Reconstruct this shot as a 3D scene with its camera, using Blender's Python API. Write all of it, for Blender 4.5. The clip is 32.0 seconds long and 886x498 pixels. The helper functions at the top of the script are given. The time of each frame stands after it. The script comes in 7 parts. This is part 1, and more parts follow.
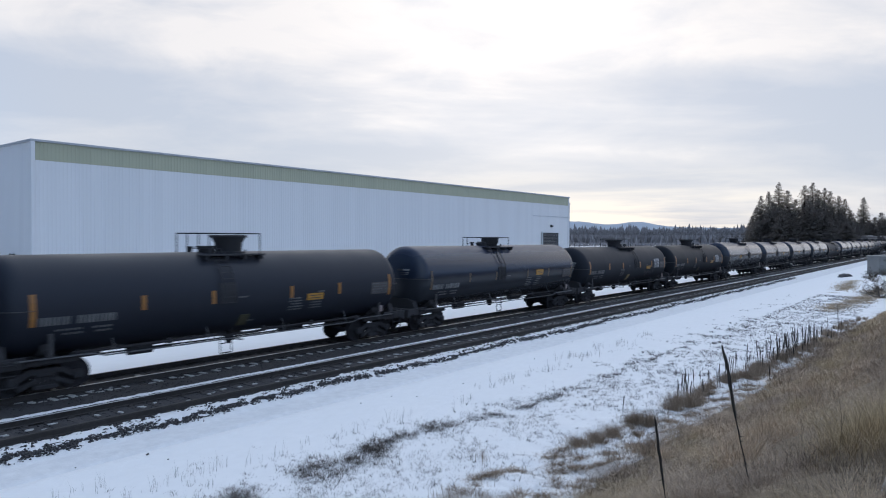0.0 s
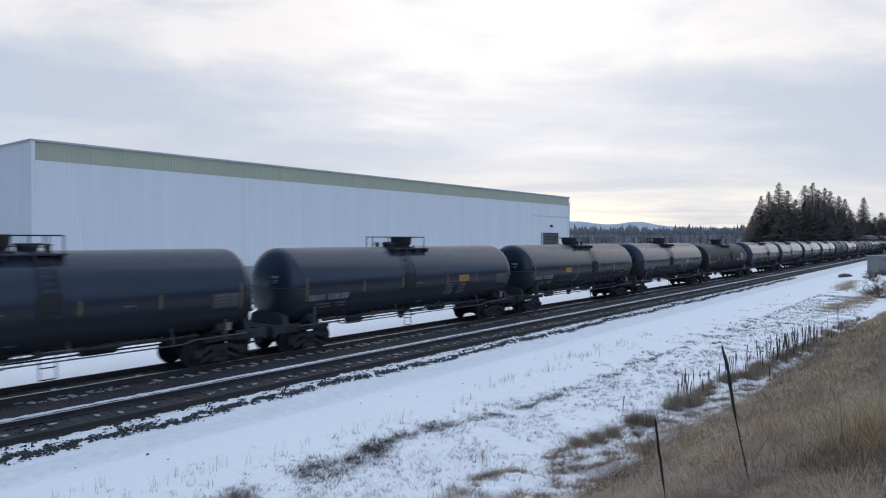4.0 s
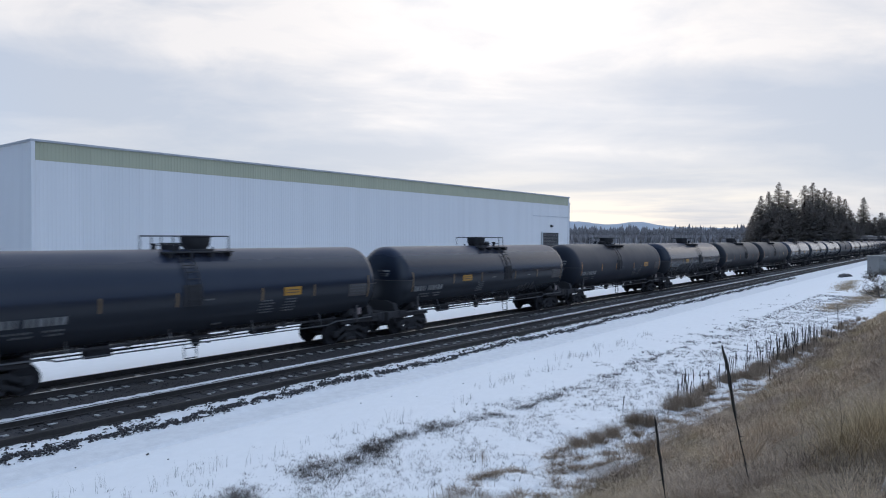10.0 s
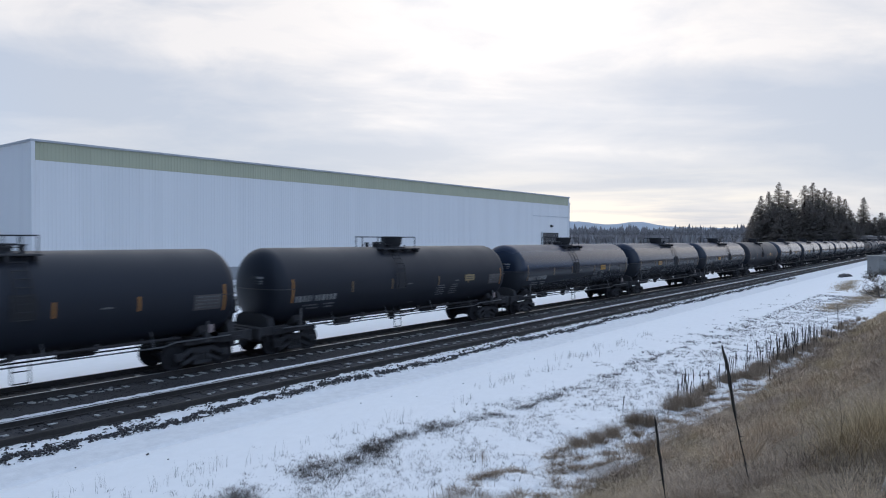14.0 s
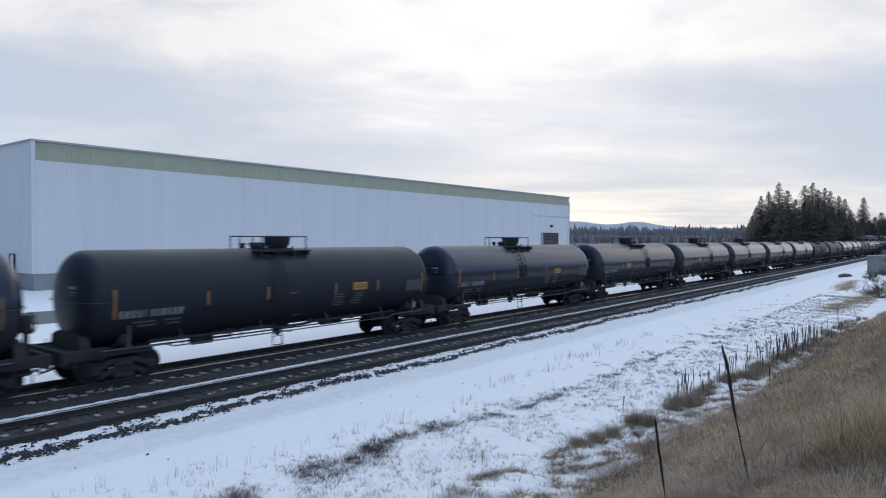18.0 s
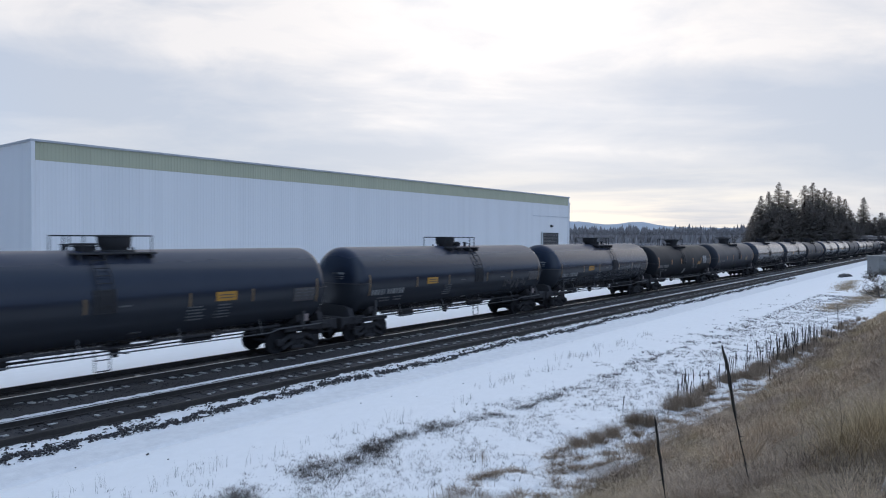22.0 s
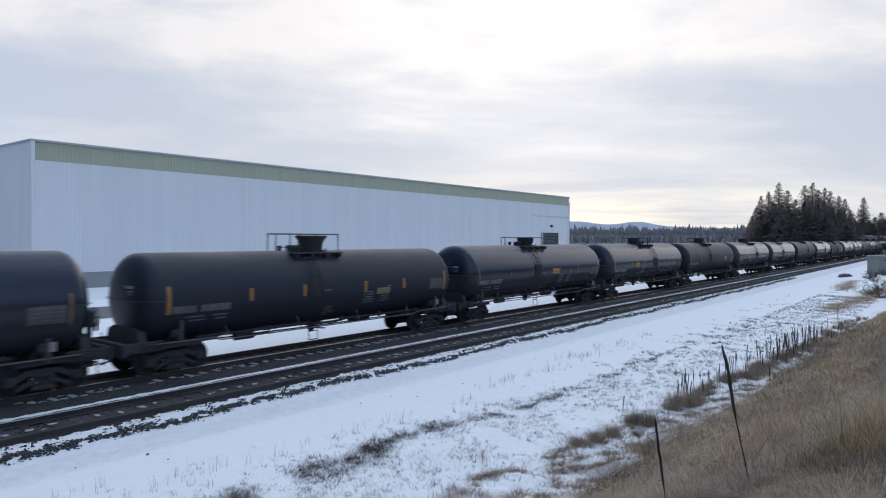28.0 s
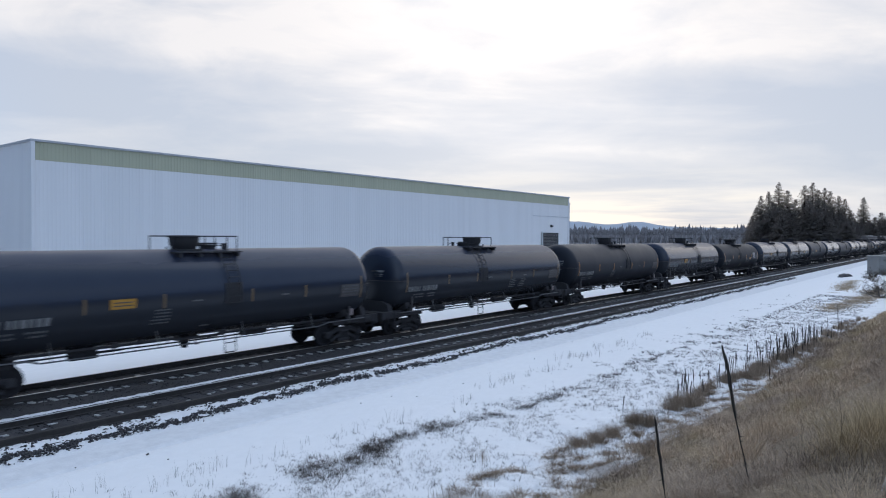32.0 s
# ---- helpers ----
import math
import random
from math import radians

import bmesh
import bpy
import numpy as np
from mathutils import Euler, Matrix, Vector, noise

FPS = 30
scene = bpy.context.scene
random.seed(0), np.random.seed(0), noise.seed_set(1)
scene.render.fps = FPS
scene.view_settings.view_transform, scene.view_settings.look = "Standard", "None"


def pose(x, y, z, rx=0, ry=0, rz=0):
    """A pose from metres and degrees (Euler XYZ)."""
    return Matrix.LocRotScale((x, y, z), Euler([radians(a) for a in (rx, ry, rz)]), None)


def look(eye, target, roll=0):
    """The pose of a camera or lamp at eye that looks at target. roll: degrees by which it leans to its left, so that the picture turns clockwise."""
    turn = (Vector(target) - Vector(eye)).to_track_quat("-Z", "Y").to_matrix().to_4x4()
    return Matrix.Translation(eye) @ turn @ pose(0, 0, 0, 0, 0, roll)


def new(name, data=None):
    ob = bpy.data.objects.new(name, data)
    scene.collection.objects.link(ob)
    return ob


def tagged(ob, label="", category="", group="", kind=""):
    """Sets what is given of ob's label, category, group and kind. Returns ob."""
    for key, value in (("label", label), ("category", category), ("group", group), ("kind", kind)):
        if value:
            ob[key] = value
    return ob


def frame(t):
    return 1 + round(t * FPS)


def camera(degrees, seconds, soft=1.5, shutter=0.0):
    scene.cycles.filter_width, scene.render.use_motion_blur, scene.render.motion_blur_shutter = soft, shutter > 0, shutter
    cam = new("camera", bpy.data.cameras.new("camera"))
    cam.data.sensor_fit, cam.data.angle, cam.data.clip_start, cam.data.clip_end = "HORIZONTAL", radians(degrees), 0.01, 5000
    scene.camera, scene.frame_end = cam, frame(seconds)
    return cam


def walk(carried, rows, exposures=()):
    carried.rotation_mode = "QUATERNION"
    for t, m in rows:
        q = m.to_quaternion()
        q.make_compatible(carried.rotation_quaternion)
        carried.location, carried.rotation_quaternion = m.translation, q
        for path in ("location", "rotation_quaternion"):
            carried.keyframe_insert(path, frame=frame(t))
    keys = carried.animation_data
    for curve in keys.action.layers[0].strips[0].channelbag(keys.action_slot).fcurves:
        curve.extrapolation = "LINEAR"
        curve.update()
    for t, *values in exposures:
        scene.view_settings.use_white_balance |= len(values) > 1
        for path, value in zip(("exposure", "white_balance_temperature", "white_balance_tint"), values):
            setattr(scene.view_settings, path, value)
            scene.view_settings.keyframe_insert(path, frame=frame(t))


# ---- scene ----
# Plan: x runs along the railway, y across it and away from the viewer, z up from the rail heads.
cam = camera(67.65, 32.0, 1.05, 0.24)
TURN, TILT = 38.118, 1.004
EYE = (0.0, 0.0, 4.6)
AIM = (math.cos(radians(TURN)) * math.cos(radians(TILT)), math.sin(radians(TURN)) * math.cos(radians(TILT)), 4.6 - math.sin(radians(TILT)))
walk(cam, [(0, look(EYE, AIM, 0.25)), (32, look(EYE, AIM, 0.25))])

# ---- light: overcast winter afternoon, the sun veiled behind the cloud beyond the railway ----
SUN_EL, SUN_AZ = radians(23), radians(31)      # azimuth from +x towards +y
SUN_DIR = Vector((math.cos(SUN_EL) * math.cos(SUN_AZ), math.cos(SUN_EL) * math.sin(SUN_AZ), math.sin(SUN_EL)))


def make_world():
    w = bpy.data.worlds.new("overcast_sky")
    scene.world = w
    w.use_nodes = True
    nt = w.node_tree
    nt.nodes.clear()
    N = nt.nodes.new
    L = nt.links.new

    def math_node(op, a, b=None, c=None, clamp=False):
        n = N("ShaderNodeMath")
        n.operation = op
        n.use_clamp = clamp
        for i, v in enumerate((a, b, c)):
            if v is None:
                continue
            if isinstance(v, (int, float)):
                n.inputs[i].default_value = v
            else:
                L(v, n.inputs[i])
        return n.outputs[0]

    tc = N("ShaderNodeTexCoord")
    sep = N("ShaderNodeSeparateXYZ")
    L(tc.outputs["Generated"], sep.inputs[0])
    up = math_node("MAXIMUM", sep.outputs[2], 0.0)
    den = math_node("ADD", up, 0.11)
    px = math_node("DIVIDE", sep.outputs[0], den)
    py = math_node("DIVIDE", sep.outputs[1], den)
    ca, sa = math.cos(radians(TURN + 4)), math.sin(radians(TURN + 4))
    along = math_node("ADD", math_node("MULTIPLY", px, ca), math_node("MULTIPLY", py, sa))
    across = math_node("SUBTRACT", math_node("MULTIPLY", py, ca), math_node("MULTIPLY", px, sa))
    comb = N("ShaderNodeCombineXYZ")
    L(math_node("MULTIPLY", along, 0.80), comb.inputs[0])
    L(math_node("MULTIPLY", across, 0.42), comb.inputs[1])
    mp = N("ShaderNodeMapping")
    mp.inputs["Location"].default_value = (2.35, 0.6, 0)
    L(comb.outputs[0], mp.inputs[0])
    n1 = N("ShaderNodeTexNoise")
    n1.inputs["Scale"].default_value = 1.0
    n1.inputs["Detail"].default_value = 10
    n1.inputs["Roughness"].default_value = 0.50
    n1.inputs["Distortion"].default_value = 0.35
    L(mp.outputs[0], n1.inputs["Vector"])
    # a second, rounder mottling of the deck
    mp2 = N("ShaderNodeMapping")
    mp2.inputs["Rotation"].default_value = (0, 0, radians(-TURN))
    mp2.inputs["Scale"].default_value = (5.0, 4.0, 15.0)
    mp2.inputs["Location"].default_value = (1.3, 0.4, 2.2)
    L(tc.outputs["Generated"], mp2.inputs[0])
    n2 = N("ShaderNodeTexNoise")
    n2.inputs["Scale"].default_value, n2.inputs["Detail"].default_value, n2.inputs["Roughness"].default_value, n2.inputs["Distortion"].default_value = 1.0, 8, 0.58, 0.5
    L(mp2.outputs[0], n2.inputs["Vector"])
    ramp = N("ShaderNodeValToRGB")
    cr = ramp.color_ramp
    cr.elements[0].position, cr.elements[0].color = 0.36, (0.575, 0.635, 0.755, 1)
    cr.elements[1].position, cr.elements[1].color = 0.63, (0.940, 0.915, 0.925, 1)
    e = cr.elements.new(0.50)
    e.color = (0.70, 0.73, 0.81, 1)
    # the deck is layered: a pale rim near the horizon, a slate band over it, brighter cloud above
    deck = N("ShaderNodeValToRGB")
    dr = deck.color_ramp
    dr.elements[0].position, dr.elements[0].color = 0.0, (0.46, 0.46, 0.46, 1)
    dr.elements[1].position, dr.elements[1].color = 1.0, (0.50, 0.50, 0.50, 1)
    for pos, v in ((0.045, 0.46), (0.075, 0.31), (0.160, 0.27), (0.205, 0.42), (0.25, 0.63), (0.31, 0.66), (0.40, 0.58)):
        q = dr.elements.new(pos)
        q.color = (v, v, v, 1)
    wob = math_node("MULTIPLY_ADD", math_node("SUBTRACT", n1.outputs["Fac"], 0.5), 0.12, up)
    L(wob, deck.inputs[0])
    layered = math_node("ADD", math_node("MULTIPLY_ADD", n1.outputs["Fac"], 0.78, math_node("MULTIPLY_ADD", n2.outputs["Fac"], 0.42, -0.175)), math_node("MULTIPLY_ADD", deck.outputs[0], 0.55, -0.20))
    L(layered, ramp.inputs[0])
    # veiled sun: a wide soft glow round its direction
    dot = N("ShaderNodeVectorMath")
    dot.operation = "DOT_PRODUCT"
    L(tc.outputs["Generated"], dot.inputs[0])
    dot.inputs[1].default_value = SUN_DIR
    glow = math_node("POWER", math_node("MAXIMUM", dot.outputs["Value"], 0.0), 30.0)
    thin = math_node("MULTIPLY_ADD", n1.outputs["Fac"], 2.4, -0.75, clamp=True)
    gl = math_node("MULTIPLY", glow, thin)
    addg = N("ShaderNodeMix")
    addg.data_type, addg.blend_type = "RGBA", "ADD"
    L(gl, addg.inputs["Factor"])
    L(ramp.outputs[0], addg.inputs["A"])
    addg.inputs["B"].default_value = (0.35, 0.325, 0.30, 1)
    # paler, warmer gap along the horizon
    hz = N("ShaderNodeMapRange")
    hz.interpolation_type = "SMOOTHSTEP"
    hz.inputs["From Min"].default_value, hz.inputs["From Max"].default_value = 0.020, 0.125
    hz.inputs["To Min"].default_value, hz.inputs["To Max"].default_value = 1.0, 0.0
    L(sep.outputs[2], hz.inputs["Value"])
    level = math_node("ADD", math_node("MULTIPLY", sep.outputs[0], math.cos(radians(26))), math_node("MULTIPLY", sep.outputs[1], math.sin(radians(26))))
    gap = N("ShaderNodeMapRange")
    gap.interpolation_type = "SMOOTHSTEP"
    gap.inputs["From Min"].default_value, gap.inputs["From Max"].default_value = 0.925, 0.985
    L(level, gap.inputs["Value"])
    mp3 = N("ShaderNodeMapping")
    mp3.inputs["Rotation"].default_value = (0, 0, radians(-TURN))
    mp3.inputs["Scale"].default_value = (3.0, 5.0, 58.0)
    L(tc.outputs["Generated"], mp3.inputs[0])
    n3 = N("ShaderNodeTexNoise")
    n3.inputs["Scale"].default_value, n3.inputs["Detail"].default_value, n3.inputs["Roughness"].default_value, n3.inputs["Distortion"].default_value = 1.0, 6, 0.55, 0.3
    L(mp3.outputs[0], n3.inputs["Vector"])
    toward = math_node("MULTIPLY", gap.outputs[0], math_node("MULTIPLY_ADD", n3.outputs["Fac"], 5.0, -1.95, clamp=True))
    hm = N("ShaderNodeMix")
    hm.data_type = "RGBA"
    L(math_node("MULTIPLY", hz.outputs[0], toward), hm.inputs["Factor"])
    L(addg.outputs["Result"], hm.inputs["A"])
    hm.inputs["B"].default_value = (0.97, 0.935, 0.90, 1)
    # thinner, bluer cloud on the side away from the sun
    away = N("ShaderNodeMapRange")
    away.interpolation_type = "SMOOTHSTEP"
    away.inputs["From Min"].default_value, away.inputs["From Max"].default_value = 0.82, 0.45
    L(dot.outputs["Value"], away.inputs["Value"])
    blue = N("ShaderNodeMix")
    blue.data_type, blue.blend_type = "RGBA", "MULTIPLY"
    high = N("ShaderNodeMapRange")
    high.interpolation_type = "SMOOTHSTEP"
    high.inputs["From Min"].default_value, high.inputs["From Max"].default_value = 0.34, 0.72
    high.inputs["To Max"].default_value = 0.9
    L(sep.outputs[2], high.inputs["Value"])
    L(math_node("MAXIMUM", away.outputs[0], high.outputs[0]), blue.inputs["Factor"])
    L(hm.outputs["Result"], blue.inputs["A"])
    blue.inputs["B"].default_value = (0.82, 1.07, 1.39, 1)
    # unseen sky past the warehouse's near end is dimmed to darken its gable
    west = N("ShaderNodeVectorMath")
    west.operation = "DOT_PRODUCT"
    L(tc.outputs["Generated"], west.inputs[0])
    west.inputs[1].default_value = Vector((-0.86, 0.50, 0.10)).normalized()
    thick = N("ShaderNodeMapRange")
    thick.interpolation_type = "SMOOTHSTEP"
    thick.inputs["From Min"].default_value, thick.inputs["From Max"].default_value = 0.22, 0.85
    L(west.outputs["Value"], thick.inputs["Value"])
    dim = N("ShaderNodeMix")
    dim.data_type, dim.blend_type = "RGBA", "MULTIPLY"
    L(thick.outputs[0], dim.inputs["Factor"])
    L(blue.outputs["Result"], dim.inputs["A"])
    dim.inputs["B"].default_value = (0.17, 0.20, 0.25, 1)
    # unseen sky on the viewer's side is dimmed too, for the tanks' reflections
    side = N("ShaderNodeVectorMath")
    side.operation = "DOT_PRODUCT"
    L(tc.outputs["Generated"], side.inputs[0])
    side.inputs[1].default_value = Vector((0.57, -0.80, 0.16)).normalized()
    over = N("ShaderNodeMapRange")
    over.interpolation_type = "SMOOTHSTEP"
    over.inputs["From Min"].default_value, over.inputs["From Max"].default_value = 0.53, 0.90
    L(side.outputs["Value"], over.inputs["Value"])
    slate = N("ShaderNodeMix")
    slate.data_type, slate.blend_type = "RGBA", "MULTIPLY"
    L(over.outputs[0], slate.inputs["Factor"])
    L(dim.outputs["Result"], slate.inputs["A"])
    slate.inputs["B"].default_value = (0.75, 0.75, 0.80, 1)
    sky = N("ShaderNodeTexSky")
    sky.sky_type = "NISHITA"
    sky.sun_disc = False
    sky.sun_elevation = SUN_EL
    sky.sun_rotation = radians(90) - SUN_AZ
    bg1 = N("ShaderNodeBackground")
    L(sky.outputs[0], bg1.inputs[0])
    bg1.inputs[1].default_value = 0.004
    bg2 = N("ShaderNodeBackground")
    L(slate.outputs["Result"], bg2.inputs[0])
    bg2.inputs[1].default_value = 0.49
    addn = N("ShaderNodeAddShader")
    L(bg1.outputs[0], addn.inputs[0])
    L(bg2.outputs[0], addn.inputs[1])
    out = N("ShaderNodeOutputWorld")
    L(addn.outputs[0], out.inputs[0])


make_world()
sun_data = bpy.data.lights.new("sun", "SUN")
sun_data.energy, sun_data.angle, sun_data.color = 0.5, radians(110), (1.0, 0.965, 0.94)
sun = new("sun", sun_data)
sun.matrix_world = look(tuple(SUN_DIR * 200), (0, 0, 0))
scene.view_settings.exposure = 0.89


# ---- materials ----
def material(name, base, base2=None, rough=0.6, metal=0.0, scale=4.0, fine=60.0, bump=0.15, bump_scale=None, coat=0.0, rand=0.0,
             stretch=(1, 1, 1), rough_var=0.12, amount=0.6, spec=0.5, island=False):
    """A procedural surface: two tones mixed by a coarse and a fine noise, uneven gloss and fine relief."""
    m = bpy.data.materials.new(name)
    m.use_nodes = True
    nt = m.node_tree
    N, L = nt.nodes.new, nt.links.new
    b = nt.nodes["Principled BSDF"]
    tc = N("ShaderNodeTexCoord")
    mp = N("ShaderNodeMapping")
    mp.inputs["Scale"].default_value = stretch
    L(tc.outputs["Object"], mp.inputs[0])
    na, nb = N("ShaderNodeTexNoise"), N("ShaderNodeTexNoise")
    for n, s, d in ((na, scale, 5), (nb, fine, 3)):
        n.inputs["Scale"].default_value = s
        n.inputs["Detail"].default_value = d
        L(mp.outputs[0], n.inputs["Vector"])
    mixn = N("ShaderNodeMath")
    mixn.operation = "MULTIPLY_ADD"
    L(nb.outputs["Fac"], mixn.inputs[0])
    mixn.inputs[1].default_value = 0.5
    half = N("ShaderNodeMath")
    half.operation = "MULTIPLY_ADD"
    L(na.outputs["Fac"], half.inputs[0])
    half.inputs[1].default_value, half.inputs[2].default_value = 1.6, -0.55
    L(half.outputs[0], mixn.inputs[2])
    mixn.use_clamp = True
    mix = N("ShaderNodeMix")
    mix.data_type = "RGBA"
    fac = N("ShaderNodeMath")
    fac.operation = "MULTIPLY"
    fac.inputs[1].default_value = amount
    L(mixn.outputs[0], fac.inputs[0])
    L(fac.outputs[0], mix.inputs["Factor"])
    mix.inputs["A"].default_value = (*base, 1)
    mix.inputs["B"].default_value = (*(base2 or tuple(c * 0.6 for c in base)), 1)
    col = mix.outputs["Result"]
    if rand:
        oi = N("ShaderNodeNewGeometry" if island else "ShaderNodeObjectInfo")
        mr = N("ShaderNodeMapRange")
        mr.inputs["To Min"].default_value, mr.inputs["To Max"].default_value = 1 - rand, 1 + rand
        L(oi.outputs["Random Per Island" if island else "Random"], mr.inputs["Value"])
        hsv = N("ShaderNodeHueSaturation")
        L(mr.outputs[0], hsv.inputs["Value"])
        L(col, hsv.inputs["Color"])
        col = hsv.outputs[0]
    L(col, b.inputs["Base Color"])
    rr = N("ShaderNodeMapRange")
    rr.inputs["To Min"].default_value, rr.inputs["To Max"].default_value = max(0.03, rough - rough_var), min(1, rough + rough_var)
    L(na.outputs["Fac"], rr.inputs["Value"])
    L(rr.outputs[0], b.inputs["Roughness"])
    b.inputs["Metallic"].default_value = metal
    b.inputs["Coat Weight"].default_value = coat
    b.inputs["Specular IOR Level"].default_value = spec
    if bump:
        bp = N("ShaderNodeBump")
        bp.inputs["Strength"].default_value = bump
        bp.inputs["Distance"].default_value = 0.02
        nn = nb
        if bump_scale:
            nn = N("ShaderNodeTexNoise")
            nn.inputs["Scale"].default_value = bump_scale
            L(mp.outputs[0], nn.inputs["Vector"])
        L(nn.outputs["Fac"], bp.inputs["Height"])
        L(bp.outputs[0], b.inputs["Normal"])
    return m


M_TANK = material("glossy_black_tank_paint", (0.0132, 0.0200, 0.0360), (0.0185, 0.026, 0.044), 0.20, 0, 0.9, 9, 0.03, 1.1, rand=0.25, stretch=(1, 1, 0.5), rough_var=0.08, spec=0.42)


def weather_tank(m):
    """Road film thrown up over the flank's lower half and dust on the crown dull the gloss; both edges are uneven. The
    crown's blue tone is painted sky reflection.
    """
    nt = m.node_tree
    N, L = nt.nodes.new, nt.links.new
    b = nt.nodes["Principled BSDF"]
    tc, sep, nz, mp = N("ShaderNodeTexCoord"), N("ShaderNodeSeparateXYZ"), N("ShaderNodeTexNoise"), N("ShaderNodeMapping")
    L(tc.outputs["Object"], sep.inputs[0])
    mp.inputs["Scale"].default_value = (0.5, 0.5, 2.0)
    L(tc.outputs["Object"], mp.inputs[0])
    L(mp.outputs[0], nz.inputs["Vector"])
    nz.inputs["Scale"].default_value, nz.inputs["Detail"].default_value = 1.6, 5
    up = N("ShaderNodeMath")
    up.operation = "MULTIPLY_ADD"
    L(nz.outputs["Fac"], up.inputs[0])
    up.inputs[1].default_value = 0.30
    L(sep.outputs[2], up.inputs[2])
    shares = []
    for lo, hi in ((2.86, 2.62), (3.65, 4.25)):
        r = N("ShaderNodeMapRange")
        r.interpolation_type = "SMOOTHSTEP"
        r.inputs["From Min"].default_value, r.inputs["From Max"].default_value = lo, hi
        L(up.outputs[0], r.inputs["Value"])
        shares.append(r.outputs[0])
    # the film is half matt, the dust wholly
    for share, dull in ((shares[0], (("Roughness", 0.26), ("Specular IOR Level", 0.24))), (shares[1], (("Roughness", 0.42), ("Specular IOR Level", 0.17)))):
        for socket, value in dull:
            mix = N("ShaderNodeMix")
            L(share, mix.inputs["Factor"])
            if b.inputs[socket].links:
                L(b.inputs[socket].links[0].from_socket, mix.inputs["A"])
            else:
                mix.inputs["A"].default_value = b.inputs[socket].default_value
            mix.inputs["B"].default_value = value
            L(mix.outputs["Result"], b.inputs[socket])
    # second colour: blue of the mirrored sky, put into the crown's base tone
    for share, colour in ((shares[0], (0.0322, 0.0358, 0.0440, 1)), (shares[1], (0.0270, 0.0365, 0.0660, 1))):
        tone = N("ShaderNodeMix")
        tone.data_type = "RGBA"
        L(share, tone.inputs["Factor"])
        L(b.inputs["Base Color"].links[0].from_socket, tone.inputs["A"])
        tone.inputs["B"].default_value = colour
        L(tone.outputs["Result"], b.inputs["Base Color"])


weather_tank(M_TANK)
M_TANK_DULL = material("weathered_black_tank_paint", (0.0128, 0.0160, 0.0250), (0.018, 0.022, 0.032), 0.50, 0, 0.8, 8, 0.04, 30, rand=0.25, stretch=(1, 1, 0.4), spec=0.30)
M_TANK_BROWN = material("sooty_brown_black_tank_paint", (0.0150, 0.0172, 0.0235), (0.020, 0.0225, 0.028), 0.55, 0, 0.8, 8, 0.04, 30, rand=0.3, stretch=(1, 1, 0.4), spec=0.15)
M_IRON = material("grimy_black_iron", (0.038, 0.039, 0.044), (0.055, 0.053, 0.054), 0.9, 0.0, 6, 50, 0.2, rand=0.2, spec=0.2)
M_SOOT = material("sooty_black_steel", (0.037, 0.037, 0.042), (0.054, 0.051, 0.051), 0.9, 0.0, 6, 50, 0.2, rand=0.2, spec=0.3)
M_RUST = material("brown_rusty_steel", (0.07, 0.045, 0.03), (0.035, 0.026, 0.02), 0.75, 0.3, 5, 60, 0.2)
M_WHEEL = material("dark_wheel_steel", (0.032, 0.032, 0.037), (0.026, 0.026, 0.029), 0.8, 0.2, 6, 40, 0.1, spec=0.25)
M_STRIPE = material("amber_reflective_tape", (0.33, 0.145, 0.03), (0.22, 0.10, 0.03), 0.35, 0, 8, 60, 0.02)
M_STRIPE_DIM = material("faded_reflective_tape", (0.165, 0.108, 0.055), (0.11, 0.072, 0.04), 0.4, 0, 8, 60, 0.02)
M_YELLOW = material("yellow_placard", (0.47, 0.235, 0.025), (0.36, 0.175, 0.025), 0.45, 0, 6, 40, 0.02)
M_YELLOW_OLD = material("faded_yellow_placard", (0.30, 0.22, 0.10), (0.16, 0.13, 0.08), 0.5, 0, 6, 40, 0.02)


def stencil_material(name, white, pitch):
    """Worn stencilled characters: upright strokes with gaps of bare black paint, flaked by a noise."""
    m = material(name, (white, white * 1.02, white * 1.03), (0.02, 0.022, 0.026), 0.6, 0, 1.6, 9, 0.02, stretch=(3, 1, 0.4), amount=0.75)
    nt = m.node_tree
    N, L = nt.nodes.new, nt.links.new
    b = nt.nodes["Principled BSDF"]
    col = b.inputs["Base Color"].links[0].from_socket
    tc = N("ShaderNodeTexCoord")
    wave = N("ShaderNodeTexWave")
    wave.bands_direction = "X"
    wave.inputs["Scale"].default_value = 6.2832 / 20 / pitch
    wave.inputs["Distortion"].default_value, wave.inputs["Detail"].default_value, wave.inputs["Detail Scale"].default_value = 0.8, 2.0, 3.0
    L(tc.outputs["Object"], wave.inputs["Vector"])
    cut = N("ShaderNodeMapRange")
    cut.inputs["From Min"].default_value, cut.inputs["From Max"].default_value = 0.22, 0.36
    L(wave.outputs["Fac"], cut.inputs["Value"])
    mix = N("ShaderNodeMix")
    mix.data_type = "RGBA"
    mix.inputs["A"].default_value = (0.016, 0.019, 0.025, 1)
    L(cut.outputs[0], mix.inputs["Factor"])
    L(col, mix.inputs["B"])
    L(mix.outputs["Result"], b.inputs["Base Color"])
    return m


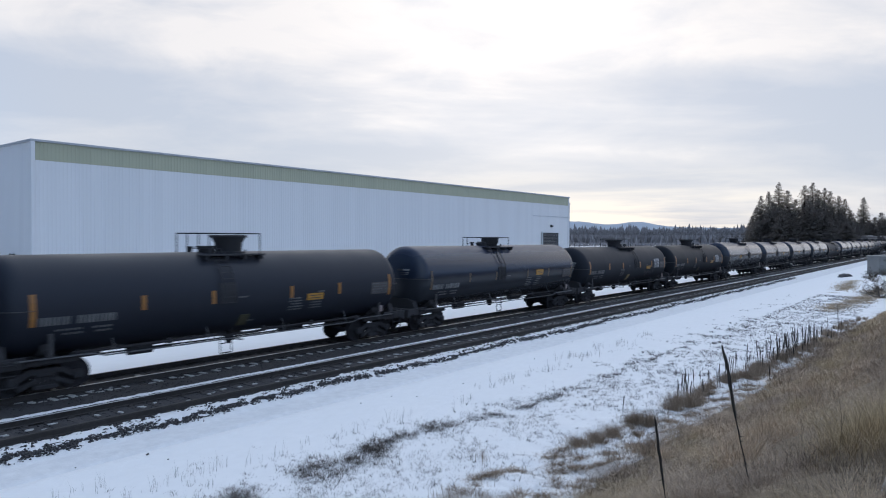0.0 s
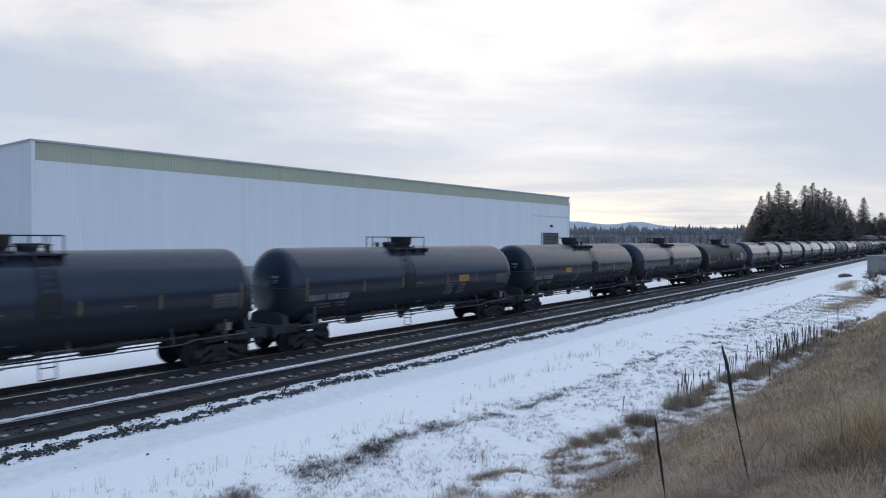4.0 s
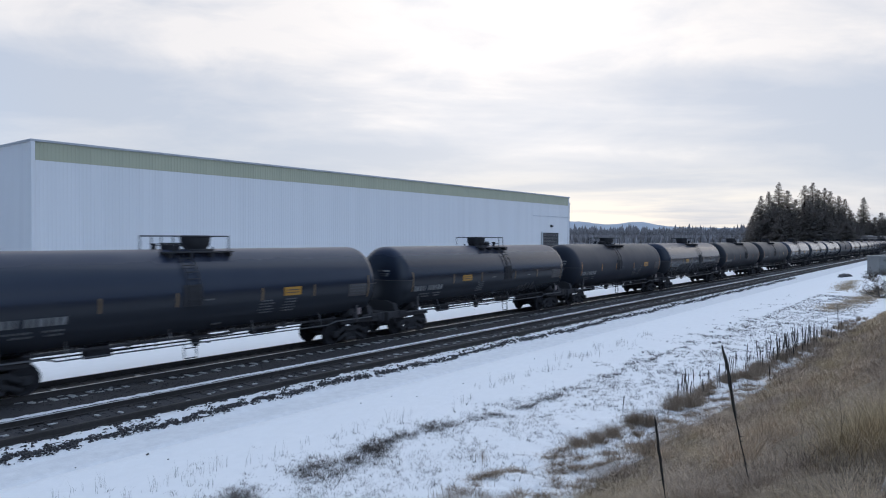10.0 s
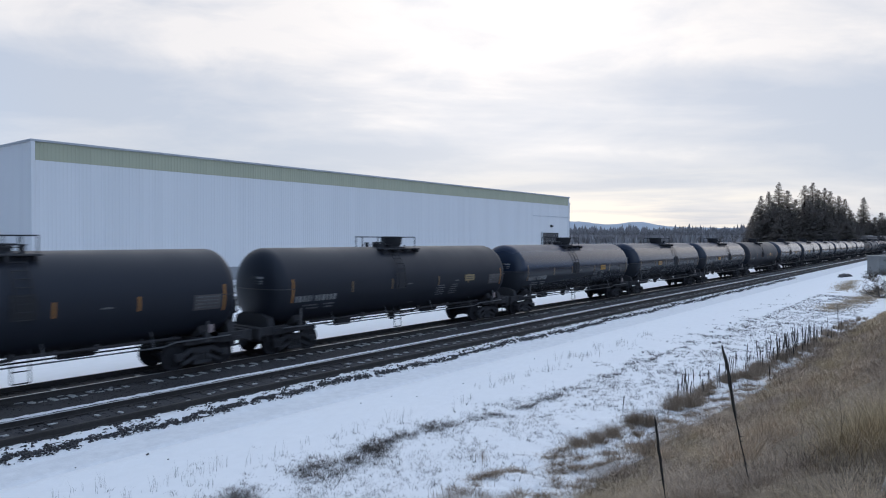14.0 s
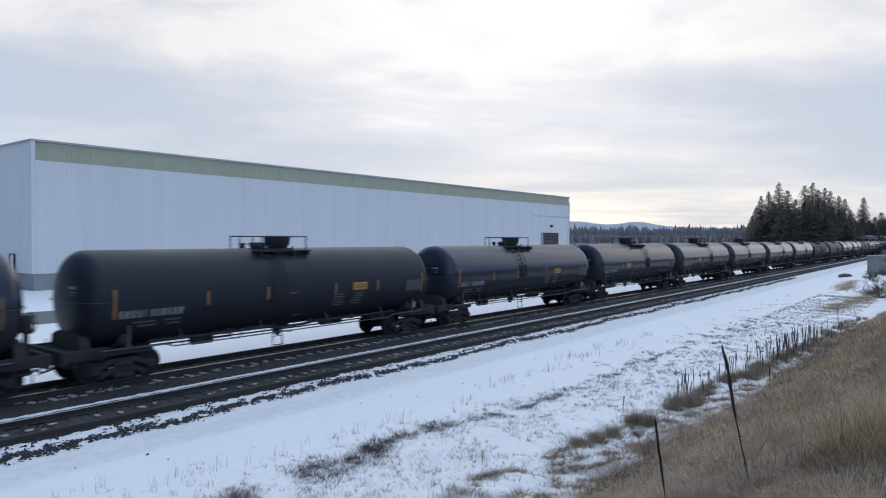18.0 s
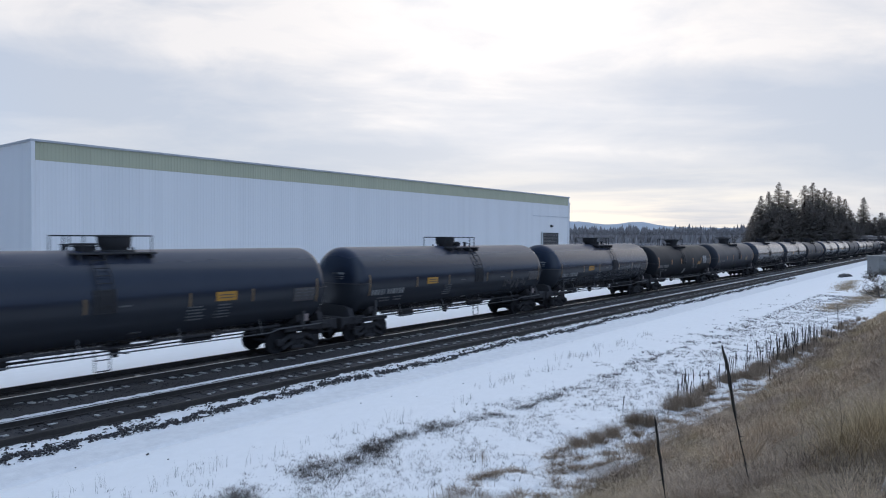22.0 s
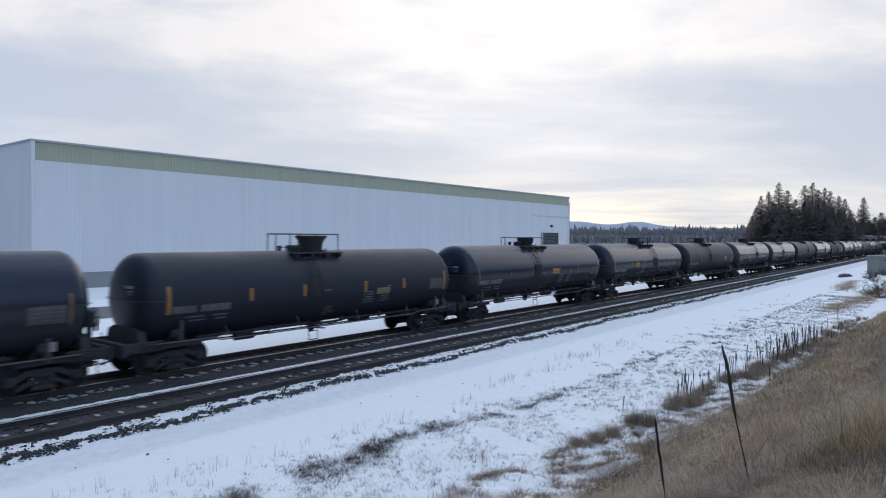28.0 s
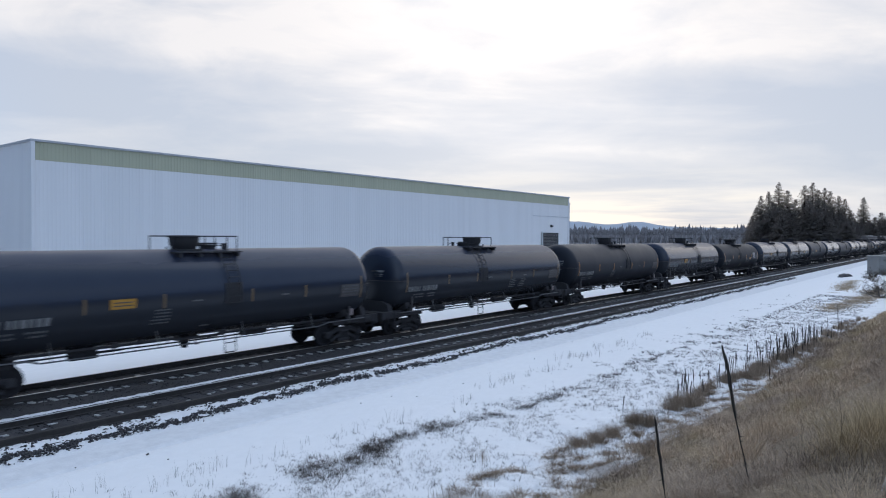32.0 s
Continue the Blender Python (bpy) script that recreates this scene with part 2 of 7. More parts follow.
M_STENCIL = stencil_material("worn_white_stencil_paint", 0.33, 0.20)
M_STENCIL_DIM = stencil_material("faded_grey_stencil_paint", 0.20, 0.12)
M_PANEL = material("faded_notice_panel_paint", (0.085, 0.075, 0.075), (0.04, 0.038, 0.04), 0.6, 0, 3, 20, 0.02)
M_WHITE = material("white_data_panel_paint", (0.50, 0.52, 0.54), (0.10, 0.10, 0.11), 0.55, 0, 2.5, 14, 0.02, amount=0.75)
M_OLIVE = material("dull_olive_plate_paint", (0.07, 0.068, 0.035), (0.045, 0.042, 0.03), 0.6, 0, 5, 30, 0.02)
M_RAIL_TOP = material("worn_rail_steel", (0.52, 0.52, 0.53), (0.34, 0.33, 0.33), 0.32, 0.85, 3, 30, 0.02)
M_RAIL_BROWN = material("rust_dulled_rail_head", (0.062, 0.056, 0.052), (0.042, 0.038, 0.036), 0.8, 0.2, 3, 30, 0.02)
M_RAIL = material("rusty_rail_web", (0.042, 0.038, 0.037), (0.030, 0.028, 0.027), 0.85, 0.0, 3, 40, 0.1)
M_TIE = material("creosoted_sleeper_timber", (0.034, 0.032, 0.034), (0.052, 0.047, 0.046), 0.85, 0, 5, 30, 0.4, rand=0.3, stretch=(3, 0.6, 3))
M_BALLAST = material("dark_basalt_ballast", (0.034, 0.033, 0.036), (0.060, 0.057, 0.060), 0.9, 0, 3, 28, 1.0, 26)
M_STONE = material("loose_basalt_stone", (0.045, 0.044, 0.047), (0.080, 0.077, 0.080), 0.9, 0, 6, 50, 0.4, rand=0.4, island=True)
M_WALL = material("white_painted_ribbed_cladding", (0.70, 0.70, 0.705), (0.64, 0.64, 0.645), 0.42, 0, 0.25, 3, 0.03, 1.5, rand=0.02, stretch=(1, 1, 0.15))
M_GREEN = material("olive_green_fascia_cladding", (0.405, 0.41, 0.295), (0.35, 0.355, 0.26), 0.5, 0, 0.3, 3, 0.03, 1.5, rand=0.03, stretch=(1, 1, 0.2))
M_TRIM = material("pale_grey_coping_metal", (0.50, 0.52, 0.56), (0.40, 0.42, 0.45), 0.4, 0.3, 1, 10, 0.02)
M_CONCRETE = material("grey_concrete_plinth", (0.30, 0.31, 0.32), (0.22, 0.22, 0.23), 0.85, 0, 0.5, 6, 0.2)
M_DARK = material("dark_roller_door_steel", (0.035, 0.037, 0.042), (0.05, 0.05, 0.055), 0.5, 0.2, 2, 12, 0.05)
M_ROOF = material("grey_roof_membrane", (0.45, 0.46, 0.48), (0.35, 0.36, 0.37), 0.8, 0, 0.3, 4, 0.05)
M_TRACKSNOW = material("dirty_track_snow", (0.42, 0.425, 0.42), (0.20, 0.20, 0.20), 0.8, 0, 6, 40, 0.3)
M_SNOWPATCH = material("packed_trackside_snow", (0.84, 0.84, 0.84), (0.71, 0.71, 0.71), 0.75, 0, 2.0, 25, 0.3)
M_SHOULDER = material("gritty_shoulder_snow", (0.83, 0.83, 0.83), (0.52, 0.52, 0.525), 0.8, 0, 4.0, 24, 0.5, amount=0.45)
M_BARK = material("conifer_bark", (0.05, 0.035, 0.025), (0.03, 0.022, 0.017), 0.9, 0, 4, 30, 0.4)
M_NEEDLE = material("dark_fir_needles", (0.195, 0.176, 0.160), (0.225, 0.200, 0.180), 0.9, 0, 0.4, 5, 0.0, rand=0.12, island=True, spec=0.0)


def let_light_through(m, share):
    """Thin leaves: part of the light that falls on the back comes out in front."""
    nt = m.node_tree
    b, out = nt.nodes["Principled BSDF"], nt.nodes["Material Output"]
    tr, mx = nt.nodes.new("ShaderNodeBsdfTranslucent"), nt.nodes.new("ShaderNodeMixShader")
    nt.links.new(b.inputs["Base Color"].links[0].from_socket, tr.inputs["Color"])
    mx.inputs[0].default_value = share
    nt.links.new(b.outputs[0], mx.inputs[1])
    nt.links.new(tr.outputs[0], mx.inputs[2])
    nt.links.new(mx.outputs[0], out.inputs["Surface"])


let_light_through(M_NEEDLE, 0.45)
M_TWIG = material("bare_grey_twigs", (0.10, 0.085, 0.075), (0.06, 0.05, 0.045), 0.9, 0, 3, 20, 0.1)
# forest colour is lifted towards grey to stand for haze
M_FOREST = material("haze_paled_forest", (0.275, 0.262, 0.265), (0.32, 0.305, 0.305), 0.95, 0, 0.02, 0.3, 0.0, rand=0.10, island=True, spec=0.1)
# the air's blue haze over the hills is put into their base colour
M_HILL = material("haze_blue_hills", (0.66, 0.685, 0.73), (0.70, 0.72, 0.76), 1.0, 0, 0.004, 0.03, 0.0, spec=0.0)
M_GRASS = material("dry_bunch_grass", (0.63, 0.48, 0.335), (0.43, 0.315, 0.21), 0.9, 0, 0.5, 6, 0.0, rand=0.45, island=True, spec=0.15)
M_GRASS_DARK = material("dark_dry_weeds", (0.22, 0.185, 0.15), (0.12, 0.10, 0.085), 0.9, 0, 0.8, 6, 0.0, rand=0.4, island=True, spec=0.15)
M_WEED_DARK = material("dark_brown_weeds", (0.155, 0.132, 0.118), (0.09, 0.078, 0.072), 0.9, 0, 0.8, 6, 0.0, rand=0.4, island=True, spec=0.1)
M_TICK = material("dark_dead_stubble", (0.225, 0.21, 0.205), (0.15, 0.14, 0.135), 0.9, 0, 0.8, 6, 0.0, rand=0.4, island=True, spec=0.1)
M_COPING = material("grey_coping_metal", (0.46, 0.47, 0.49), (0.34, 0.35, 0.37), 0.4, 0.3, 1, 10, 0.02)
M_WEED = material("brown_bunch_grass", (0.40, 0.315, 0.24), (0.27, 0.21, 0.16), 0.9, 0, 0.5, 6, 0.0, rand=0.4, island=True, spec=0.15)
M_BRUSH = material("grey_brown_brush", (0.38, 0.295, 0.225), (0.25, 0.185, 0.14), 0.9, 0, 0.6, 6, 0.0, rand=0.4, island=True, spec=0.15)
M_VEIL = material("mauve_grey_brush", (0.40, 0.325, 0.275), (0.28, 0.225, 0.19), 0.9, 0, 0.6, 6, 0.0, rand=0.35, island=True, spec=0.1)
M_PALE = material("bleached_grass_stems", (0.58, 0.475, 0.35), (0.42, 0.33, 0.235), 0.9, 0, 0.6, 6, 0.0, rand=0.3, island=True, spec=0.15)
M_OLIVE_GRASS = material("olive_dry_grass", (0.53, 0.41, 0.245), (0.37, 0.275, 0.16), 0.9, 0, 0.5, 6, 0.0, rand=0.4, island=True, spec=0.15)
M_TWIGGY = material("dark_twiggy_brush", (0.19, 0.15, 0.12), (0.12, 0.095, 0.078), 0.9, 0, 0.6, 6, 0.0, rand=0.35, island=True, spec=0.1)
M_STALK = material("dead_dark_stalk", (0.05, 0.042, 0.036), (0.03, 0.025, 0.022), 0.9, 0, 8, 60, 0.3)
M_BOX = material("weathered_grey_cabinet_paint", (0.30, 0.31, 0.31), (0.22, 0.22, 0.22), 0.6, 0.1, 1.5, 12, 0.05)
M_BUSH = material("dull_green_sagebrush", (0.14, 0.115, 0.09), (0.09, 0.075, 0.06), 0.9, 0, 2, 10, 0.0, rand=0.4, island=True, spec=0.1)
M_ROAD = material("wet_dark_asphalt", (0.075, 0.078, 0.085), (0.13, 0.135, 0.145), 0.55, 0, 0.6, 6, 0.1)
M_BRASS = material("pinkish_white_plate_paint", (0.30, 0.24, 0.235), (0.16, 0.13, 0.125), 0.6, 0, 5, 30, 0.02)
M_LEVER = material("worn_grey_steel_strap", (0.07, 0.07, 0.075), (0.04, 0.038, 0.038), 0.6, 0.2, 5, 30, 0.05)
M_SILL = material("dulled_grey_pipe_paint", (0.16, 0.165, 0.175), (0.07, 0.07, 0.075), 0.45, 0.3, 3, 30, 0.05)
M_SCRUB = material("bare_brown_scrub", (0.34, 0.325, 0.33), (0.39, 0.37, 0.37), 0.95, 0, 0.05, 0.4, 0.0, rand=0.06, island=True, spec=0.1)
M_LOG = material("dark_stacked_timber", (0.17, 0.15, 0.14), (0.09, 0.08, 0.075), 0.9, 0, 1, 8, 0.2, rand=0.3)


def snow_ground_material():
    """Snow over dry turf: bare earth and straw show through in patches that thicken towards the foot of the bank."""
    m = bpy.data.materials.new("snowy_turf")
    m.use_nodes = True
    nt = m.node_tree
    N, L = nt.nodes.new, nt.links.new
    b = nt.nodes["Principled BSDF"]
    tc = N("ShaderNodeTexCoord")
    sep = N("ShaderNodeSeparateXYZ")
    L(tc.outputs["Object"], sep.inputs[0])

    def noise_node(s, d, st=(1, 1, 1), dist=0.0):
        mp = N("ShaderNodeMapping")
        mp.inputs["Scale"].default_value = st
        L(tc.outputs["Object"], mp.inputs[0])
        n = N("ShaderNodeTexNoise")
        n.inputs["Scale"].default_value, n.inputs["Detail"].default_value, n.inputs["Distortion"].default_value = s, d, dist
        n.inputs["Roughness"].default_value = 0.6
        L(mp.outputs[0], n.inputs["Vector"])
        return n.outputs["Fac"]

    def rng(v, a, c, lo=0.0, hi=1.0, smooth=True):
        n = N("ShaderNodeMapRange")
        if smooth:
            n.interpolation_type = "SMOOTHSTEP"
        n.inputs["From Min"].default_value, n.inputs["From Max"].default_value = a, c
        n.inputs["To Min"].default_value, n.inputs["To Max"].default_value = lo, hi
        L(v, n.inputs["Value"])
        return n.outputs[0]

    def op(o, a, c=None, clamp=False):
        n = N("ShaderNodeMath")
        n.operation, n.use_clamp = o, clamp
        for i, v in enumerate((a, c)):
            if v is None:
                continue
            if isinstance(v, (int, float)):
                n.inputs[i].default_value = v
            else:
                L(v, n.inputs[i])
        return n.outputs[0]

    big = noise_node(0.55, 6, (0.7, 1.3, 1), 0.4)
    mid = noise_node(2.6, 6, (0.8, 1.3, 1), 0.3)
    fine = noise_node(34, 4)
    # how bare the turf is across the strip: little by the ballast, much at the bank
    drawn = op("ADD", sep.outputs[1], rng(sep.outputs[0], 12, 90, 0.0, 2.65, False))
    bank = rng(drawn, 6.05, 5.2, 0.0, 1.0)
    verge = op("MULTIPLY", rng(drawn, 11.4, 10.2, 0.0, 1.0), rng(drawn, 6.0, 7.4, 0.3, 1.0))
    field = op("MULTIPLY", rng(sep.outputs[1], 75, 130, 0.0, 0.14), 1.0)
    cover = op("ADD", op("ADD", op("MULTIPLY", bank, 0.30), op("MULTIPLY", verge, 0.012)), field)
    v = op("ADD", op("ADD", op("MULTIPLY", big, 0.45), op("MULTIPLY", mid, 0.45)), op("MULTIPLY", fine, 0.12))
    bare = rng(op("ADD", v, cover), 0.645, 0.685)
    snow = N("ShaderNodeMix")
    snow.data_type = "RGBA"
    snow.inputs["A"].default_value = (0.93, 0.925, 0.915, 1)
    snow.inputs["B"].default_value = (0.84, 0.835, 0.825, 1)
    L(mid, snow.inputs["Factor"])
    turf = N("ShaderNodeMix")
    turf.data_type = "RGBA"
    turf.inputs["A"].default_value = (0.13, 0.10, 0.07, 1)
    turf.inputs["B"].default_value = (0.36, 0.285, 0.20, 1)
    L(rng(fine, 0.3, 0.7), turf.inputs["Factor"])
    mix = N("ShaderNodeMix")
    mix.data_type = "RGBA"
    L(bare, mix.inputs["Factor"])
    L(snow.outputs["Result"], mix.inputs["A"])
    L(turf.outputs["Result"], mix.inputs["B"])
    L(mix.outputs["Result"], b.inputs["Base Color"])
    b.inputs["Roughness"].default_value = 0.8
    b.inputs["Specular IOR Level"].default_value = 0.25
    hgt = op("ADD", op("MULTIPLY", op("SUBTRACT", 1.0, bare), 0.6), op("ADD", op("MULTIPLY", mid, 0.5), op("MULTIPLY", fine, 0.12)))
    bp = N("ShaderNodeBump")
    bp.inputs["Strength"].default_value, bp.inputs["Distance"].default_value = 0.7, 0.07
    L(hgt, bp.inputs["Height"])
    L(bp.outputs[0], b.inputs["Normal"])
    return m


M_GROUND = snow_ground_material()


# ---- mesh helpers ----
def part(name, bm, mat, parent=None, label="", smooth=False, at=None):
    """Links a bmesh as one mesh object, under parent if one is given."""
    me = bpy.data.meshes.new(name)
    bm.to_mesh(me)
    bm.free()
    return placed(name, finish(me, mat, smooth), parent, label, at)


def finish(me, mat, smooth=False):
    me.materials.append(mat)
    if smooth:
        me.polygons.foreach_set("use_smooth", [True] * len(me.polygons))
        me.set_sharp_from_angle(angle=radians(40))
    return me


def placed(name, me, parent=None, label="", at=None):
    ob = new(name, me)
    if parent is not None:
        ob.parent = parent
    if at is not None:
        ob.matrix_basis = at
    return tagged(ob, label)


def mesh_of(name, bm, mat, smooth=False):
    me = bpy.data.meshes.new(name)
    bm.to_mesh(me)
    bm.free()
    return finish(me, mat, smooth)


def box(bm, c, s, bevel=0.0, rot=None):
    """A box of size s round c, its edges bevelled."""
    m = Matrix.Translation(c) @ (rot.to_4x4() if rot else Matrix()) @ Matrix.Diagonal((*s, 1))
    vs = bmesh.ops.create_cube(bm, size=1, matrix=m)["verts"]
    if bevel:
        es = list({e for v in vs for e in v.link_edges})
        bmesh.ops.bevel(bm, geom=es, offset=bevel, segments=1, affect="EDGES")
    return vs


def rod(bm, a, b, r, seg=8, r2=None):
    """A round bar from a to b."""
    a, b = Vector(a), Vector(b)
    d = b - a
    m = Matrix.Translation((a + b) / 2) @ d.to_track_quat("Z", "Y").to_matrix().to_4x4()
    bmesh.ops.create_cone(bm, cap_ends=True, segments=seg, radius1=r, radius2=r if r2 is None else r2, depth=d.length, matrix=m)


def path_rod(bm, pts, r, seg=8):
    for a, b in zip(pts, pts[1:]):
        rod(bm, a, b, r, seg)


def tube(bm, pts, r, seg=6):
    """One bent round bar through all the points."""
    pts = [Vector(p) for p in pts]
    closed = (pts[0] - pts[-1]).length < 1e-6
    rings = []
    for i, p in enumerate(pts):
        a = pts[i - 1] if i else (pts[-2] if closed else p)
        b = pts[i + 1] if i < len(pts) - 1 else (pts[1] if closed else p)
        d = ((p - a).normalized() + (b - p).normalized()).normalized()
        side = d.cross(Vector((0, 0, 1)))
        side = side.normalized() if side.length > 1e-4 else Vector((0, 1, 0))
        up = side.cross(d)
        rings.append([bm.verts.new(p + (side * math.cos(2 * math.pi * k / seg) + up * math.sin(2 * math.pi * k / seg)) * r) for k in range(seg)])
    for ra, rb in zip(rings, rings[1:]):
        for k in range(seg):
            bm.faces.new((ra[k], ra[(k + 1) % seg], rb[(k + 1) % seg], rb[k]))
    if not closed:
        bm.faces.new(rings[0][::-1]), bm.faces.new(rings[-1])
    bmesh.ops.recalc_face_normals(bm, faces=bm.faces)


def lathe_x(bm, profile, seg=48, y=0.0, z=0.0):
    """Turns (x, radius) pairs round an axis along x."""
    rings = []
    for x, r in profile:
        if r < 1e-5:
            rings.append([bm.verts.new((x, y, z))])
        else:
            rings.append([bm.verts.new((x, y + r * math.cos(2 * math.pi * i / seg), z + r * math.sin(2 * math.pi * i / seg))) for i in range(seg)])
    for a, b in zip(rings, rings[1:]):
        for i in range(seg):
            j = (i + 1) % seg
            if len(a) == 1:
                bm.faces.new((a[0], b[j], b[i]))
            elif len(b) == 1:
                bm.faces.new((a[i], a[j], b[0]))
            else:
                bm.faces.new((a[i], a[j], b[j], b[i]))


def empty(name, m, label, category, group="", kind=""):
    ob = new(name)
    ob.empty_display_size = 0.3
    ob.matrix_basis = m
    return tagged(ob, label, category, group, kind)


def raw_mesh(name, verts, faces, mat, smooth=False):
    """A large mesh straight from arrays."""
    me = bpy.data.meshes.new(name)
    me.from_pydata(verts, [], faces)
    me.update()
    return finish(me, mat, smooth)


# ---- ground ----
def bank_toe(x):
    """Where the bank meets the strip: it draws back from the railway with distance."""
    line = ((-400, 5.9), (12, 5.85), (18, 5.55), (24, 5.25), (30, 5.1), (40, 4.85), (58, 4.0), (90, 3.0), (4500, 3.0))
    for (xa, ya), (xb, yb) in zip(line, line[1:]):
        if xa <= x <= xb:
            return ya + (yb - ya) * (x - xa) / (xb - xa)
    return 5.9


def ground_z(x, y):
    """Height of the land: the bank where the viewer stands, the snowy strip, the railway's bed, the field beyond."""
    n = noise.noise(Vector((x * 0.25, y * 0.25, 0.3)))
    n2 = noise.noise(Vector((x * 0.9, y * 0.9, 4.3)))
    toe = bank_toe(x) + 0.28 * noise.noise(Vector((x * 0.22, 0, 9.1)))
    if y < toe:
        k = max(0.0, min(1.0, (toe - y) / 6.6))
        z = -0.40 + 3.40 * (k * k * (3 - 2 * k) * 0.45 + k * 0.55)
        if y < -0.2:
            z += min(1.2, (-0.2 - y) * 0.08)
    else:
        z = -0.40
    rough = 1.0 if y < 14.5 else 0.0
    z += rough * (0.07 * n + 0.035 * n2) * (1.0 if y < 9 else 0.55)
    if y < toe + 1.5:
        swell = min(1.0, max(0.0, (toe + 1.5 - y) / 1.5))
        pit = noise.noise(Vector((x * 0.85, y * 0.85, 81))) + 0.4 * noise.noise(Vector((x * 2.6, y * 2.6, 82)))
        if y < toe - 0.3:
            z -= 0.42 * max(0.0, min(0.5, pit - 0.08))
        z += swell * (0.19 * noise.noise(Vector((x * 0.62, y * 0.85, 2.2))) + 0.05 * noise.noise(Vector((x * 1.7, y * 2.1, 6.2))))
    if toe - 0.6 < y < toe + 2.6 and 6 < x < 34:
        u, v = 0.62 * x - 0.79 * y, 0.79 * x + 0.62 * y
        fade = min(1.0, (y - toe + 0.6) / 0.5, (toe + 2.6 - y) / 1.2)
        ledge = abs(noise.noise(Vector((u * 0.8, v * 2.4, 71)))) + 0.5 * abs(noise.noise(Vector((u * 2.2, v * 5.0, 72))))
        z += fade * (0.17 * ledge - 0.05)
    if 15.0 < y < 25.0:
        z = -0.52
    if y > 25.0:
        z = -0.45 + 0.03 * n
    return z


def make_ground():
    xs = [-400, -150, -60, -25] + [-12 + 0.4 * i for i in range(45)] + [6 + 0.16 * i for i in range(150)] + [30 + 0.4 * i for i in range(105)] + [72 + 1.5 * 1.06 ** i * i * 0.6 for i in range(1, 42)]
    xs += [xs[-1] * 1.4, xs[-1] * 2, 4500]
    ys = [-400, -120, -40, -15, -8] + [-5 + 0.3 * i for i in range(33)] + [4.9 + 0.11 * i for i in range(38)] + [9.1 + 0.3 * i for i in range(23)] + [16.5, 19, 22, 25, 27, 30, 36, 45, 60, 80, 120, 200, 400, 900, 2000, 4500]
    xs, ys = sorted(set(xs)), sorted(set(ys))
    verts = [(x, y, ground_z(x, y)) for y in ys for x in xs]
    nx = len(xs)
    faces = [(j * nx + i, j * nx + i + 1, (j + 1) * nx + i + 1, (j + 1) * nx + i) for j in range(len(ys) - 1) for i in range(nx - 1)]
    tagged(new("ground", raw_mesh("ground", verts, faces, M_GROUND, True)), "snow over dry straw-coloured turf, bare along the bank", "ground", kind="structure")


make_ground()

# ---- railway ----
TRACKS = (17.71, 21.95)       # centre lines of the two tracks
X0, X1 = -40.0, 900.0


def make_ballast():
    prof = [(15.55, -0.60), (16.05, -0.38), (16.5, -0.20), (19.2, -0.195), (19.85, -0.27), (20.45, -0.195), (23.4, -0.20), (24.0, -0.36), (24.6, -0.56)]
    verts, faces = [], []
    xs = [X0 + 0.5 * i for i in range(320)] + [121 + 4 * i for i in range(1, 70)] + [X1]
    for x in xs:
        for k, (y, z) in enumerate(prof):
            e = 0.05 if k in (1, 7) else 0.022
            verts.append((x, y + e * 2 * noise.noise(Vector((x * 0.9, y, 0))), z + e * noise.noise(Vector((x * 1.3, y * 2, 5)))))
    n = len(prof)
    for i in range(len(xs) - 1):
        for j in range(n - 1):
            faces.append((i * n + j, (i + 1) * n + j, (i + 1) * n + j + 1, i * n + j + 1))
    tagged(new("ballast_bed", raw_mesh("ballast_bed", verts, faces, M_BALLAST, True)), "dark crushed-stone ballast bed under two railway tracks", "ballast", kind="structure")


make_ballast()


def rail_mesh(mat_top, mat_web):
    prof = [(-0.07, -0.172), (0.07, -0.172), (0.07, -0.16), (0.012, -0.14), (0.012, -0.045), (0.036, -0.035), (0.036, -0.008), (0.028, 0), (-0.028, 0), (-0.036, -0.008), (-0.036, -0.035), (-0.012, -0.045), (-0.012, -0.14), (-0.07, -0.16)]
    bm = bmesh.new()
    a = [bm.verts.new((X0, y, z)) for y, z in prof]
    b = [bm.verts.new((X1, y, z)) for y, z in prof]
    for i in range(len(prof)):
        j = (i + 1) % len(prof)
        f = bm.faces.new((a[i], a[j], b[j], b[i]))
        f.material_index = 1 if 6 <= i <= 8 else 0
    bm.faces.new(a), bm.faces.new(b[::-1])
    bmesh.ops.recalc_face_normals(bm, faces=bm.faces)
    me = bpy.data.meshes.new("rail")
    bm.to_mesh(me)
    bm.free()
    me.materials.append(mat_web)
    me.materials.append(mat_top)
    return me


RAIL, RAIL_BROWN = rail_mesh(M_RAIL_TOP, M_RAIL), rail_mesh(M_RAIL_BROWN, M_RAIL)
track_roots = []
for ty in TRACKS:
    root = empty("railway_track", pose(0, ty, 0), "steel rails on dark timber sleepers flecked with snow", "railway track", "tracks", "structure")
    track_roots.append(root)
    for side in (-0.7525, 0.7525):
        placed("rail", RAIL_BROWN if ty == TRACKS[0] and side < 0 else RAIL, root, "rusty steel rail with a worn head", pose(0, side, 0))

# ---- the white warehouse beyond the railway ----
BX0, BX1, BY0, BY1 = 24.3, 128.2, 66.5, 112.0
BZ0, BZP, BZS, BZ1 = -0.50, 1.09, 11.5, 13.2     # ground, plinth top, fascia bottom, roof edge


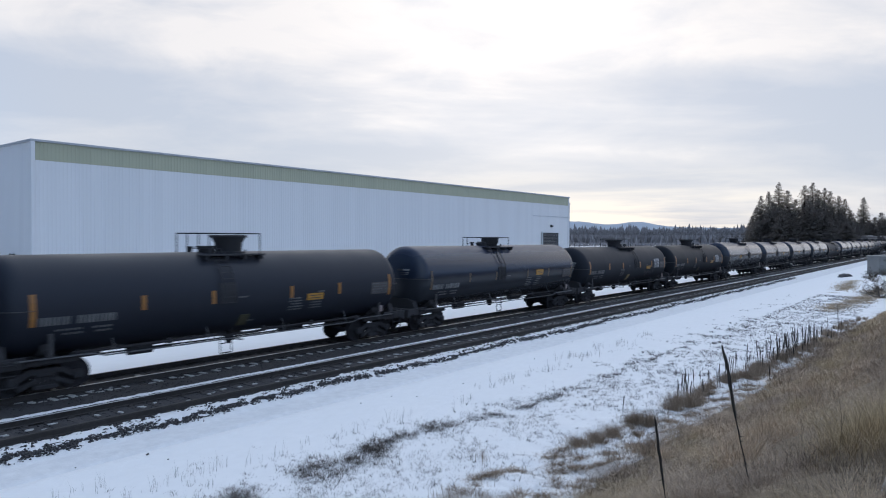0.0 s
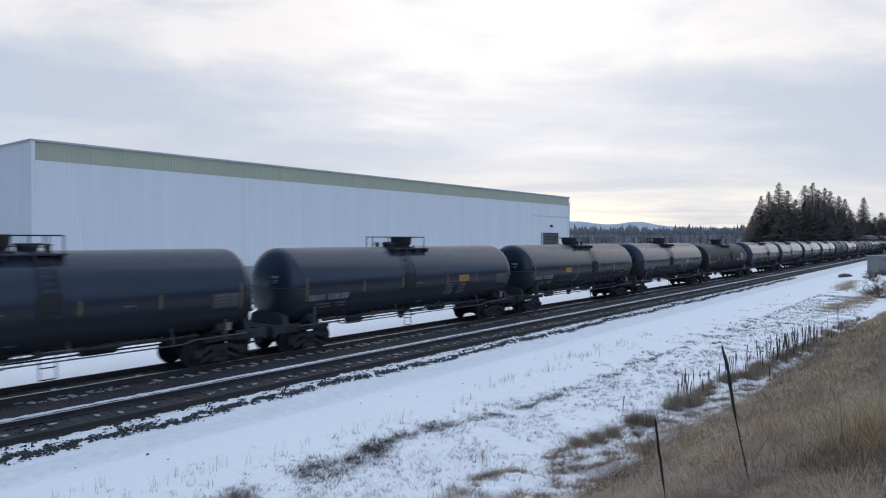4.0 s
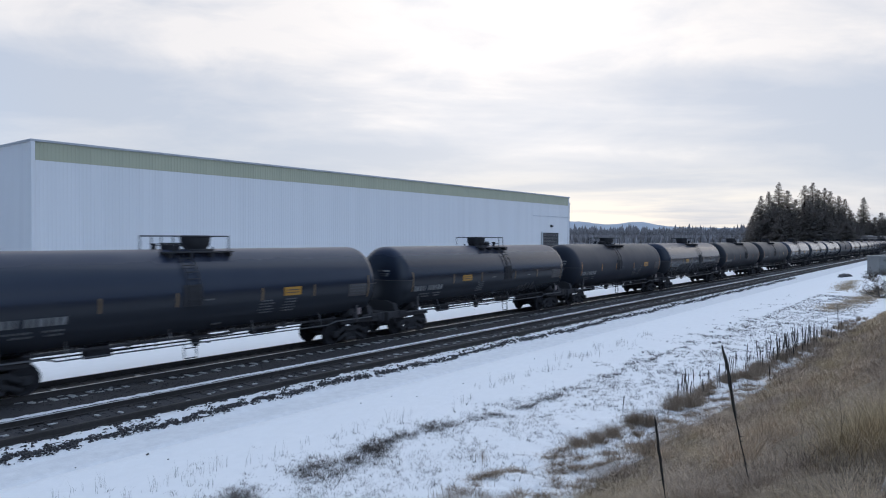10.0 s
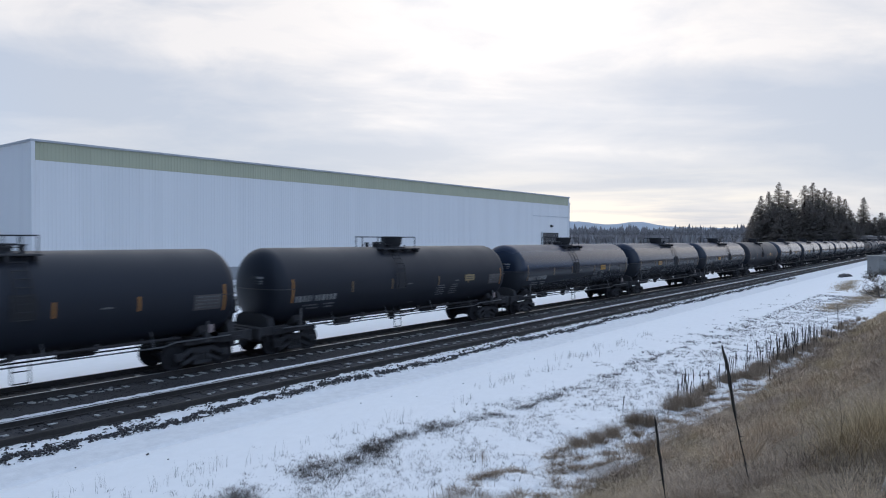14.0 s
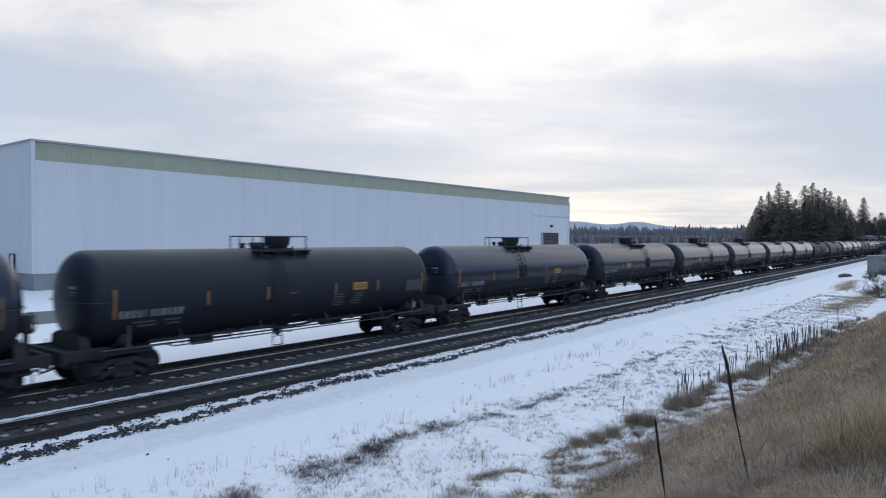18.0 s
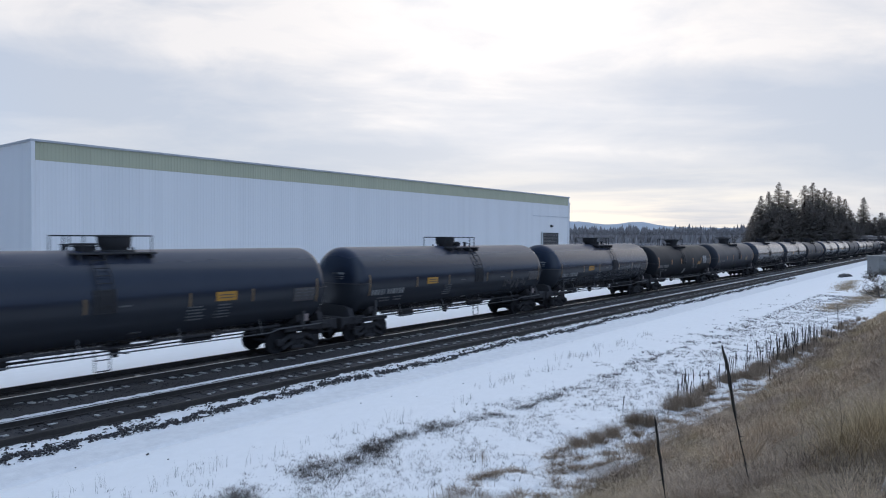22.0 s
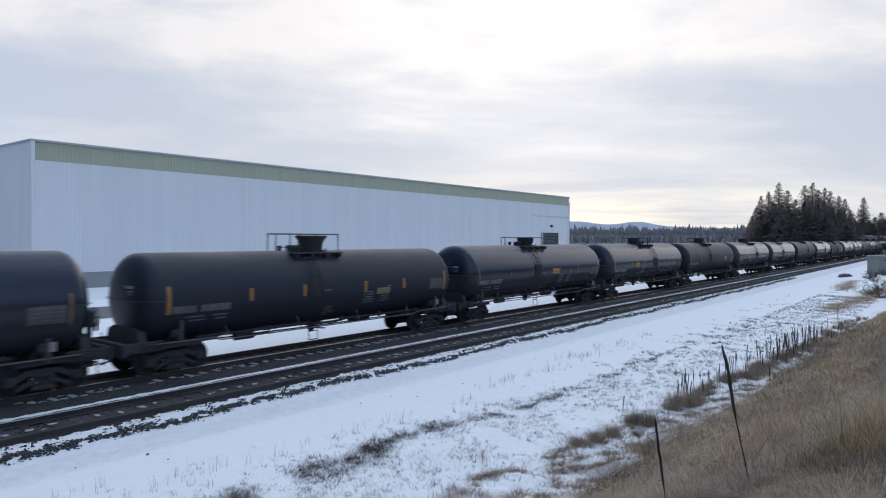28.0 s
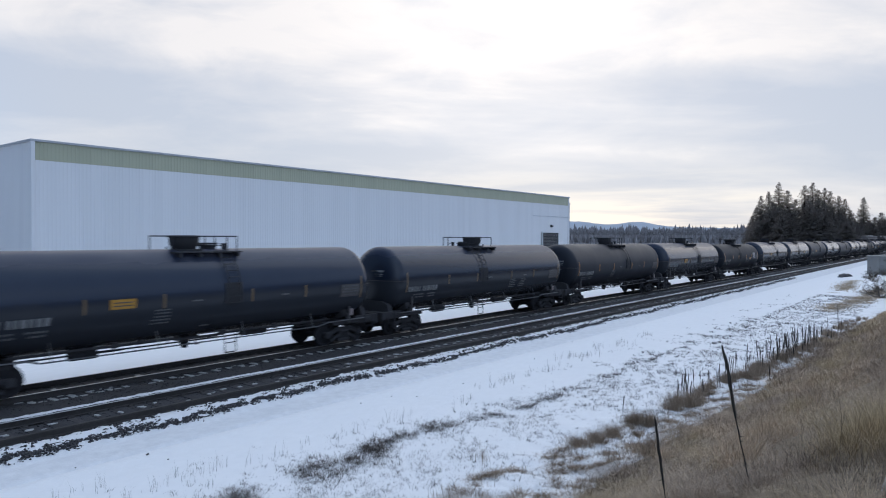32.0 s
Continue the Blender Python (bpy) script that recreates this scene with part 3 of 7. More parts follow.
def ribbed(name, width, z0, z1, mat, rib=0.30, depth=0.014):
    """A sheet of cladding with upright ribs, facing -y."""
    bm = bmesh.new()
    xs = []
    n = max(1, round(width / rib))
    for i in range(n):
        x = i * width / n
        w = width / n
        xs += [(x, 0), (x + w * 0.62, 0), (x + w * 0.72, -depth), (x + w * 0.90, -depth)]
    xs.append((width, 0))
    lo = [bm.verts.new((x, y, z0)) for x, y in xs]
    hi = [bm.verts.new((x, y, z1)) for x, y in xs]
    for i in range(len(xs) - 1):
        bm.faces.new((lo[i], lo[i + 1], hi[i + 1], hi[i]))
    bk0, bk1 = [bm.verts.new((x, 0.08, z0)) for x in (0, width)], [bm.verts.new((x, 0.08, z1)) for x in (0, width)]
    bm.faces.new((bk0[1], bk0[0], bk1[0], bk1[1]))
    bm.faces.new((bk0[0], lo[0], hi[0], bk1[0]))
    bm.faces.new((lo[-1], bk0[1], bk1[1], hi[-1]))
    bm.faces.new((*hi, bk1[1], bk1[0]))
    bm.faces.new((*lo[::-1], bk0[0], bk0[1]))
    return mesh_of(name, bm, mat)


def make_warehouse():
    root = empty("warehouse", pose(0, 0, 0), "long white metal-clad warehouse with an olive green roof band", "warehouse")
    bm = bmesh.new()
    box(bm, ((BX0 + BX1) / 2, (BY0 + BY1) / 2 + 0.1, (BZP + BZ1) / 2 - 0.1), (BX1 - BX0 - 0.4, BY1 - BY0 - 0.4, BZ1 - BZP - 0.4))
    part("wall", bm, M_WALL, root, "white inner wall")
    bm = bmesh.new()
    box(bm, ((BX0 + BX1) / 2, (BY0 + BY1) / 2, (BZ0 - 0.4 + BZP) / 2), (BX1 - BX0 - 0.1, BY1 - BY0 - 0.1, BZP - BZ0 + 0.4), 0.03)
    part("plinth", bm, M_CONCRETE, root, "grey concrete plinth")
    bm = bmesh.new()
    box(bm, ((BX0 + BX1) / 2, (BY0 + BY1) / 2, BZ1 + 0.02), (BX1 - BX0 - 0.5, BY1 - BY0 - 0.5, 0.12))
    part("roof", bm, M_ROOF, root, "flat grey roof")
    # front: panels of 1.04 m, those over the door cut short
    n = 100
    w = (BX1 - BX0) / n
    full, fascia = ribbed("cladding_panel", w, BZP, BZS, M_WALL), ribbed("fascia_panel", w, BZS + 0.004, BZ1, M_GREEN)
    over = ribbed("cladding_panel_short", w, 5.68, BZS, M_WALL)
    for i in range(n):
        x = BX0 + i * w
        me = over if 117.2 < x + w / 2 < 123.9 else full
        placed("cladding_panel", me, root, at=pose(x, BY0, 0))
        placed("fascia_panel", fascia, root, at=pose(x, BY0 - 0.02, 0))
    m = 42
    w2 = (BY1 - BY0) / m
    side = ribbed("side_panel", w2, BZP, BZ1, M_WALL)
    for i in range(m):
        placed("side_panel", side, root, at=pose(BX0, BY1 - i * w2, 0, 0, 0, -90))
        placed("side_panel", side, root, at=pose(BX1, BY0 + i * w2, 0, 0, 0, 90))
    for nm, c, s in (("corner_trim", (BX0, BY0, (BZP + BZ1) / 2), (0.34, 0.34, BZ1 - BZP)), ("corner_trim", (BX1, BY0, (BZP + BZ1) / 2), (0.34, 0.34, BZ1 - BZP)),
                     ("coping", ((BX0 + BX1) / 2, BY0, BZ1 + 0.08), (BX1 - BX0 + 0.5, 0.5, 0.2)), ("coping", (BX0, (BY0 + BY1) / 2 + 0.26, BZ1 + 0.08), (0.5, BY1 - BY0, 0.2)),
                     ("coping", (BX1, (BY0 + BY1) / 2 + 0.26, BZ1 + 0.08), (0.5, BY1 - BY0, 0.2))):
        bm = bmesh.new()
        box(bm, c, s, 0.02)
        part(nm, bm, M_COPING if nm == "coping" else M_WALL, root, "pale folded metal trim")
    # dark door opening and its roller door
    d0, d1, dt = 117.3, 123.8, 5.66
    bm = bmesh.new()
    for k in range(15):
        z = BZP + (dt - BZP) * (k + 0.5) / 15
        box(bm, ((d0 + d1) / 2, BY0 + 0.02, z), (d1 - d0, 0.06, (dt - BZP) / 15 - 0.03), 0.01)
    door = part("roller_door", bm, M_DARK, root, "dark slatted roller door")
    for c, s in ((((d0 + d1) / 2, BY0 - 0.04, dt + 0.08), (d1 - d0 + 0.4, 0.16, 0.16)), ((d0 - 0.09, BY0 - 0.04, (BZP + dt) / 2), (0.18, 0.16, dt - BZP)), ((d1 + 0.09, BY0 - 0.04, (BZP + dt) / 2), (0.18, 0.16, dt - BZP))):
        bm = bmesh.new()
        box(bm, c, s, 0.015)
        part("door_frame", bm, M_WALL, door)
    bm = bmesh.new()
    box(bm, (120.6, BY0 - 0.25, 7.0), (0.75, 0.35, 0.40), 0.06)
    box(bm, (120.6, BY0 - 0.08, 7.15), (0.25, 0.25, 0.25), 0.03)
    part("wall_lamp", bm, M_DARK, root, "dark unlit wall lamp")
    bm = bmesh.new()
    rod(bm, (113.5, BY0 - 0.09, 9.0), (BX1 + 0.2, BY0 - 0.09, 9.0), 0.045, 6)
    part("conduit", bm, M_TRIM, root, "thin horizontal conduit")
    bm = bmesh.new()
    rod(bm, (BX1 + 0.30, BY0 - 0.1, BZP), (BX1 + 0.30, BY0 - 0.1, BZS + 0.3), 0.09, 8)
    box(bm, (BX1 + 0.30, BY0 - 0.1, BZS + 0.4), (0.35, 0.3, 0.4), 0.04)
    part("downpipe", bm, M_TRIM, root)


make_warehouse()

# ---- the tank cars ----
PITCH = 17.70                  # coupler to coupler
HALF = PITCH / 2
TRUCK = 6.80                   # bogie centre from the car's middle
WHEEL_R = 0.457


def wheelset_mesh():
    bm = bmesh.new()
    lathe = [(0.0, 0.0), (0.0, 0.10), (0.03, 0.13), (0.05, 0.36), (0.02, 0.40), (0.02, WHEEL_R), (0.125, WHEEL_R - 0.004), (0.130, WHEEL_R + 0.025), (0.155, WHEEL_R + 0.02), (0.155, 0.40), (0.11, 0.36), (0.09, 0.14), (0.14, 0.12), (0.14, 0.0)]
    for s in (-1, 1):
        b2 = bmesh.new()
        lathe_x(b2, lathe, 28)
        # axis x -> y, flange to the inside
        rot = Matrix(((0, 1, 0, 0), (-s, 0, 0, s * 0.83), (0, 0, 1, 0), (0, 0, 0, 1)))
        b2.transform(rot)
        tmp = bpy.data.meshes.new("tmp")
        b2.to_mesh(tmp)
        b2.free()
        bm.from_mesh(tmp)
        bpy.data.meshes.remove(tmp)
        # four bolts on the hub, so that the turning shows
        for k in range(4):
            a = k * math.pi / 2
            rod(bm, (0.27 * math.cos(a), s * 0.80, 0.27 * math.sin(a)), (0.27 * math.cos(a), s * 0.84, 0.27 * math.sin(a)), 0.03, 6)
    rod(bm, (0, -1.05, 0), (0, 1.05, 0), 0.085, 12)
    bmesh.ops.recalc_face_normals(bm, faces=bm.faces)
    return mesh_of("wheelset", bm, M_WHEEL, True)


def side_frame_mesh():
    """Cast bogie side frame with its window and axle-box ends."""
    bm = bmesh.new()
    path = [(-0.98, 0.46), (-0.72, 0.50), (-0.42, 0.66), (0.42, 0.66), (0.72, 0.50), (0.98, 0.46)]
    for (xa, za), (xb, zb) in zip(path, path[1:]):
        d = Vector((xb - xa, 0, zb - za))
        ang = math.atan2(d.z, d.x)
        box(bm, ((xa + xb) / 2, 0, (za + zb) / 2), (d.length + 0.06, 0.15, 0.17), 0.025, Euler((0, -ang, 0)).to_matrix())
    for s in (-1, 1):
        d = Vector((0.45, 0, -0.24))
        box(bm, (s * 0.47, 0, 0.32), (0.62, 0.13, 0.13), 0.02, Euler((0, s * 0.42, 0)).to_matrix())
        box(bm, (s * 0.89, -0.02, 0.455), (0.30, 0.22, 0.27), 0.04)
        rod(bm, (s * 0.89, -0.15, 0.455), (s * 0.89, -0.10, 0.455), 0.10, 12)
        box(bm, (s * 0.26, 0, 0.42), (0.10, 0.14, 0.42), 0.02)
    box(bm, (0, 0, 0.20), (0.66, 0.16, 0.12), 0.02)
    for s in (-0.12, 0.0, 0.12):
        rod(bm, (s, 0.0, 0.24), (s, 0.0, 0.52), 0.055, 10)
    box(bm, (0, 0, 0.56), (0.42, 0.20, 0.10), 0.02)
    return mesh_of("side_frame", bm, M_IRON)


def tank_profile(r, half_cyl, head):
    pr = []
    dome = [(head * (1 - math.sin(a) ** 2.35) ** (1 / 2.35), r * math.sin(a)) for a in (math.pi / 2 * i / 14 for i in range(15))]
    pr += [(-half_cyl - d, q) for d, q in dome]
    pr += [(x, r) for x in (-half_cyl + 0.06, -half_cyl * 0.5, 0.0, half_cyl * 0.5, half_cyl - 0.06)]
    pr += [(half_cyl + d, q) for d, q in reversed(dome)]
    pr[0] = (pr[0][0], 0.0)
    pr[-1] = (pr[-1][0], 0.0)
    return pr


def decal(bm, x, z, w, h, r, zc, lift=0.012, n=4):
    """A thin curved plate on the tank's near flank; x from the car's middle, z over the rail."""
    def at(zz, l):
        s = max(-0.999, min(0.999, (zz - zc) / r))
        a = math.asin(s)
        return (-(r + l) * math.cos(a), zc + (r + l) * math.sin(a))
    cols = []
    for l in (0.0, lift):
        for xx in (x - w / 2, x + w / 2):
            cols.append([bm.verts.new((xx, *at(z - h / 2 + h * i / n, l))) for i in range(n + 1)])
    a, b, c, d = cols
    for i in range(n):
        bm.faces.new((c[i], d[i], d[i + 1], c[i + 1]))
        bm.faces.new((a[i], c[i], c[i + 1], a[i + 1]))
        bm.faces.new((d[i], b[i], b[i + 1], d[i + 1]))
    bm.faces.new((a[0], b[0], d[0], c[0]))
    bm.faces.new((a[n], c[n], d[n], b[n]))


def ladder_mesh(bm, xa, xb, line, t=0.026):
    """Two flat stiles and round-edged rungs, welded into one piece; line holds (y, z) up the flank."""
    rows = []
    for i, (y, z) in enumerate(line):
        ya, za = line[max(0, i - 1)]
        yb, zb = line[min(len(line) - 1, i + 1)]
        d = Vector((yb - ya, zb - za)).normalized()
        row = []
        for dz in (-0.012, 0.012):
            cy, cz = y + d.x * dz, z + d.y * dz
            ny, nz = -d.y * t / 2, d.x * t / 2
            row.append([[bm.verts.new((x, cy + k * ny, cz + k * nz)) for k in (-1, 1)] for x in (xa - t / 2, xa + t / 2, xb - t / 2, xb + t / 2)])
        rows += row
    for j in range(len(rows) - 1):
        lo, hi = rows[j], rows[j + 1]
        for c in (0, 2):
            for k in (0, 1):
                bm.faces.new((lo[c][k], lo[c + 1][k], hi[c + 1][k], hi[c][k]))
            if not (j % 2 == 0 and c == 2):
                bm.faces.new((lo[c][0], hi[c][0], hi[c][1], lo[c][1]))
            if not (j % 2 == 0 and c == 0):
                bm.faces.new((lo[c + 1][0], hi[c + 1][0], hi[c + 1][1], lo[c + 1][1]))
        if j % 2 == 0:
            l0, l1, r0, r1 = lo[1], hi[1], lo[2], hi[2]
            bm.faces.new((l0[0], r0[0], r1[0], l1[0]))
            bm.faces.new((l0[1], r0[1], r1[1], l1[1]))
            bm.faces.new((l0[0], r0[0], r0[1], l0[1]))
            bm.faces.new((l1[0], r1[0], r1[1], l1[1]))
    bmesh.ops.recalc_face_normals(bm, faces=bm.faces)


class Kit:
    """Meshes of one tank car type, shared by all cars of the type."""

    def __init__(self, radius, axle, rail_height, jacketed):
        self.jacketed = jacketed
        self.r, self.zc, self.hr = radius, axle, rail_height
        self.half_cyl = HALF - 1.345
        self.head = 0.68
        self.items = []            # name, mesh, label, whether it turns with a reversed car
        self.build()

    def add(self, name, bm, mat, label="", smooth=False, turns=False):
        self.items.append((name, mesh_of(name, bm, mat, smooth), label, turns))

    def build(self):
        r, zc, hc = self.r, self.zc, self.half_cyl
        top, low = zc + r, zc - r
        bm = bmesh.new()
        lathe_x(bm, tank_profile(r, hc, self.head), 56, 0, zc)
        bmesh.ops.recalc_face_normals(bm, faces=bm.faces)
        self.tank = {m.name: None for m in (M_TANK, M_TANK_DULL, M_TANK_BROWN)}
        me = bpy.data.meshes.new("tank")
        bm.to_mesh(me)
        bm.free()
        for m in (M_TANK, M_TANK_DULL, M_TANK_BROWN):
            self.tank[m.name] = finish(me.copy(), m, True)
        bpy.data.meshes.remove(me)
        # stub sills, bolsters and saddles, couplers
        for s in (-1, 1):
            bm = bmesh.new()
            box(bm, (s * (HALF - 2.05), 0, 0.84), (2.7, 0.36, 0.36), 0.02)
            box(bm, (s * (HALF - 0.86), 0, 0.90), (0.30, 2.2, 0.20), 0.03)
            self.add("stub_sill", bm, M_SOOT)
            bm = bmesh.new()
            box(bm, (s * TRUCK, 0, 0.98), (0.50, 2.7, 0.16), 0.03)
            for q in (-1, 1):
                box(bm, (s * TRUCK, q * 0.75, 1.20), (0.34, 0.9, 0.42), 0.05, Euler((q * 0.45, 0, 0)).to_matrix())
                box(bm, (s * TRUCK, q * 1.28, 1.12), (0.22, 0.10, 0.40), 0.02)
            self.add("saddle", bm, M_SOOT)
            bm = bmesh.new()
            rod(bm, (s * (HALF - 0.85), 0, 0.86), (s * (HALF - 0.25), 0, 0.86), 0.09, 10)
            box(bm, (s * (HALF - 0.13), 0, 0.86), (0.30, 0.32, 0.30), 0.06)
            box(bm, (s * (HALF - 0.03), s * 0.12, 0.86), (0.24, 0.12, 0.26), 0.04)
            self.add("coupler", bm, M_RUST, "rusty cast coupler")
            bm = bmesh.new()
            pts = [(s * (HALF - 0.75), 0.35, 0.75), (s * (HALF - 0.5), 0.38, 0.42), (s * (HALF - 0.2), 0.34, 0.36), (s * HALF, 0.25, 0.50)]
            path_rod(bm, pts, 0.035, 6)
            self.add("brake_hose", bm, M_IRON)
            # end platform beam, steps and handrail
            for q in (-1, 1):
                bm = bmesh.new()
                xx = s * (HALF - 0.95)
                rod(bm, (xx - 0.22, q * 1.48, 0.40), (xx + 0.22, q * 1.48, 0.40), 0.022, 6)
                rod(bm, (xx - 0.22, q * 1.48, 0.40), (xx - 0.22, q * 1.44, 1.25), 0.02, 6)
                rod(bm, (xx + 0.22, q * 1.48, 0.40), (xx + 0.22, q * 1.44, 1.25), 0.02, 6)
                rod(bm, (xx - 0.22, q * 1.46, 0.72), (xx + 0.22, q * 1.46, 0.72), 0.018, 6)
                rod(bm, (xx - 0.22, q * 1.46, 1.02), (xx + 0.22, q * 1.46, 1.02), 0.018, 6)
                self.add("step", bm, M_IRON)
            bm = bmesh.new()
            pts = [(s * (hc - 0.2), -r - 0.06, zc - 0.02)]
            for a in (1.45, 1.2, 0.95, 0.7, 0.45, 0.2, 0, -0.2, -0.45, -0.7, -0.95, -1.2, -1.45):
                sn = abs(math.sin(a))
                pts.append((s * (hc + 0.06 + self.head * (1 - sn ** 2.35) ** (1 / 2.35)), -(r + 0.06) * math.sin(a), zc - 0.02))
            pts.append((s * (hc - 0.2), r + 0.06, zc - 0.02))
            tube(bm, pts, 0.013)
            self.add("end_handrail", bm, M_LEVER, "thin bent end handrail")
        # side sill rail along the bottom, with hangers
        for q in (-1, 1):
            bm = bmesh.new()
            y = q * 1.30
            path_rod(bm, [(-hc - 0.2, y * 1.08, 1.08), (-hc + 1.9, y * 1.08, 1.06), (-hc + 2.3, y, 0.94), (hc - 2.3, y, 0.94), (hc - 1.9, y * 1.08, 1.06), (hc + 0.2, y * 1.08, 1.08)], 0.024, 6)
            for k in range(4):
                x = -hc + 2.6 + k * (2 * hc - 5.2) / 3
                rod(bm, (x, y, 0.94), (x, q * 1.08, low + 0.46), 0.014, 6)
            self.add("side_handrail", bm, M_SILL, "worn grey pipe handrail")
        bm = bmesh.new()
        path_rod(bm, [(-hc + 0.3, -0.55, low - 0.10), (-2.0, -0.55, low - 0.10), (-1.7, -0.35, low - 0.14), (1.7, -0.35, low - 0.14), (2.0, -0.55, low - 0.10), (hc - 0.3, -0.55, low - 0.10)], 0.028, 6)
        for k in range(8):
            x = -hc + 0.9 + k * (2 * hc - 1.8) / 7
            rod(bm, (x, -0.55, low - 0.10), (x, -0.45, low + 0.12), 0.018, 6)
        self.add("brake_pipe", bm, M_IRON)
        # pipe runs and conduit brackets along the belly
        bm = bmesh.new()
        path_rod(bm, [(-hc + 1.5, -0.95, low + 0.10), (-1.0, -0.95, low + 0.10), (-0.7, -0.80, low + 0.02), (0.7, -0.80, low + 0.02), (1.0, -0.95, low + 0.10), (hc - 1.5, -0.95, low + 0.10)], 0.05, 8)
        rnd_b = random.Random(4)
        for k in range(10):
            x = -hc + 1.8 + k * (2 * hc - 3.6) / 9 + rnd_b.uniform(-0.3, 0.3)
            box(bm, (x, -0.93, low + 0.12), (rnd_b.uniform(0.06, 0.22), 0.12, rnd_b.uniform(0.12, 0.22)), 0.02)
        self.add("belly_pipe", bm, M_SOOT, "dark pipe run with brackets")
        # brake cylinder and reservoir slung under the belly
        bm = bmesh.new()
        rod(bm, (-4.1, -0.45, low - 0.12), (-3.3, -0.45, low - 0.12), 0.17, 14)
        rod(bm, (-3.3, -0.45, low - 0.12), (-2.5, -0.45, low - 0.12), 0.04, 8)
        box(bm, (-3.7, -0.45, low + 0.08), (0.5, 0.12, 0.3), 0.02)
        self.add("brake_cylinder", bm, M_IRON)
        bm = bmesh.new()
        rod(bm, (2.6, 0.3, low - 0.12), (3.7, 0.3, low - 0.12), 0.20, 14)
        box(bm, (3.15, 0.3, low + 0.08), (0.6, 0.12, 0.3), 0.02)
        self.add("air_reservoir", bm, M_IRON)
        # bottom outlet with its skid, and the stirrup below the ladder
        bm = bmesh.new()
        rod(bm, (0, 0, low - 0.32), (0, 0, low + 0.1), 0.16, 14)
        box(bm, (0, 0, low - 0.05), (0.9, 0.5, 0.12), 0.03)
        rod(bm, (0, -0.2, low - 0.25), (0.0, -0.9, low - 0.20), 0.025, 6)
        rod(bm, (0, 0, low - 0.42), (0, 0, low - 0.30), 0.11, 12)
        self.add("bottom_outlet", bm, M_IRON)
        for q in (-1, 1):
            bm = bmesh.new()
            for x in (0.78, 1.24):
                rod(bm, (x, q * 1.34, 0.46), (x, q * 1.30, low + 0.35), 0.018, 6)
            rod(bm, (0.78, q * 1.34, 0.46), (1.24, q * 1.34, 0.46), 0.02, 6)
            rod(bm, (0.78, q * 1.33, 0.80), (1.24, q * 1.33, 0.80), 0.018, 6)
            self.add("stirrup_step", bm, M_IRON, turns=True)
            # ladder up the flank to the platform
            bm = bmesh.new()
            zs = [2.25 + i * (top - 2.32) / 8 for i in range(9)]

            def yy(z):
                d = max(-1, min(1, (z - zc) / (r + 0.10)))
                return q * max(0.72, (r + 0.10) * math.cos(math.asin(d)))
            ladder_mesh(bm, 0.78, 1.24, [(yy(z), z) for z in zs] + [(q * 0.72, top + 0.12)])
            self.add("ladder", bm, M_IRON, turns=True)
            # dark kick plate behind the ladder's middle
            bm = bmesh.new()
            decal(bm, 1.02, 2.60, 0.70, 0.72, r, zc, 0.03)
            if q > 0:
                bmesh.ops.rotate(bm, verts=bm.verts, cent=(1.02, 0, zc), matrix=Matrix.Rotation(math.pi, 3, "Z"))
            self.add("kick_plate", bm, M_IRON, "dark plate behind the ladder", turns=True)
        # top: platform, housing, valves, railing
        x0, x1, half_w = -0.90, 1.70, 0.72
        for q in (-1, 1):
            bm = bmesh.new()
            for n in range(4):
                box(bm, ((x0 + x1) / 2, q * (0.66 + 0.12 * n), top - 0.10), (x1 - x0, 0.09, 0.05), 0.008)
            for n in range(4):
                box(bm, (x0 + 0.15 + n * (x1 - x0 - 0.3) / 3, q * 0.84, top - 0.20), (0.06, 0.50, 0.14))
            self.add("platform", bm, M_IRON, turns=True)
        bm = bmesh.new()
        if self.jacketed:
            prof = [(-0.25, 0.0), (-0.25, 0.66), (-0.02, 0.64), (0.0, 0.40), (0.08, 0.44), (0.16, 0.50), (self.hr - 0.05, 0.52), (self.hr - 0.04, 0.55), (self.hr, 0.55), (self.hr + 0.03, 0.46), (self.hr + 0.03, 0)]
        else:
            prof = [(-0.25, 0.0), (-0.25, 0.60), (0.0, 0.56), (0.02, 0.48), (self.hr * 0.45, 0.50), (self.hr - 0.16, 0.62), (self.hr - 0.14, 0.68), (self.hr - 0.07, 0.68), (self.hr - 0.05, 0.6), (self.hr - 0.05, 0)]
        lathe_x(bm, prof, 24)
        bm.transform(Matrix.Translation((0, 0, top)) @ Matrix.Rotation(-math.pi / 2, 4, "Y"))
        bmesh.ops.recalc_face_normals(bm, faces=bm.faces)
        self.add("manway_housing", bm, M_IRON, "round black valve housing", True, turns=True)
        for n in range(4):
            a = n * math.pi / 2 + 0.6
            bm = bmesh.new()
            rod(bm, (0.64 * math.cos(a), 0.64 * math.sin(a), top - 0.06), (0.64 * math.cos(a), 0.64 * math.sin(a), top + 0.08), 0.035, 6)
            self.add("bolt", bm, M_IRON, turns=True)
        bm = bmesh.new()
        rod(bm, (1.0, 0.1, top - 0.1), (1.0, 0.1, top + 0.10), 0.30, 18)
        rod(bm, (1.0, 0.1, top + 0.10), (1.0, 0.1, top + 0.15), 0.34, 18)
        rod(bm, (0.62, 0.1, top + 0.19), (1.42, 0.1, top + 0.19), 0.035, 6)
        self.add("hatch", bm, M_IRON, "low bolted hatch", True, turns=True)
        bm = bmesh.new()
        rod(bm, (1.45, -0.25, top - 0.15), (1.45, -0.25, top + 0.16), 0.08, 12)
        rod(bm, (1.45, -0.25, top + 0.16), (1.45, -0.25, top + 0.20), 0.12, 12)
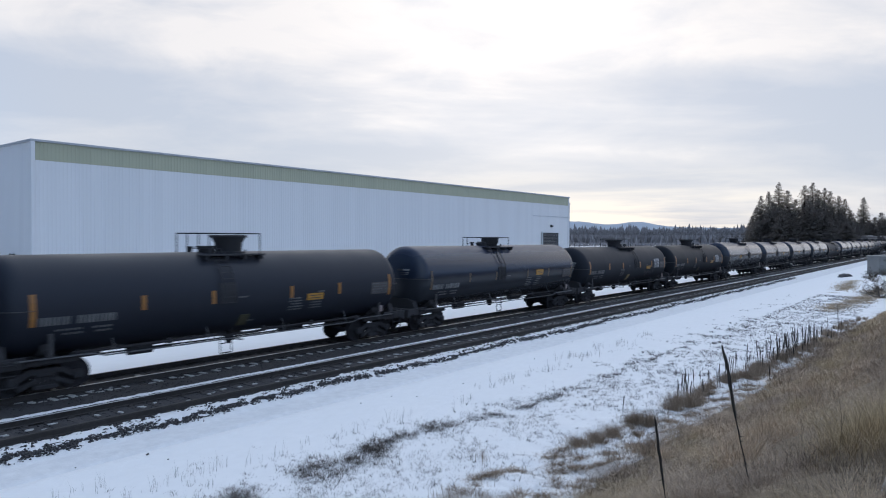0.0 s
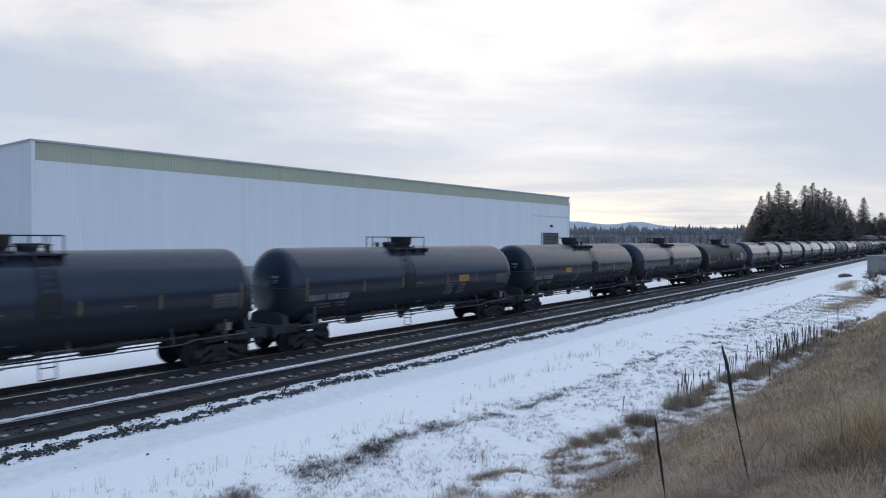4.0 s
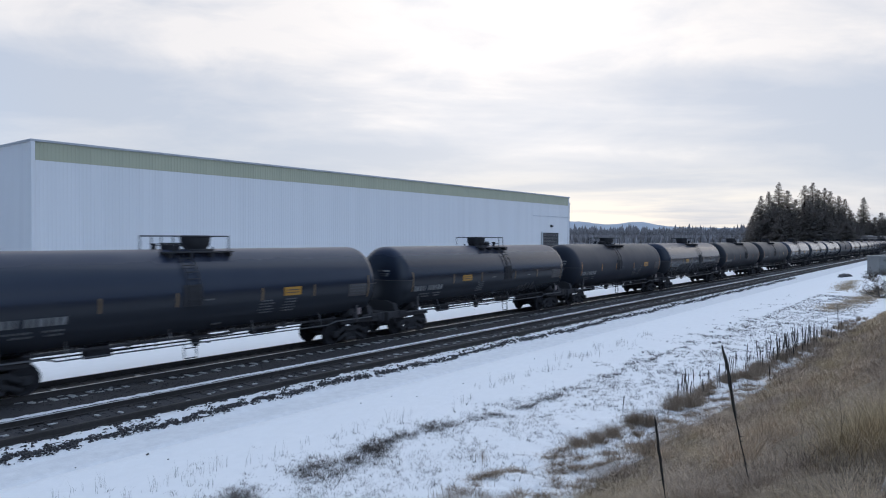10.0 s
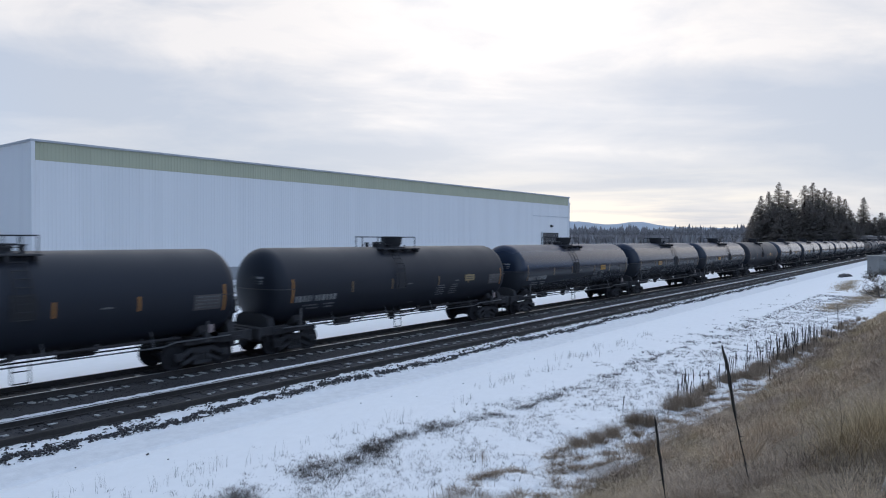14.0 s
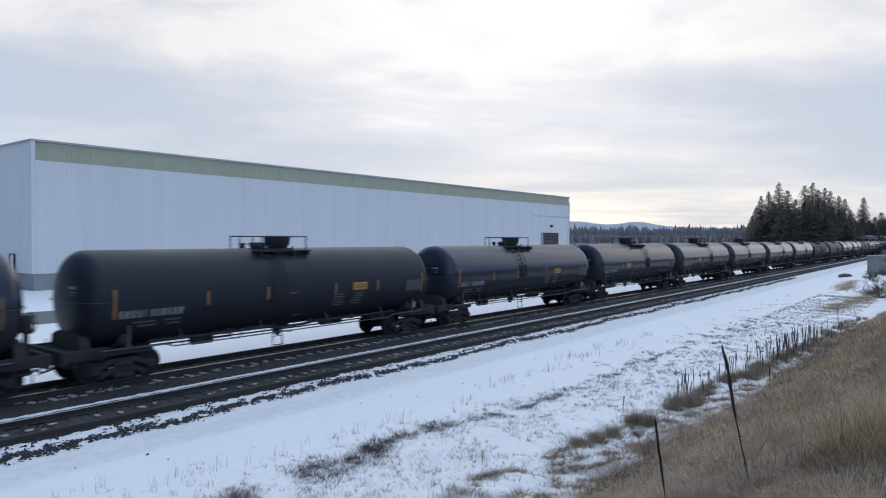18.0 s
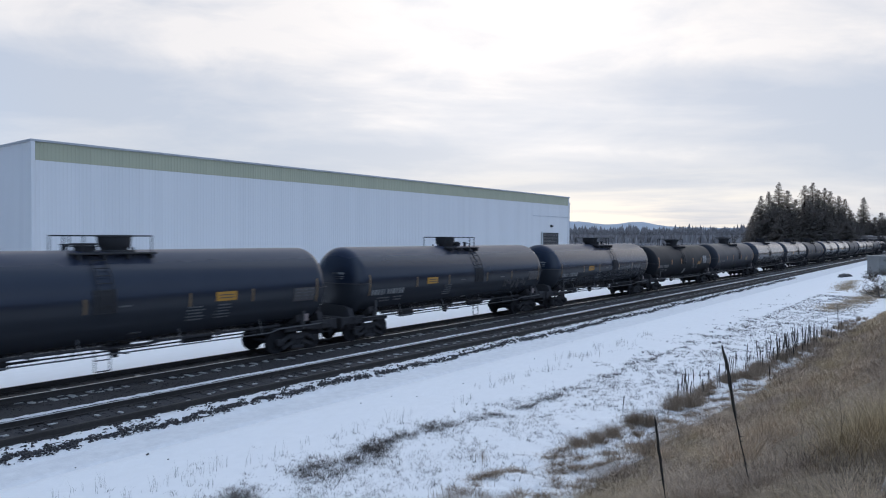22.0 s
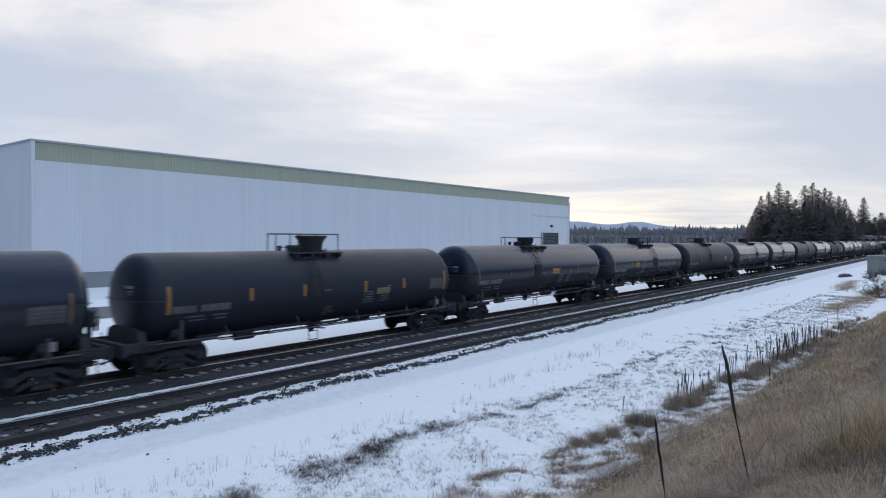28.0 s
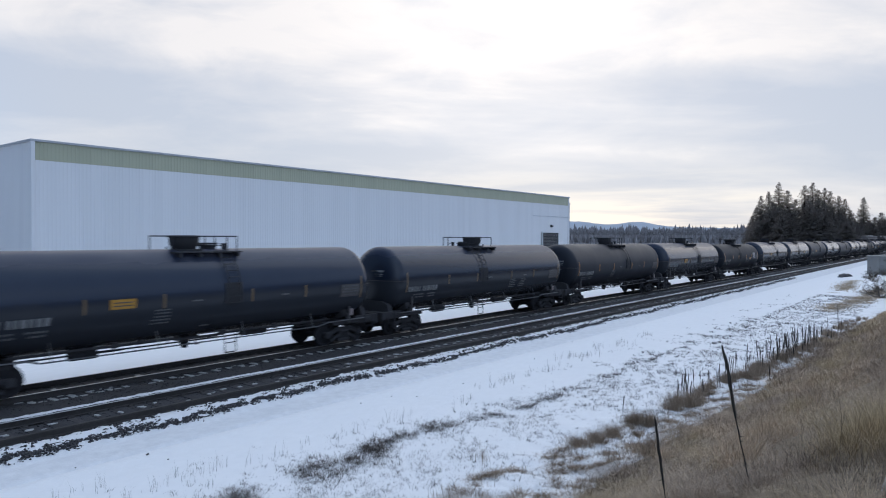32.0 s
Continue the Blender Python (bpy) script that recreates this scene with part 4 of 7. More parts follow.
        self.add("relief_valve", bm, M_IRON, turns=True)
        hr = self.hr
        for x in (x0, x1 - 0.42, x1):
            for q in (-1, 1):
                bm = bmesh.new()
                rod(bm, (x, q * half_w, top - 0.16), (x, q * half_w, top + hr), 0.022, 6)
                self.add("railing_post", bm, M_IRON, turns=True)
        bm = bmesh.new()
        tube(bm, [(x0, -half_w, top + hr), (x1, -half_w, top + hr), (x1, half_w, top + hr), (x0, half_w, top + hr), (x0, -half_w, top + hr)], 0.026)
        self.add("top_rail", bm, M_IRON, turns=True)
        # hand brake wheel on its stand over the trailing end's platform
        ax, bz, by = HALF - 0.40, 2.05, -0.52
        bm = bmesh.new()
        ring = [(ax, by + 0.30 * math.cos(k * math.pi / 10), bz + 0.30 * math.sin(k * math.pi / 10)) for k in range(20)]
        path_rod(bm, ring + ring[:1], 0.024, 6)
        for k in range(3):
            a = k * math.pi / 3
            rod(bm, (ax, by - 0.29 * math.cos(a), bz - 0.29 * math.sin(a)), (ax, by + 0.29 * math.cos(a), bz + 0.29 * math.sin(a)), 0.016, 5)
        self.add("brake_wheel", bm, M_IRON, "dark hand brake wheel")
        bm = bmesh.new()
        box(bm, (ax - 0.15, by, bz - 0.04), (0.26, 0.42, 0.52), 0.05)
        box(bm, (ax - 0.15, by, 1.48), (0.12, 0.20, 0.80), 0.02)
        rod(bm, (ax - 0.10, by, bz), (ax + 0.02, by, bz), 0.05, 8)
        self.add("brake_stand", bm, M_IRON, "dark gear box on its post")
        for s in (-1, 1):
            # end platform on its cross beam, with toe boards and drooping lever
            bm = bmesh.new()
            for n in range(4):
                box(bm, (s * (HALF - 0.48 - 0.16 * n), 0, 1.09), (0.045, 2.20, 0.030), 0.006)
            box(bm, (s * (HALF - 0.40), 0, 1.02), (0.06, 2.30, 0.13), 0.015)
            box(bm, (s * (HALF - 1.10), 0, 1.02), (0.06, 2.30, 0.13), 0.015)
            for q in (-1, 1):
                box(bm, (s * (HALF - 0.75), q * 0.9, 1.06), (0.74, 0.06, 0.10), 0.01)
            self.add("end_platform", bm, M_SOOT, "dark steel end platform")
            # deep end beam on channel sides, and the brace that carries the head
            bm = bmesh.new()
            box(bm, (s * (HALF - 0.22), 0, 0.95), (0.16, 2.50, 0.44), 0.03)
            for q in (-1, 1):
                box(bm, (s * (HALF - 0.86), q * 1.17, 0.99), (1.30, 0.10, 0.34), 0.02)
            self.add("end_sill", bm, M_SOOT, "deep sooty end beam")
            bm = bmesh.new()
            plate = [(-1.12, 1.08), (1.12, 1.08), (0.98, 1.46), (0.60, 1.60), (-0.60, 1.60), (-0.98, 1.46)]
            ends = [[bm.verts.new((s * (HALF - d), y, z)) for y, z in plate] for d in (0.74, 1.02)]
            for ring in ends:
                bm.faces.new(ring)
            for n in range(len(plate)):
                m = (n + 1) % len(plate)
                bm.faces.new((ends[0][n], ends[0][m], ends[1][m], ends[1][n]))
            bmesh.ops.recalc_face_normals(bm, faces=bm.faces)
            self.add("head_brace", bm, M_SOOT, "dark plate under the tank's head")
            bm = bmesh.new()
            tube(bm, [(s * (HALF - 0.50), -1.36, 0.62), (s * (HALF - 0.48), -1.30, 0.88), (s * (HALF - 0.40), -0.50, 0.92), (s * (HALF - 0.25), -0.15, 1.02)], 0.022)
            self.add("coupler_lever", bm, M_IRON)
            bm = bmesh.new()
            box(bm, (s * (HALF - 0.66), 0.0, 0.70), (0.36, 1.5, 0.34), 0.05)
            self.add("draft_gear", bm, M_SOOT)
            for q in (-1, 1):
                bm = bmesh.new()
                box(bm, (s * (HALF - 2.15), q * 1.34, 1.06), (2.7, 0.05, 0.07), 0.01)
                box(bm, (s * (HALF - 2.15), q * 1.28, 0.95), (1.5, 0.08, 0.14), 0.02)
                self.add("side_sill", bm, M_SOOT)
                bm = bmesh.new()
                box(bm, (s * TRUCK, q * 1.40, 1.42 if s < 0 else 1.30), (0.12, 0.05, 0.72), 0.015)
                self.add("bolster_strap", bm, M_LEVER, "worn grey steel strap")
        bm = bmesh.new()
        box(bm, (TRUCK + 0.10, -1.44, 1.40), (0.20, 0.03, 0.28), 0.01)
        self.add("side_plate", bm, M_BRASS, "pinkish white hazard plate")
        # tape marks, stencilled lettering as bars, notice panel at the trailing end
        wide = 0.085 if self.jacketed else 0.15
        self.faded = []
        self.stripes = []
        for x, z, h in ((-7.30, 2.48, 0.92), (-4.10, 2.48, 0.46), (-1.60, 2.48, 0.46), (1.80, 2.46, 0.46), (4.30, 2.46, 0.46), (7.36, 2.46, 0.92)):
            bm = bmesh.new()
            decal(bm, x, z, wide, h, r, zc)
            self.stripes.append(mesh_of("reflective_tape", bm, M_STRIPE))
            self.faded.append(self.stripes[-1].copy())
            self.faded[-1].materials.clear()
            self.faded[-1].materials.append(M_STRIPE_DIM)
        rnd = random.Random(7 if self.jacketed else 11)
        for x, w in ((-6.72, 0.86), (-5.55, 1.16)):
            bm = bmesh.new()
            decal(bm, x, 2.14, w, 0.24, r, zc, 0.010)
            self.add("number_bar", bm, M_STENCIL if self.jacketed else M_STENCIL_DIM, "worn stencilled bar")
        for row, (x, w) in enumerate(((-6.3, 0.75), (-5.35, 0.62), (-6.15, 0.60), (-5.3, 0.5))):
            bm = bmesh.new()
            decal(bm, x, 1.86 - 0.13 * (row // 2), w, 0.055, r, zc, 0.010, 1)
            self.add("limit_bar", bm, M_STENCIL_DIM)
        self.dates = {False: [], True: []}
        for reverse, xs in ((False, (-1.62,)), (True, (2.05, 3.10))):
            for x in xs:
                for row in range(5):
                    bm = bmesh.new()
                    decal(bm, x + rnd.uniform(-0.05, 0.05), 2.20 - row * 0.11, rnd.uniform(0.5, 0.75), 0.045, r, zc, 0.010, 1)
                    self.dates[reverse].append(mesh_of("test_date_bar", bm, M_STENCIL_DIM))
        for x, z, w in ((-0.4, 2.42, 0.42), (3.3, 2.40, 0.4), (0.1, 1.50, 0.35)):
            bm = bmesh.new()
            decal(bm, x, z, w, 0.05, r, zc, 0.010, 1)
            self.add("caution_bar", bm, M_STENCIL_DIM)
        bm = bmesh.new()
        decal(bm, 6.72, 2.34, 1.05, 0.52, r, zc, 0.012)
        self.notice = mesh_of("notice_panel", bm, M_PANEL)
        self.notice_bars = []
        for row in range(4):
            bm = bmesh.new()
            decal(bm, 6.72, 2.53 - row * 0.12, 0.95 - 0.1 * (row % 2), 0.045, r, zc, 0.018, 1)
            self.notice_bars.append(mesh_of("notice_bar", bm, M_STENCIL_DIM))
        for yv, zv, w, hh in ((-0.42, 0.42, 0.72, 0.09), (-0.50, 0.28, 0.50, 0.05), (-0.50, 0.19, 0.42, 0.04)):
            bm = bmesh.new()
            sides = []
            for lift in (0.004, 0.014):
                for dz in (-hh / 2, hh / 2):
                    row = []
                    for n in range(5):
                        yy_ = yv - w / 2 + w * n / 4
                        rr = math.hypot(yy_, zv + dz) / r
                        row.append(bm.verts.new((-hc - self.head * (1 - rr ** 2.35) ** (1 / 2.35) - lift, yy_, zc + zv + dz)))
                    sides.append(row)
            a_, b_, c_, d_ = sides
            for n in range(4):
                bm.faces.new((c_[n], d_[n], d_[n + 1], c_[n + 1]))
                bm.faces.new((a_[n], c_[n], c_[n + 1], a_[n + 1]))
                bm.faces.new((d_[n], b_[n], b_[n + 1], d_[n + 1]))
            bmesh.ops.recalc_face_normals(bm, faces=bm.faces)
            self.add("head_bar", bm, M_STENCIL, "small worn stencilled bar")

    def plate(self, name, x, z, w, h, mat, lift=0.014):
        bm = bmesh.new()
        decal(bm, x, z, w, h, self.r, self.zc, lift)
        return mesh_of(name, bm, mat)


WHEELSET, SIDE_FRAME = wheelset_mesh(), side_frame_mesh()


def bolster_mesh():
    bm = bmesh.new()
    box(bm, (0, 0, 0.52), (0.40, 2.0, 0.26), 0.03)
    rod(bm, (0, 0, 0.60), (0, 0, 0.90), 0.22, 14)
    for s in (-1, 1):
        box(bm, (s * 0.45, 0, 0.40), (0.10, 1.5, 0.14), 0.02)
        box(bm, (s * 0.36, 0, 0.44), (0.30, 1.3, 0.34), 0.04)
    return mesh_of("bogie_bolster", bm, M_IRON)


BOLSTER = bolster_mesh()
JACKETED, LOW, TALL = Kit(1.56, 2.585, 0.46, True), Kit(1.50, 2.43, 0.60, False), Kit(1.53, 2.50, 0.68, False)
wheelsets = {-0.89: [], 0.89: []}
CARS = {}
FIRST, LAST = -3, 54
# kinds of car along the train, told apart by finish, height and the way round they run
LOW_CARS, TALL_CARS, DULL_CARS = {1, 2, 7, 26, 38, 46}, {-1, 27, 30, 43}, {12, 14, 15, 19, 33, 36, 41, 49}
REVERSED = {-1, 0, 4, 6, 9, 10, 12, 15, 16, 19, 20, 23, 26, 28, 30, 31, 33, 35, 38, 40, 42, 47, 48, 51}
YELLOW = {-1, 0, 3, 4, 5, 6, 8, 9, 10, 11, 12, 13, 15, 16, 17, 18, 19, 20, 21, 22, 23, 24, 25, 29, 31, 32, 33, 34, 37, 39, 40, 41, 44, 47, 50}
GRAFFITI = {24: (3.6, 1.95, 4), 25: (2.8, 1.95, 5), 11: (2.6, 1.6, 3), 1: (3.1, 1.75, 3), 32: (4.7, 2.0, 2)}
PLATES = {}
HATCH_TURN = Matrix.Rotation(math.pi, 4, "Z")


def plate_mesh(kit, key, *args):
    if (kit.zc, key) not in PLATES:
        PLATES[kit.zc, key] = kit.plate(key, *args)
    return PLATES[kit.zc, key]


def make_car(k):
    kit = LOW if k in LOW_CARS else TALL if k in TALL_CARS else JACKETED
    plain = kit is not JACKETED
    label = "glossy black tank car with a fenced top platform"
    if k in YELLOW:
        label = "glossy black tank car with a yellow placard"
    if k in DULL_CARS:
        label = "dull sooty black tank car with amber tape marks"
    if k in LOW_CARS:
        label = "low matt black tank car with a white data panel"
    if k in TALL_CARS:
        label = "matt black tank car with a tall railed platform"
    root = empty("tank_car", pose(0, TRACKS[1], 0), label, "tank car", "tank cars of the train")
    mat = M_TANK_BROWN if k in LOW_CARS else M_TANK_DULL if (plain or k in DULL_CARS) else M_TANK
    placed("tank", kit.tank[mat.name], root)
    for name, me, lab, turns in kit.items:
        placed(name, me, root, lab, HATCH_TURN if turns and k in REVERSED else None)
    for me in kit.dates[k in REVERSED]:
        placed("test_date_bar", me, root)
    bright = plain or k in DULL_CARS
    for i, me in enumerate(kit.stripes):
        vivid = plain or (bright and i in (0, 5)) or (bright and (k % 2 == 0 or k == 19)) or (k == 20 and i < 3)
        placed("reflective_tape", me if vivid else kit.faded[i], root, "amber reflective tape" if vivid else "faded reflective tape")
    n = placed("notice_panel", kit.notice, root, "faded rectangular notice panel")
    for me in kit.notice_bars:
        placed("notice_bar", me, n)
    if k in LOW_CARS:
        placed("data_panel", plate_mesh(kit, "data_panel", 5.45, 2.50, 1.05, 0.72, M_WHITE, 0.016), root, "white chalky data panel")
        for row in range(8):
            placed("data_bar", plate_mesh(kit, "data_bar%d" % row, 5.45 + 0.06 * (row % 3 - 1), 2.80 - 0.086 * row, 0.62 + 0.09 * (row * 5 % 4), 0.040, M_PANEL, 0.020), root)
        placed("placard", plate_mesh(kit, "small_placard", 3.65, 2.20, 0.82, 0.24, M_YELLOW), root, "plain yellow placard")
    elif plain:
        px = {27: 4.15, 30: 2.95}.get(k, 3.0)
        placed("placard", plate_mesh(kit, "small_placard%d" % k, px, 2.21, 0.82, 0.26, M_YELLOW if k == -1 else M_YELLOW_OLD), root, "small faded yellow placard")
    elif k in YELLOW and k in REVERSED:
        placed("placard", plate_mesh(kit, "rear_placard%d" % (k if k in (12, 15, 31, 33) else 0), {12: 4.30, 15: 4.40, 33: 4.40, 31: 1.25}.get(k, 3.20), 2.50, 0.82, 0.32, M_YELLOW_OLD if k in (15, 19) else M_YELLOW), root, "faded yellow placard" if k in (15, 19) else "plain yellow placard")
    elif k in YELLOW:
        placed("placard", plate_mesh(kit, "placard", -2.95, 2.49, 0.80, 0.30, M_YELLOW), root, "plain yellow placard")
    for pl in [c for c in root.children if c.name.startswith("placard")]:
        cx = sum(v.co.x for v in pl.data.vertices) / len(pl.data.vertices)
        cz = (max(v.co.z for v in pl.data.vertices) + min(v.co.z for v in pl.data.vertices)) / 2
        for row in (-0.05, 0.05):
            placed("placard_bar", plate_mesh(kit, "placard_bar%.2f_%.2f" % (cx, row), cx, cz + row, 0.62, 0.035, M_PANEL, 0.020), pl)
    if plain:
        placed("diamond_plate", plate_mesh(kit, "diamond_plate%d" % (k if k in (1, 26) else 0), -0.2, 1.55, 0.42, 0.42, M_WHITE if k == 26 else M_YELLOW_OLD if k == 1 else M_OLIVE), root, "chalky white hazard plate" if k == 26 else "faded yellow hazard plate" if k == 1 else "dull olive hazard plate")
    if k in GRAFFITI:
        gx, gz, count = GRAFFITI[k]
        rnd = random.Random(k)
        for n in range(count):
            for m in range(4):
                bm = bmesh.new()
                decal(bm, gx + n * 0.62 + m * 0.15 + rnd.uniform(-0.06, 0.06), gz + rnd.uniform(-0.14, 0.14), rnd.uniform(0.04, 0.16), rnd.uniform(0.12, 0.45), kit.r, kit.zc, 0.008)
                part("graffiti_stroke", bm, M_LEVER, root, "pale grey graffiti stroke")
    for s in (-1, 1):
        bogie = placed("bogie", BOLSTER, root, "cast steel two-axle bogie", pose(s * TRUCK, 0, 0))
        for q in (-1, 1):
            placed("side_frame", SIDE_FRAME, bogie, "", pose(0, q * 1.0, 0, 0, 0, 0 if q < 0 else 180))
        for x in (-0.89, 0.89):
            wheelsets[x].append(placed("wheelset", WHEELSET, bogie, "steel wheels on their axle", pose(x, 0, WHEEL_R)))
    CARS[k] = root


for number in range(FIRST, LAST + 1):
    make_car(number)

# ---- trees, forest and hills ----
def make_conifer(name, x, y, height, spread, seed, label, lean=0.0):
    """A fir: tapered trunk, whorls of drooping limbs, each carrying many small needle sprays."""
    rnd = random.Random(seed)
    base = ground_z(x, y)
    root = empty(name, pose(x, y, base), label, "tree", "conifers beyond the railway")
    bm = bmesh.new()
    rod(bm, (0, 0, -0.3), (lean, 0, height * 0.97), height * 0.018, 8, 0.03)
    part("trunk", bm, M_BARK, root, "straight tapered trunk")
    verts, faces = [], []
    z = height * 0.03
    while z < height * 0.995:
        k = z / height
        reach = spread * min(1.0, 0.7 + 1.6 * k) * (1 - k) ** 0.80 * rnd.uniform(0.86, 1.12) + 0.10
        for b in range(rnd.randint(7, 9)):
            a = rnd.uniform(0, 2 * math.pi)
            ln = reach * rnd.uniform(0.55, 1.08)
            droop = rnd.uniform(-0.42, -0.05) + 0.50 * k * k
            n = max(2, int(ln / 0.42))
            for i in range(n):
                f = (i + rnd.uniform(0.4, 1.0)) / n
                px, py, pz = ln * f * math.cos(a) + lean * k, ln * f * math.sin(a), z + droop * ln * f + rnd.uniform(-0.2, 0.2)
                for s in range(3):
                    # a hanging kite-shaped spray of needles
                    a2, a3 = a + rnd.uniform(-1.3, 1.3), rnd.uniform(0, 2 * math.pi)
                    l2 = (0.30 + 0.55 * (1 - k)) * rnd.uniform(0.6, 1.3)
                    w2 = (0.16 + 0.22 * (1 - k)) * rnd.uniform(0.6, 1.3)
                    dz = rnd.uniform(-0.95, -0.25) + 0.6 * k
                    tx, ty, tz = px + math.cos(a2) * l2, py + math.sin(a2) * l2, pz + dz * l2
                    mx, my, mz = (px + tx) / 2, (py + ty) / 2, (pz + tz) / 2
                    o = len(verts)
                    verts += [(px, py, pz + 0.10), (mx - math.sin(a3) * w2, my + math.cos(a3) * w2, mz + rnd.uniform(-0.15, 0.15)), (tx, ty, tz), (mx + math.sin(a3) * w2, my - math.cos(a3) * w2, mz + rnd.uniform(-0.15, 0.15))]
                    faces.append((o, o + 1, o + 2, o + 3))
        z += height * 0.012 + 0.08
    placed("crown", raw_mesh("crown", verts, faces, M_NEEDLE), root, "dark dense needle sprays")
    return root


def at_depth(px, depth):
    """Plan position seen at the bearing of the given offset from the view's middle, at that depth."""
    lat = (px - 784) / 1170 * depth
    t = radians(TURN)
    return depth * math.cos(t) + lat * math.sin(t), depth * math.sin(t) - lat * math.cos(t)


# bearing, sight line of the top, depth and reach of the firs that stand out
CONIFERS = [(1331, 382, 262, 3.4), (1338, 366, 256, 3.6), (1346, 348, 250, 4.2), (1359, 340, 254, 4.6), (1377, 323, 256, 5.4), (1393, 337, 250, 5.0), (1407, 353, 258, 5.0), (1423, 328, 252, 5.0), (1437, 323, 258, 5.6), (1447, 336, 248, 5.0),
            (1458, 333, 254, 5.2), (1468, 338, 258, 5.2), (1483, 347, 252, 5.0), (1494, 352, 260, 4.6), (1504, 372, 254, 4.0), (1527, 349, 266, 4.0), (1548, 384, 272, 4.4), (1559, 376, 270, 4.6), (1572, 379, 268, 4.6), (1586, 370, 266, 4.6), (1512, 388, 262, 4.0), (1538, 390, 270, 4.0), (1506, 396, 256, 4.4), (1518, 399, 258, 4.6), (1530, 398, 260, 4.6), (1543, 396, 262, 4.6), (1565, 390, 258, 4.8)]
# lower firs fill the clump behind and before them
fill = random.Random(77)
for i in range(28):
    px = 1338 + 164 * (i + fill.uniform(0.0, 0.9)) / 28
    roof = max(t + 0.9 * abs(px - q) for q, t, _, _ in CONIFERS[:15] if abs(px - q) < 16)
    CONIFERS.append((px, min(392, roof + fill.uniform(4, 42)), fill.choice((232, 240, 246, 262)), fill.uniform(4.4, 5.2)))
for i, (px, top_y, dep, spr) in enumerate(CONIFERS):
    tx, ty = at_depth(px, dep)
    hgt = 5.05 + (423 - top_y) / 1170 * dep
    make_conifer("fir_tree", tx, ty, hgt, spr * 1.62, 40 + i, "tall dark green fir in a dense clump" if px < 1510 else "lone dark fir standing apart")


def make_bare_tree(x, y, height, seed):
    rnd = random.Random(seed)
    root = empty("bare_tree", pose(x, y, ground_z(x, y)), "leafless grey deciduous tree in front of firs", "tree", "bare trees")
    bm = bmesh.new()

    def limb(p, d, ln, r, depth):
        e = p + d * ln
        rod(bm, p, e, r, 5, r * 0.65)
        if depth == 0:
            return
        for _ in range(rnd.randint(2, 3)):
            nd = (d + Vector((rnd.uniform(-0.6, 0.6), rnd.uniform(-0.6, 0.6), rnd.uniform(-0.05, 0.45)))).normalized()
            limb(p + d * ln * rnd.uniform(0.55, 1.0), nd, ln * rnd.uniform(0.55, 0.8), r * 0.6, depth - 1)
    rod(bm, (0, 0, -0.3), (0, 0, height * 0.25), height * 0.014, 7, height * 0.011)
    trunk = part("trunk", bm, M_TWIG, root)
    bm = bmesh.new()
    for k in range(5):
        d = Vector((rnd.uniform(-0.5, 0.5), rnd.uniform(-0.5, 0.5), 1)).normalized()
        limb(Vector((0, 0, height * rnd.uniform(0.12, 0.25))), d, height * 0.30, height * 0.007, 4)
    part("branch_crown", bm, M_TWIG, root, "fine bare grey branches")


for i, (px, dep, hgt) in enumerate(((1318, 262, 8.5), (1331, 250, 8.0), (1300, 280, 8.0), (1508, 246, 14.0), (1352, 236, 7.5), (1384, 234, 7.5), (1340, 268, 9.5), (1275, 300, 8.0))):
    tx, ty = at_depth(px, dep)
    make_bare_tree(tx, ty, hgt, 90 + i)


def fir_tiers(verts, faces, rnd, x, y, h, r, z0=-0.45):
    """A far fir: six ragged tiers under a blunt tip."""
    for lv in range(6):
        f = lv / 6
        rr = r * (1 - f) ** 0.8
        o = len(verts)
        a0 = rnd.uniform(0, 6)
        for i in range(6):
            a = a0 + 2 * math.pi * i / 6
            j = rnd.uniform(0.55, 1.25)
            verts.append((x + rr * j * math.cos(a), y + rr * j * math.sin(a), z0 + h * (f * 0.93 + 0.02) + rnd.uniform(-0.03, 0.03) * h))
        verts.append((x + rnd.uniform(-0.25, 0.25) * rr, y, z0 + h * min(1.0, f + 0.30)))
        faces += [(o + i, o + (i + 1) % 6, o + 6) for i in range(6)]


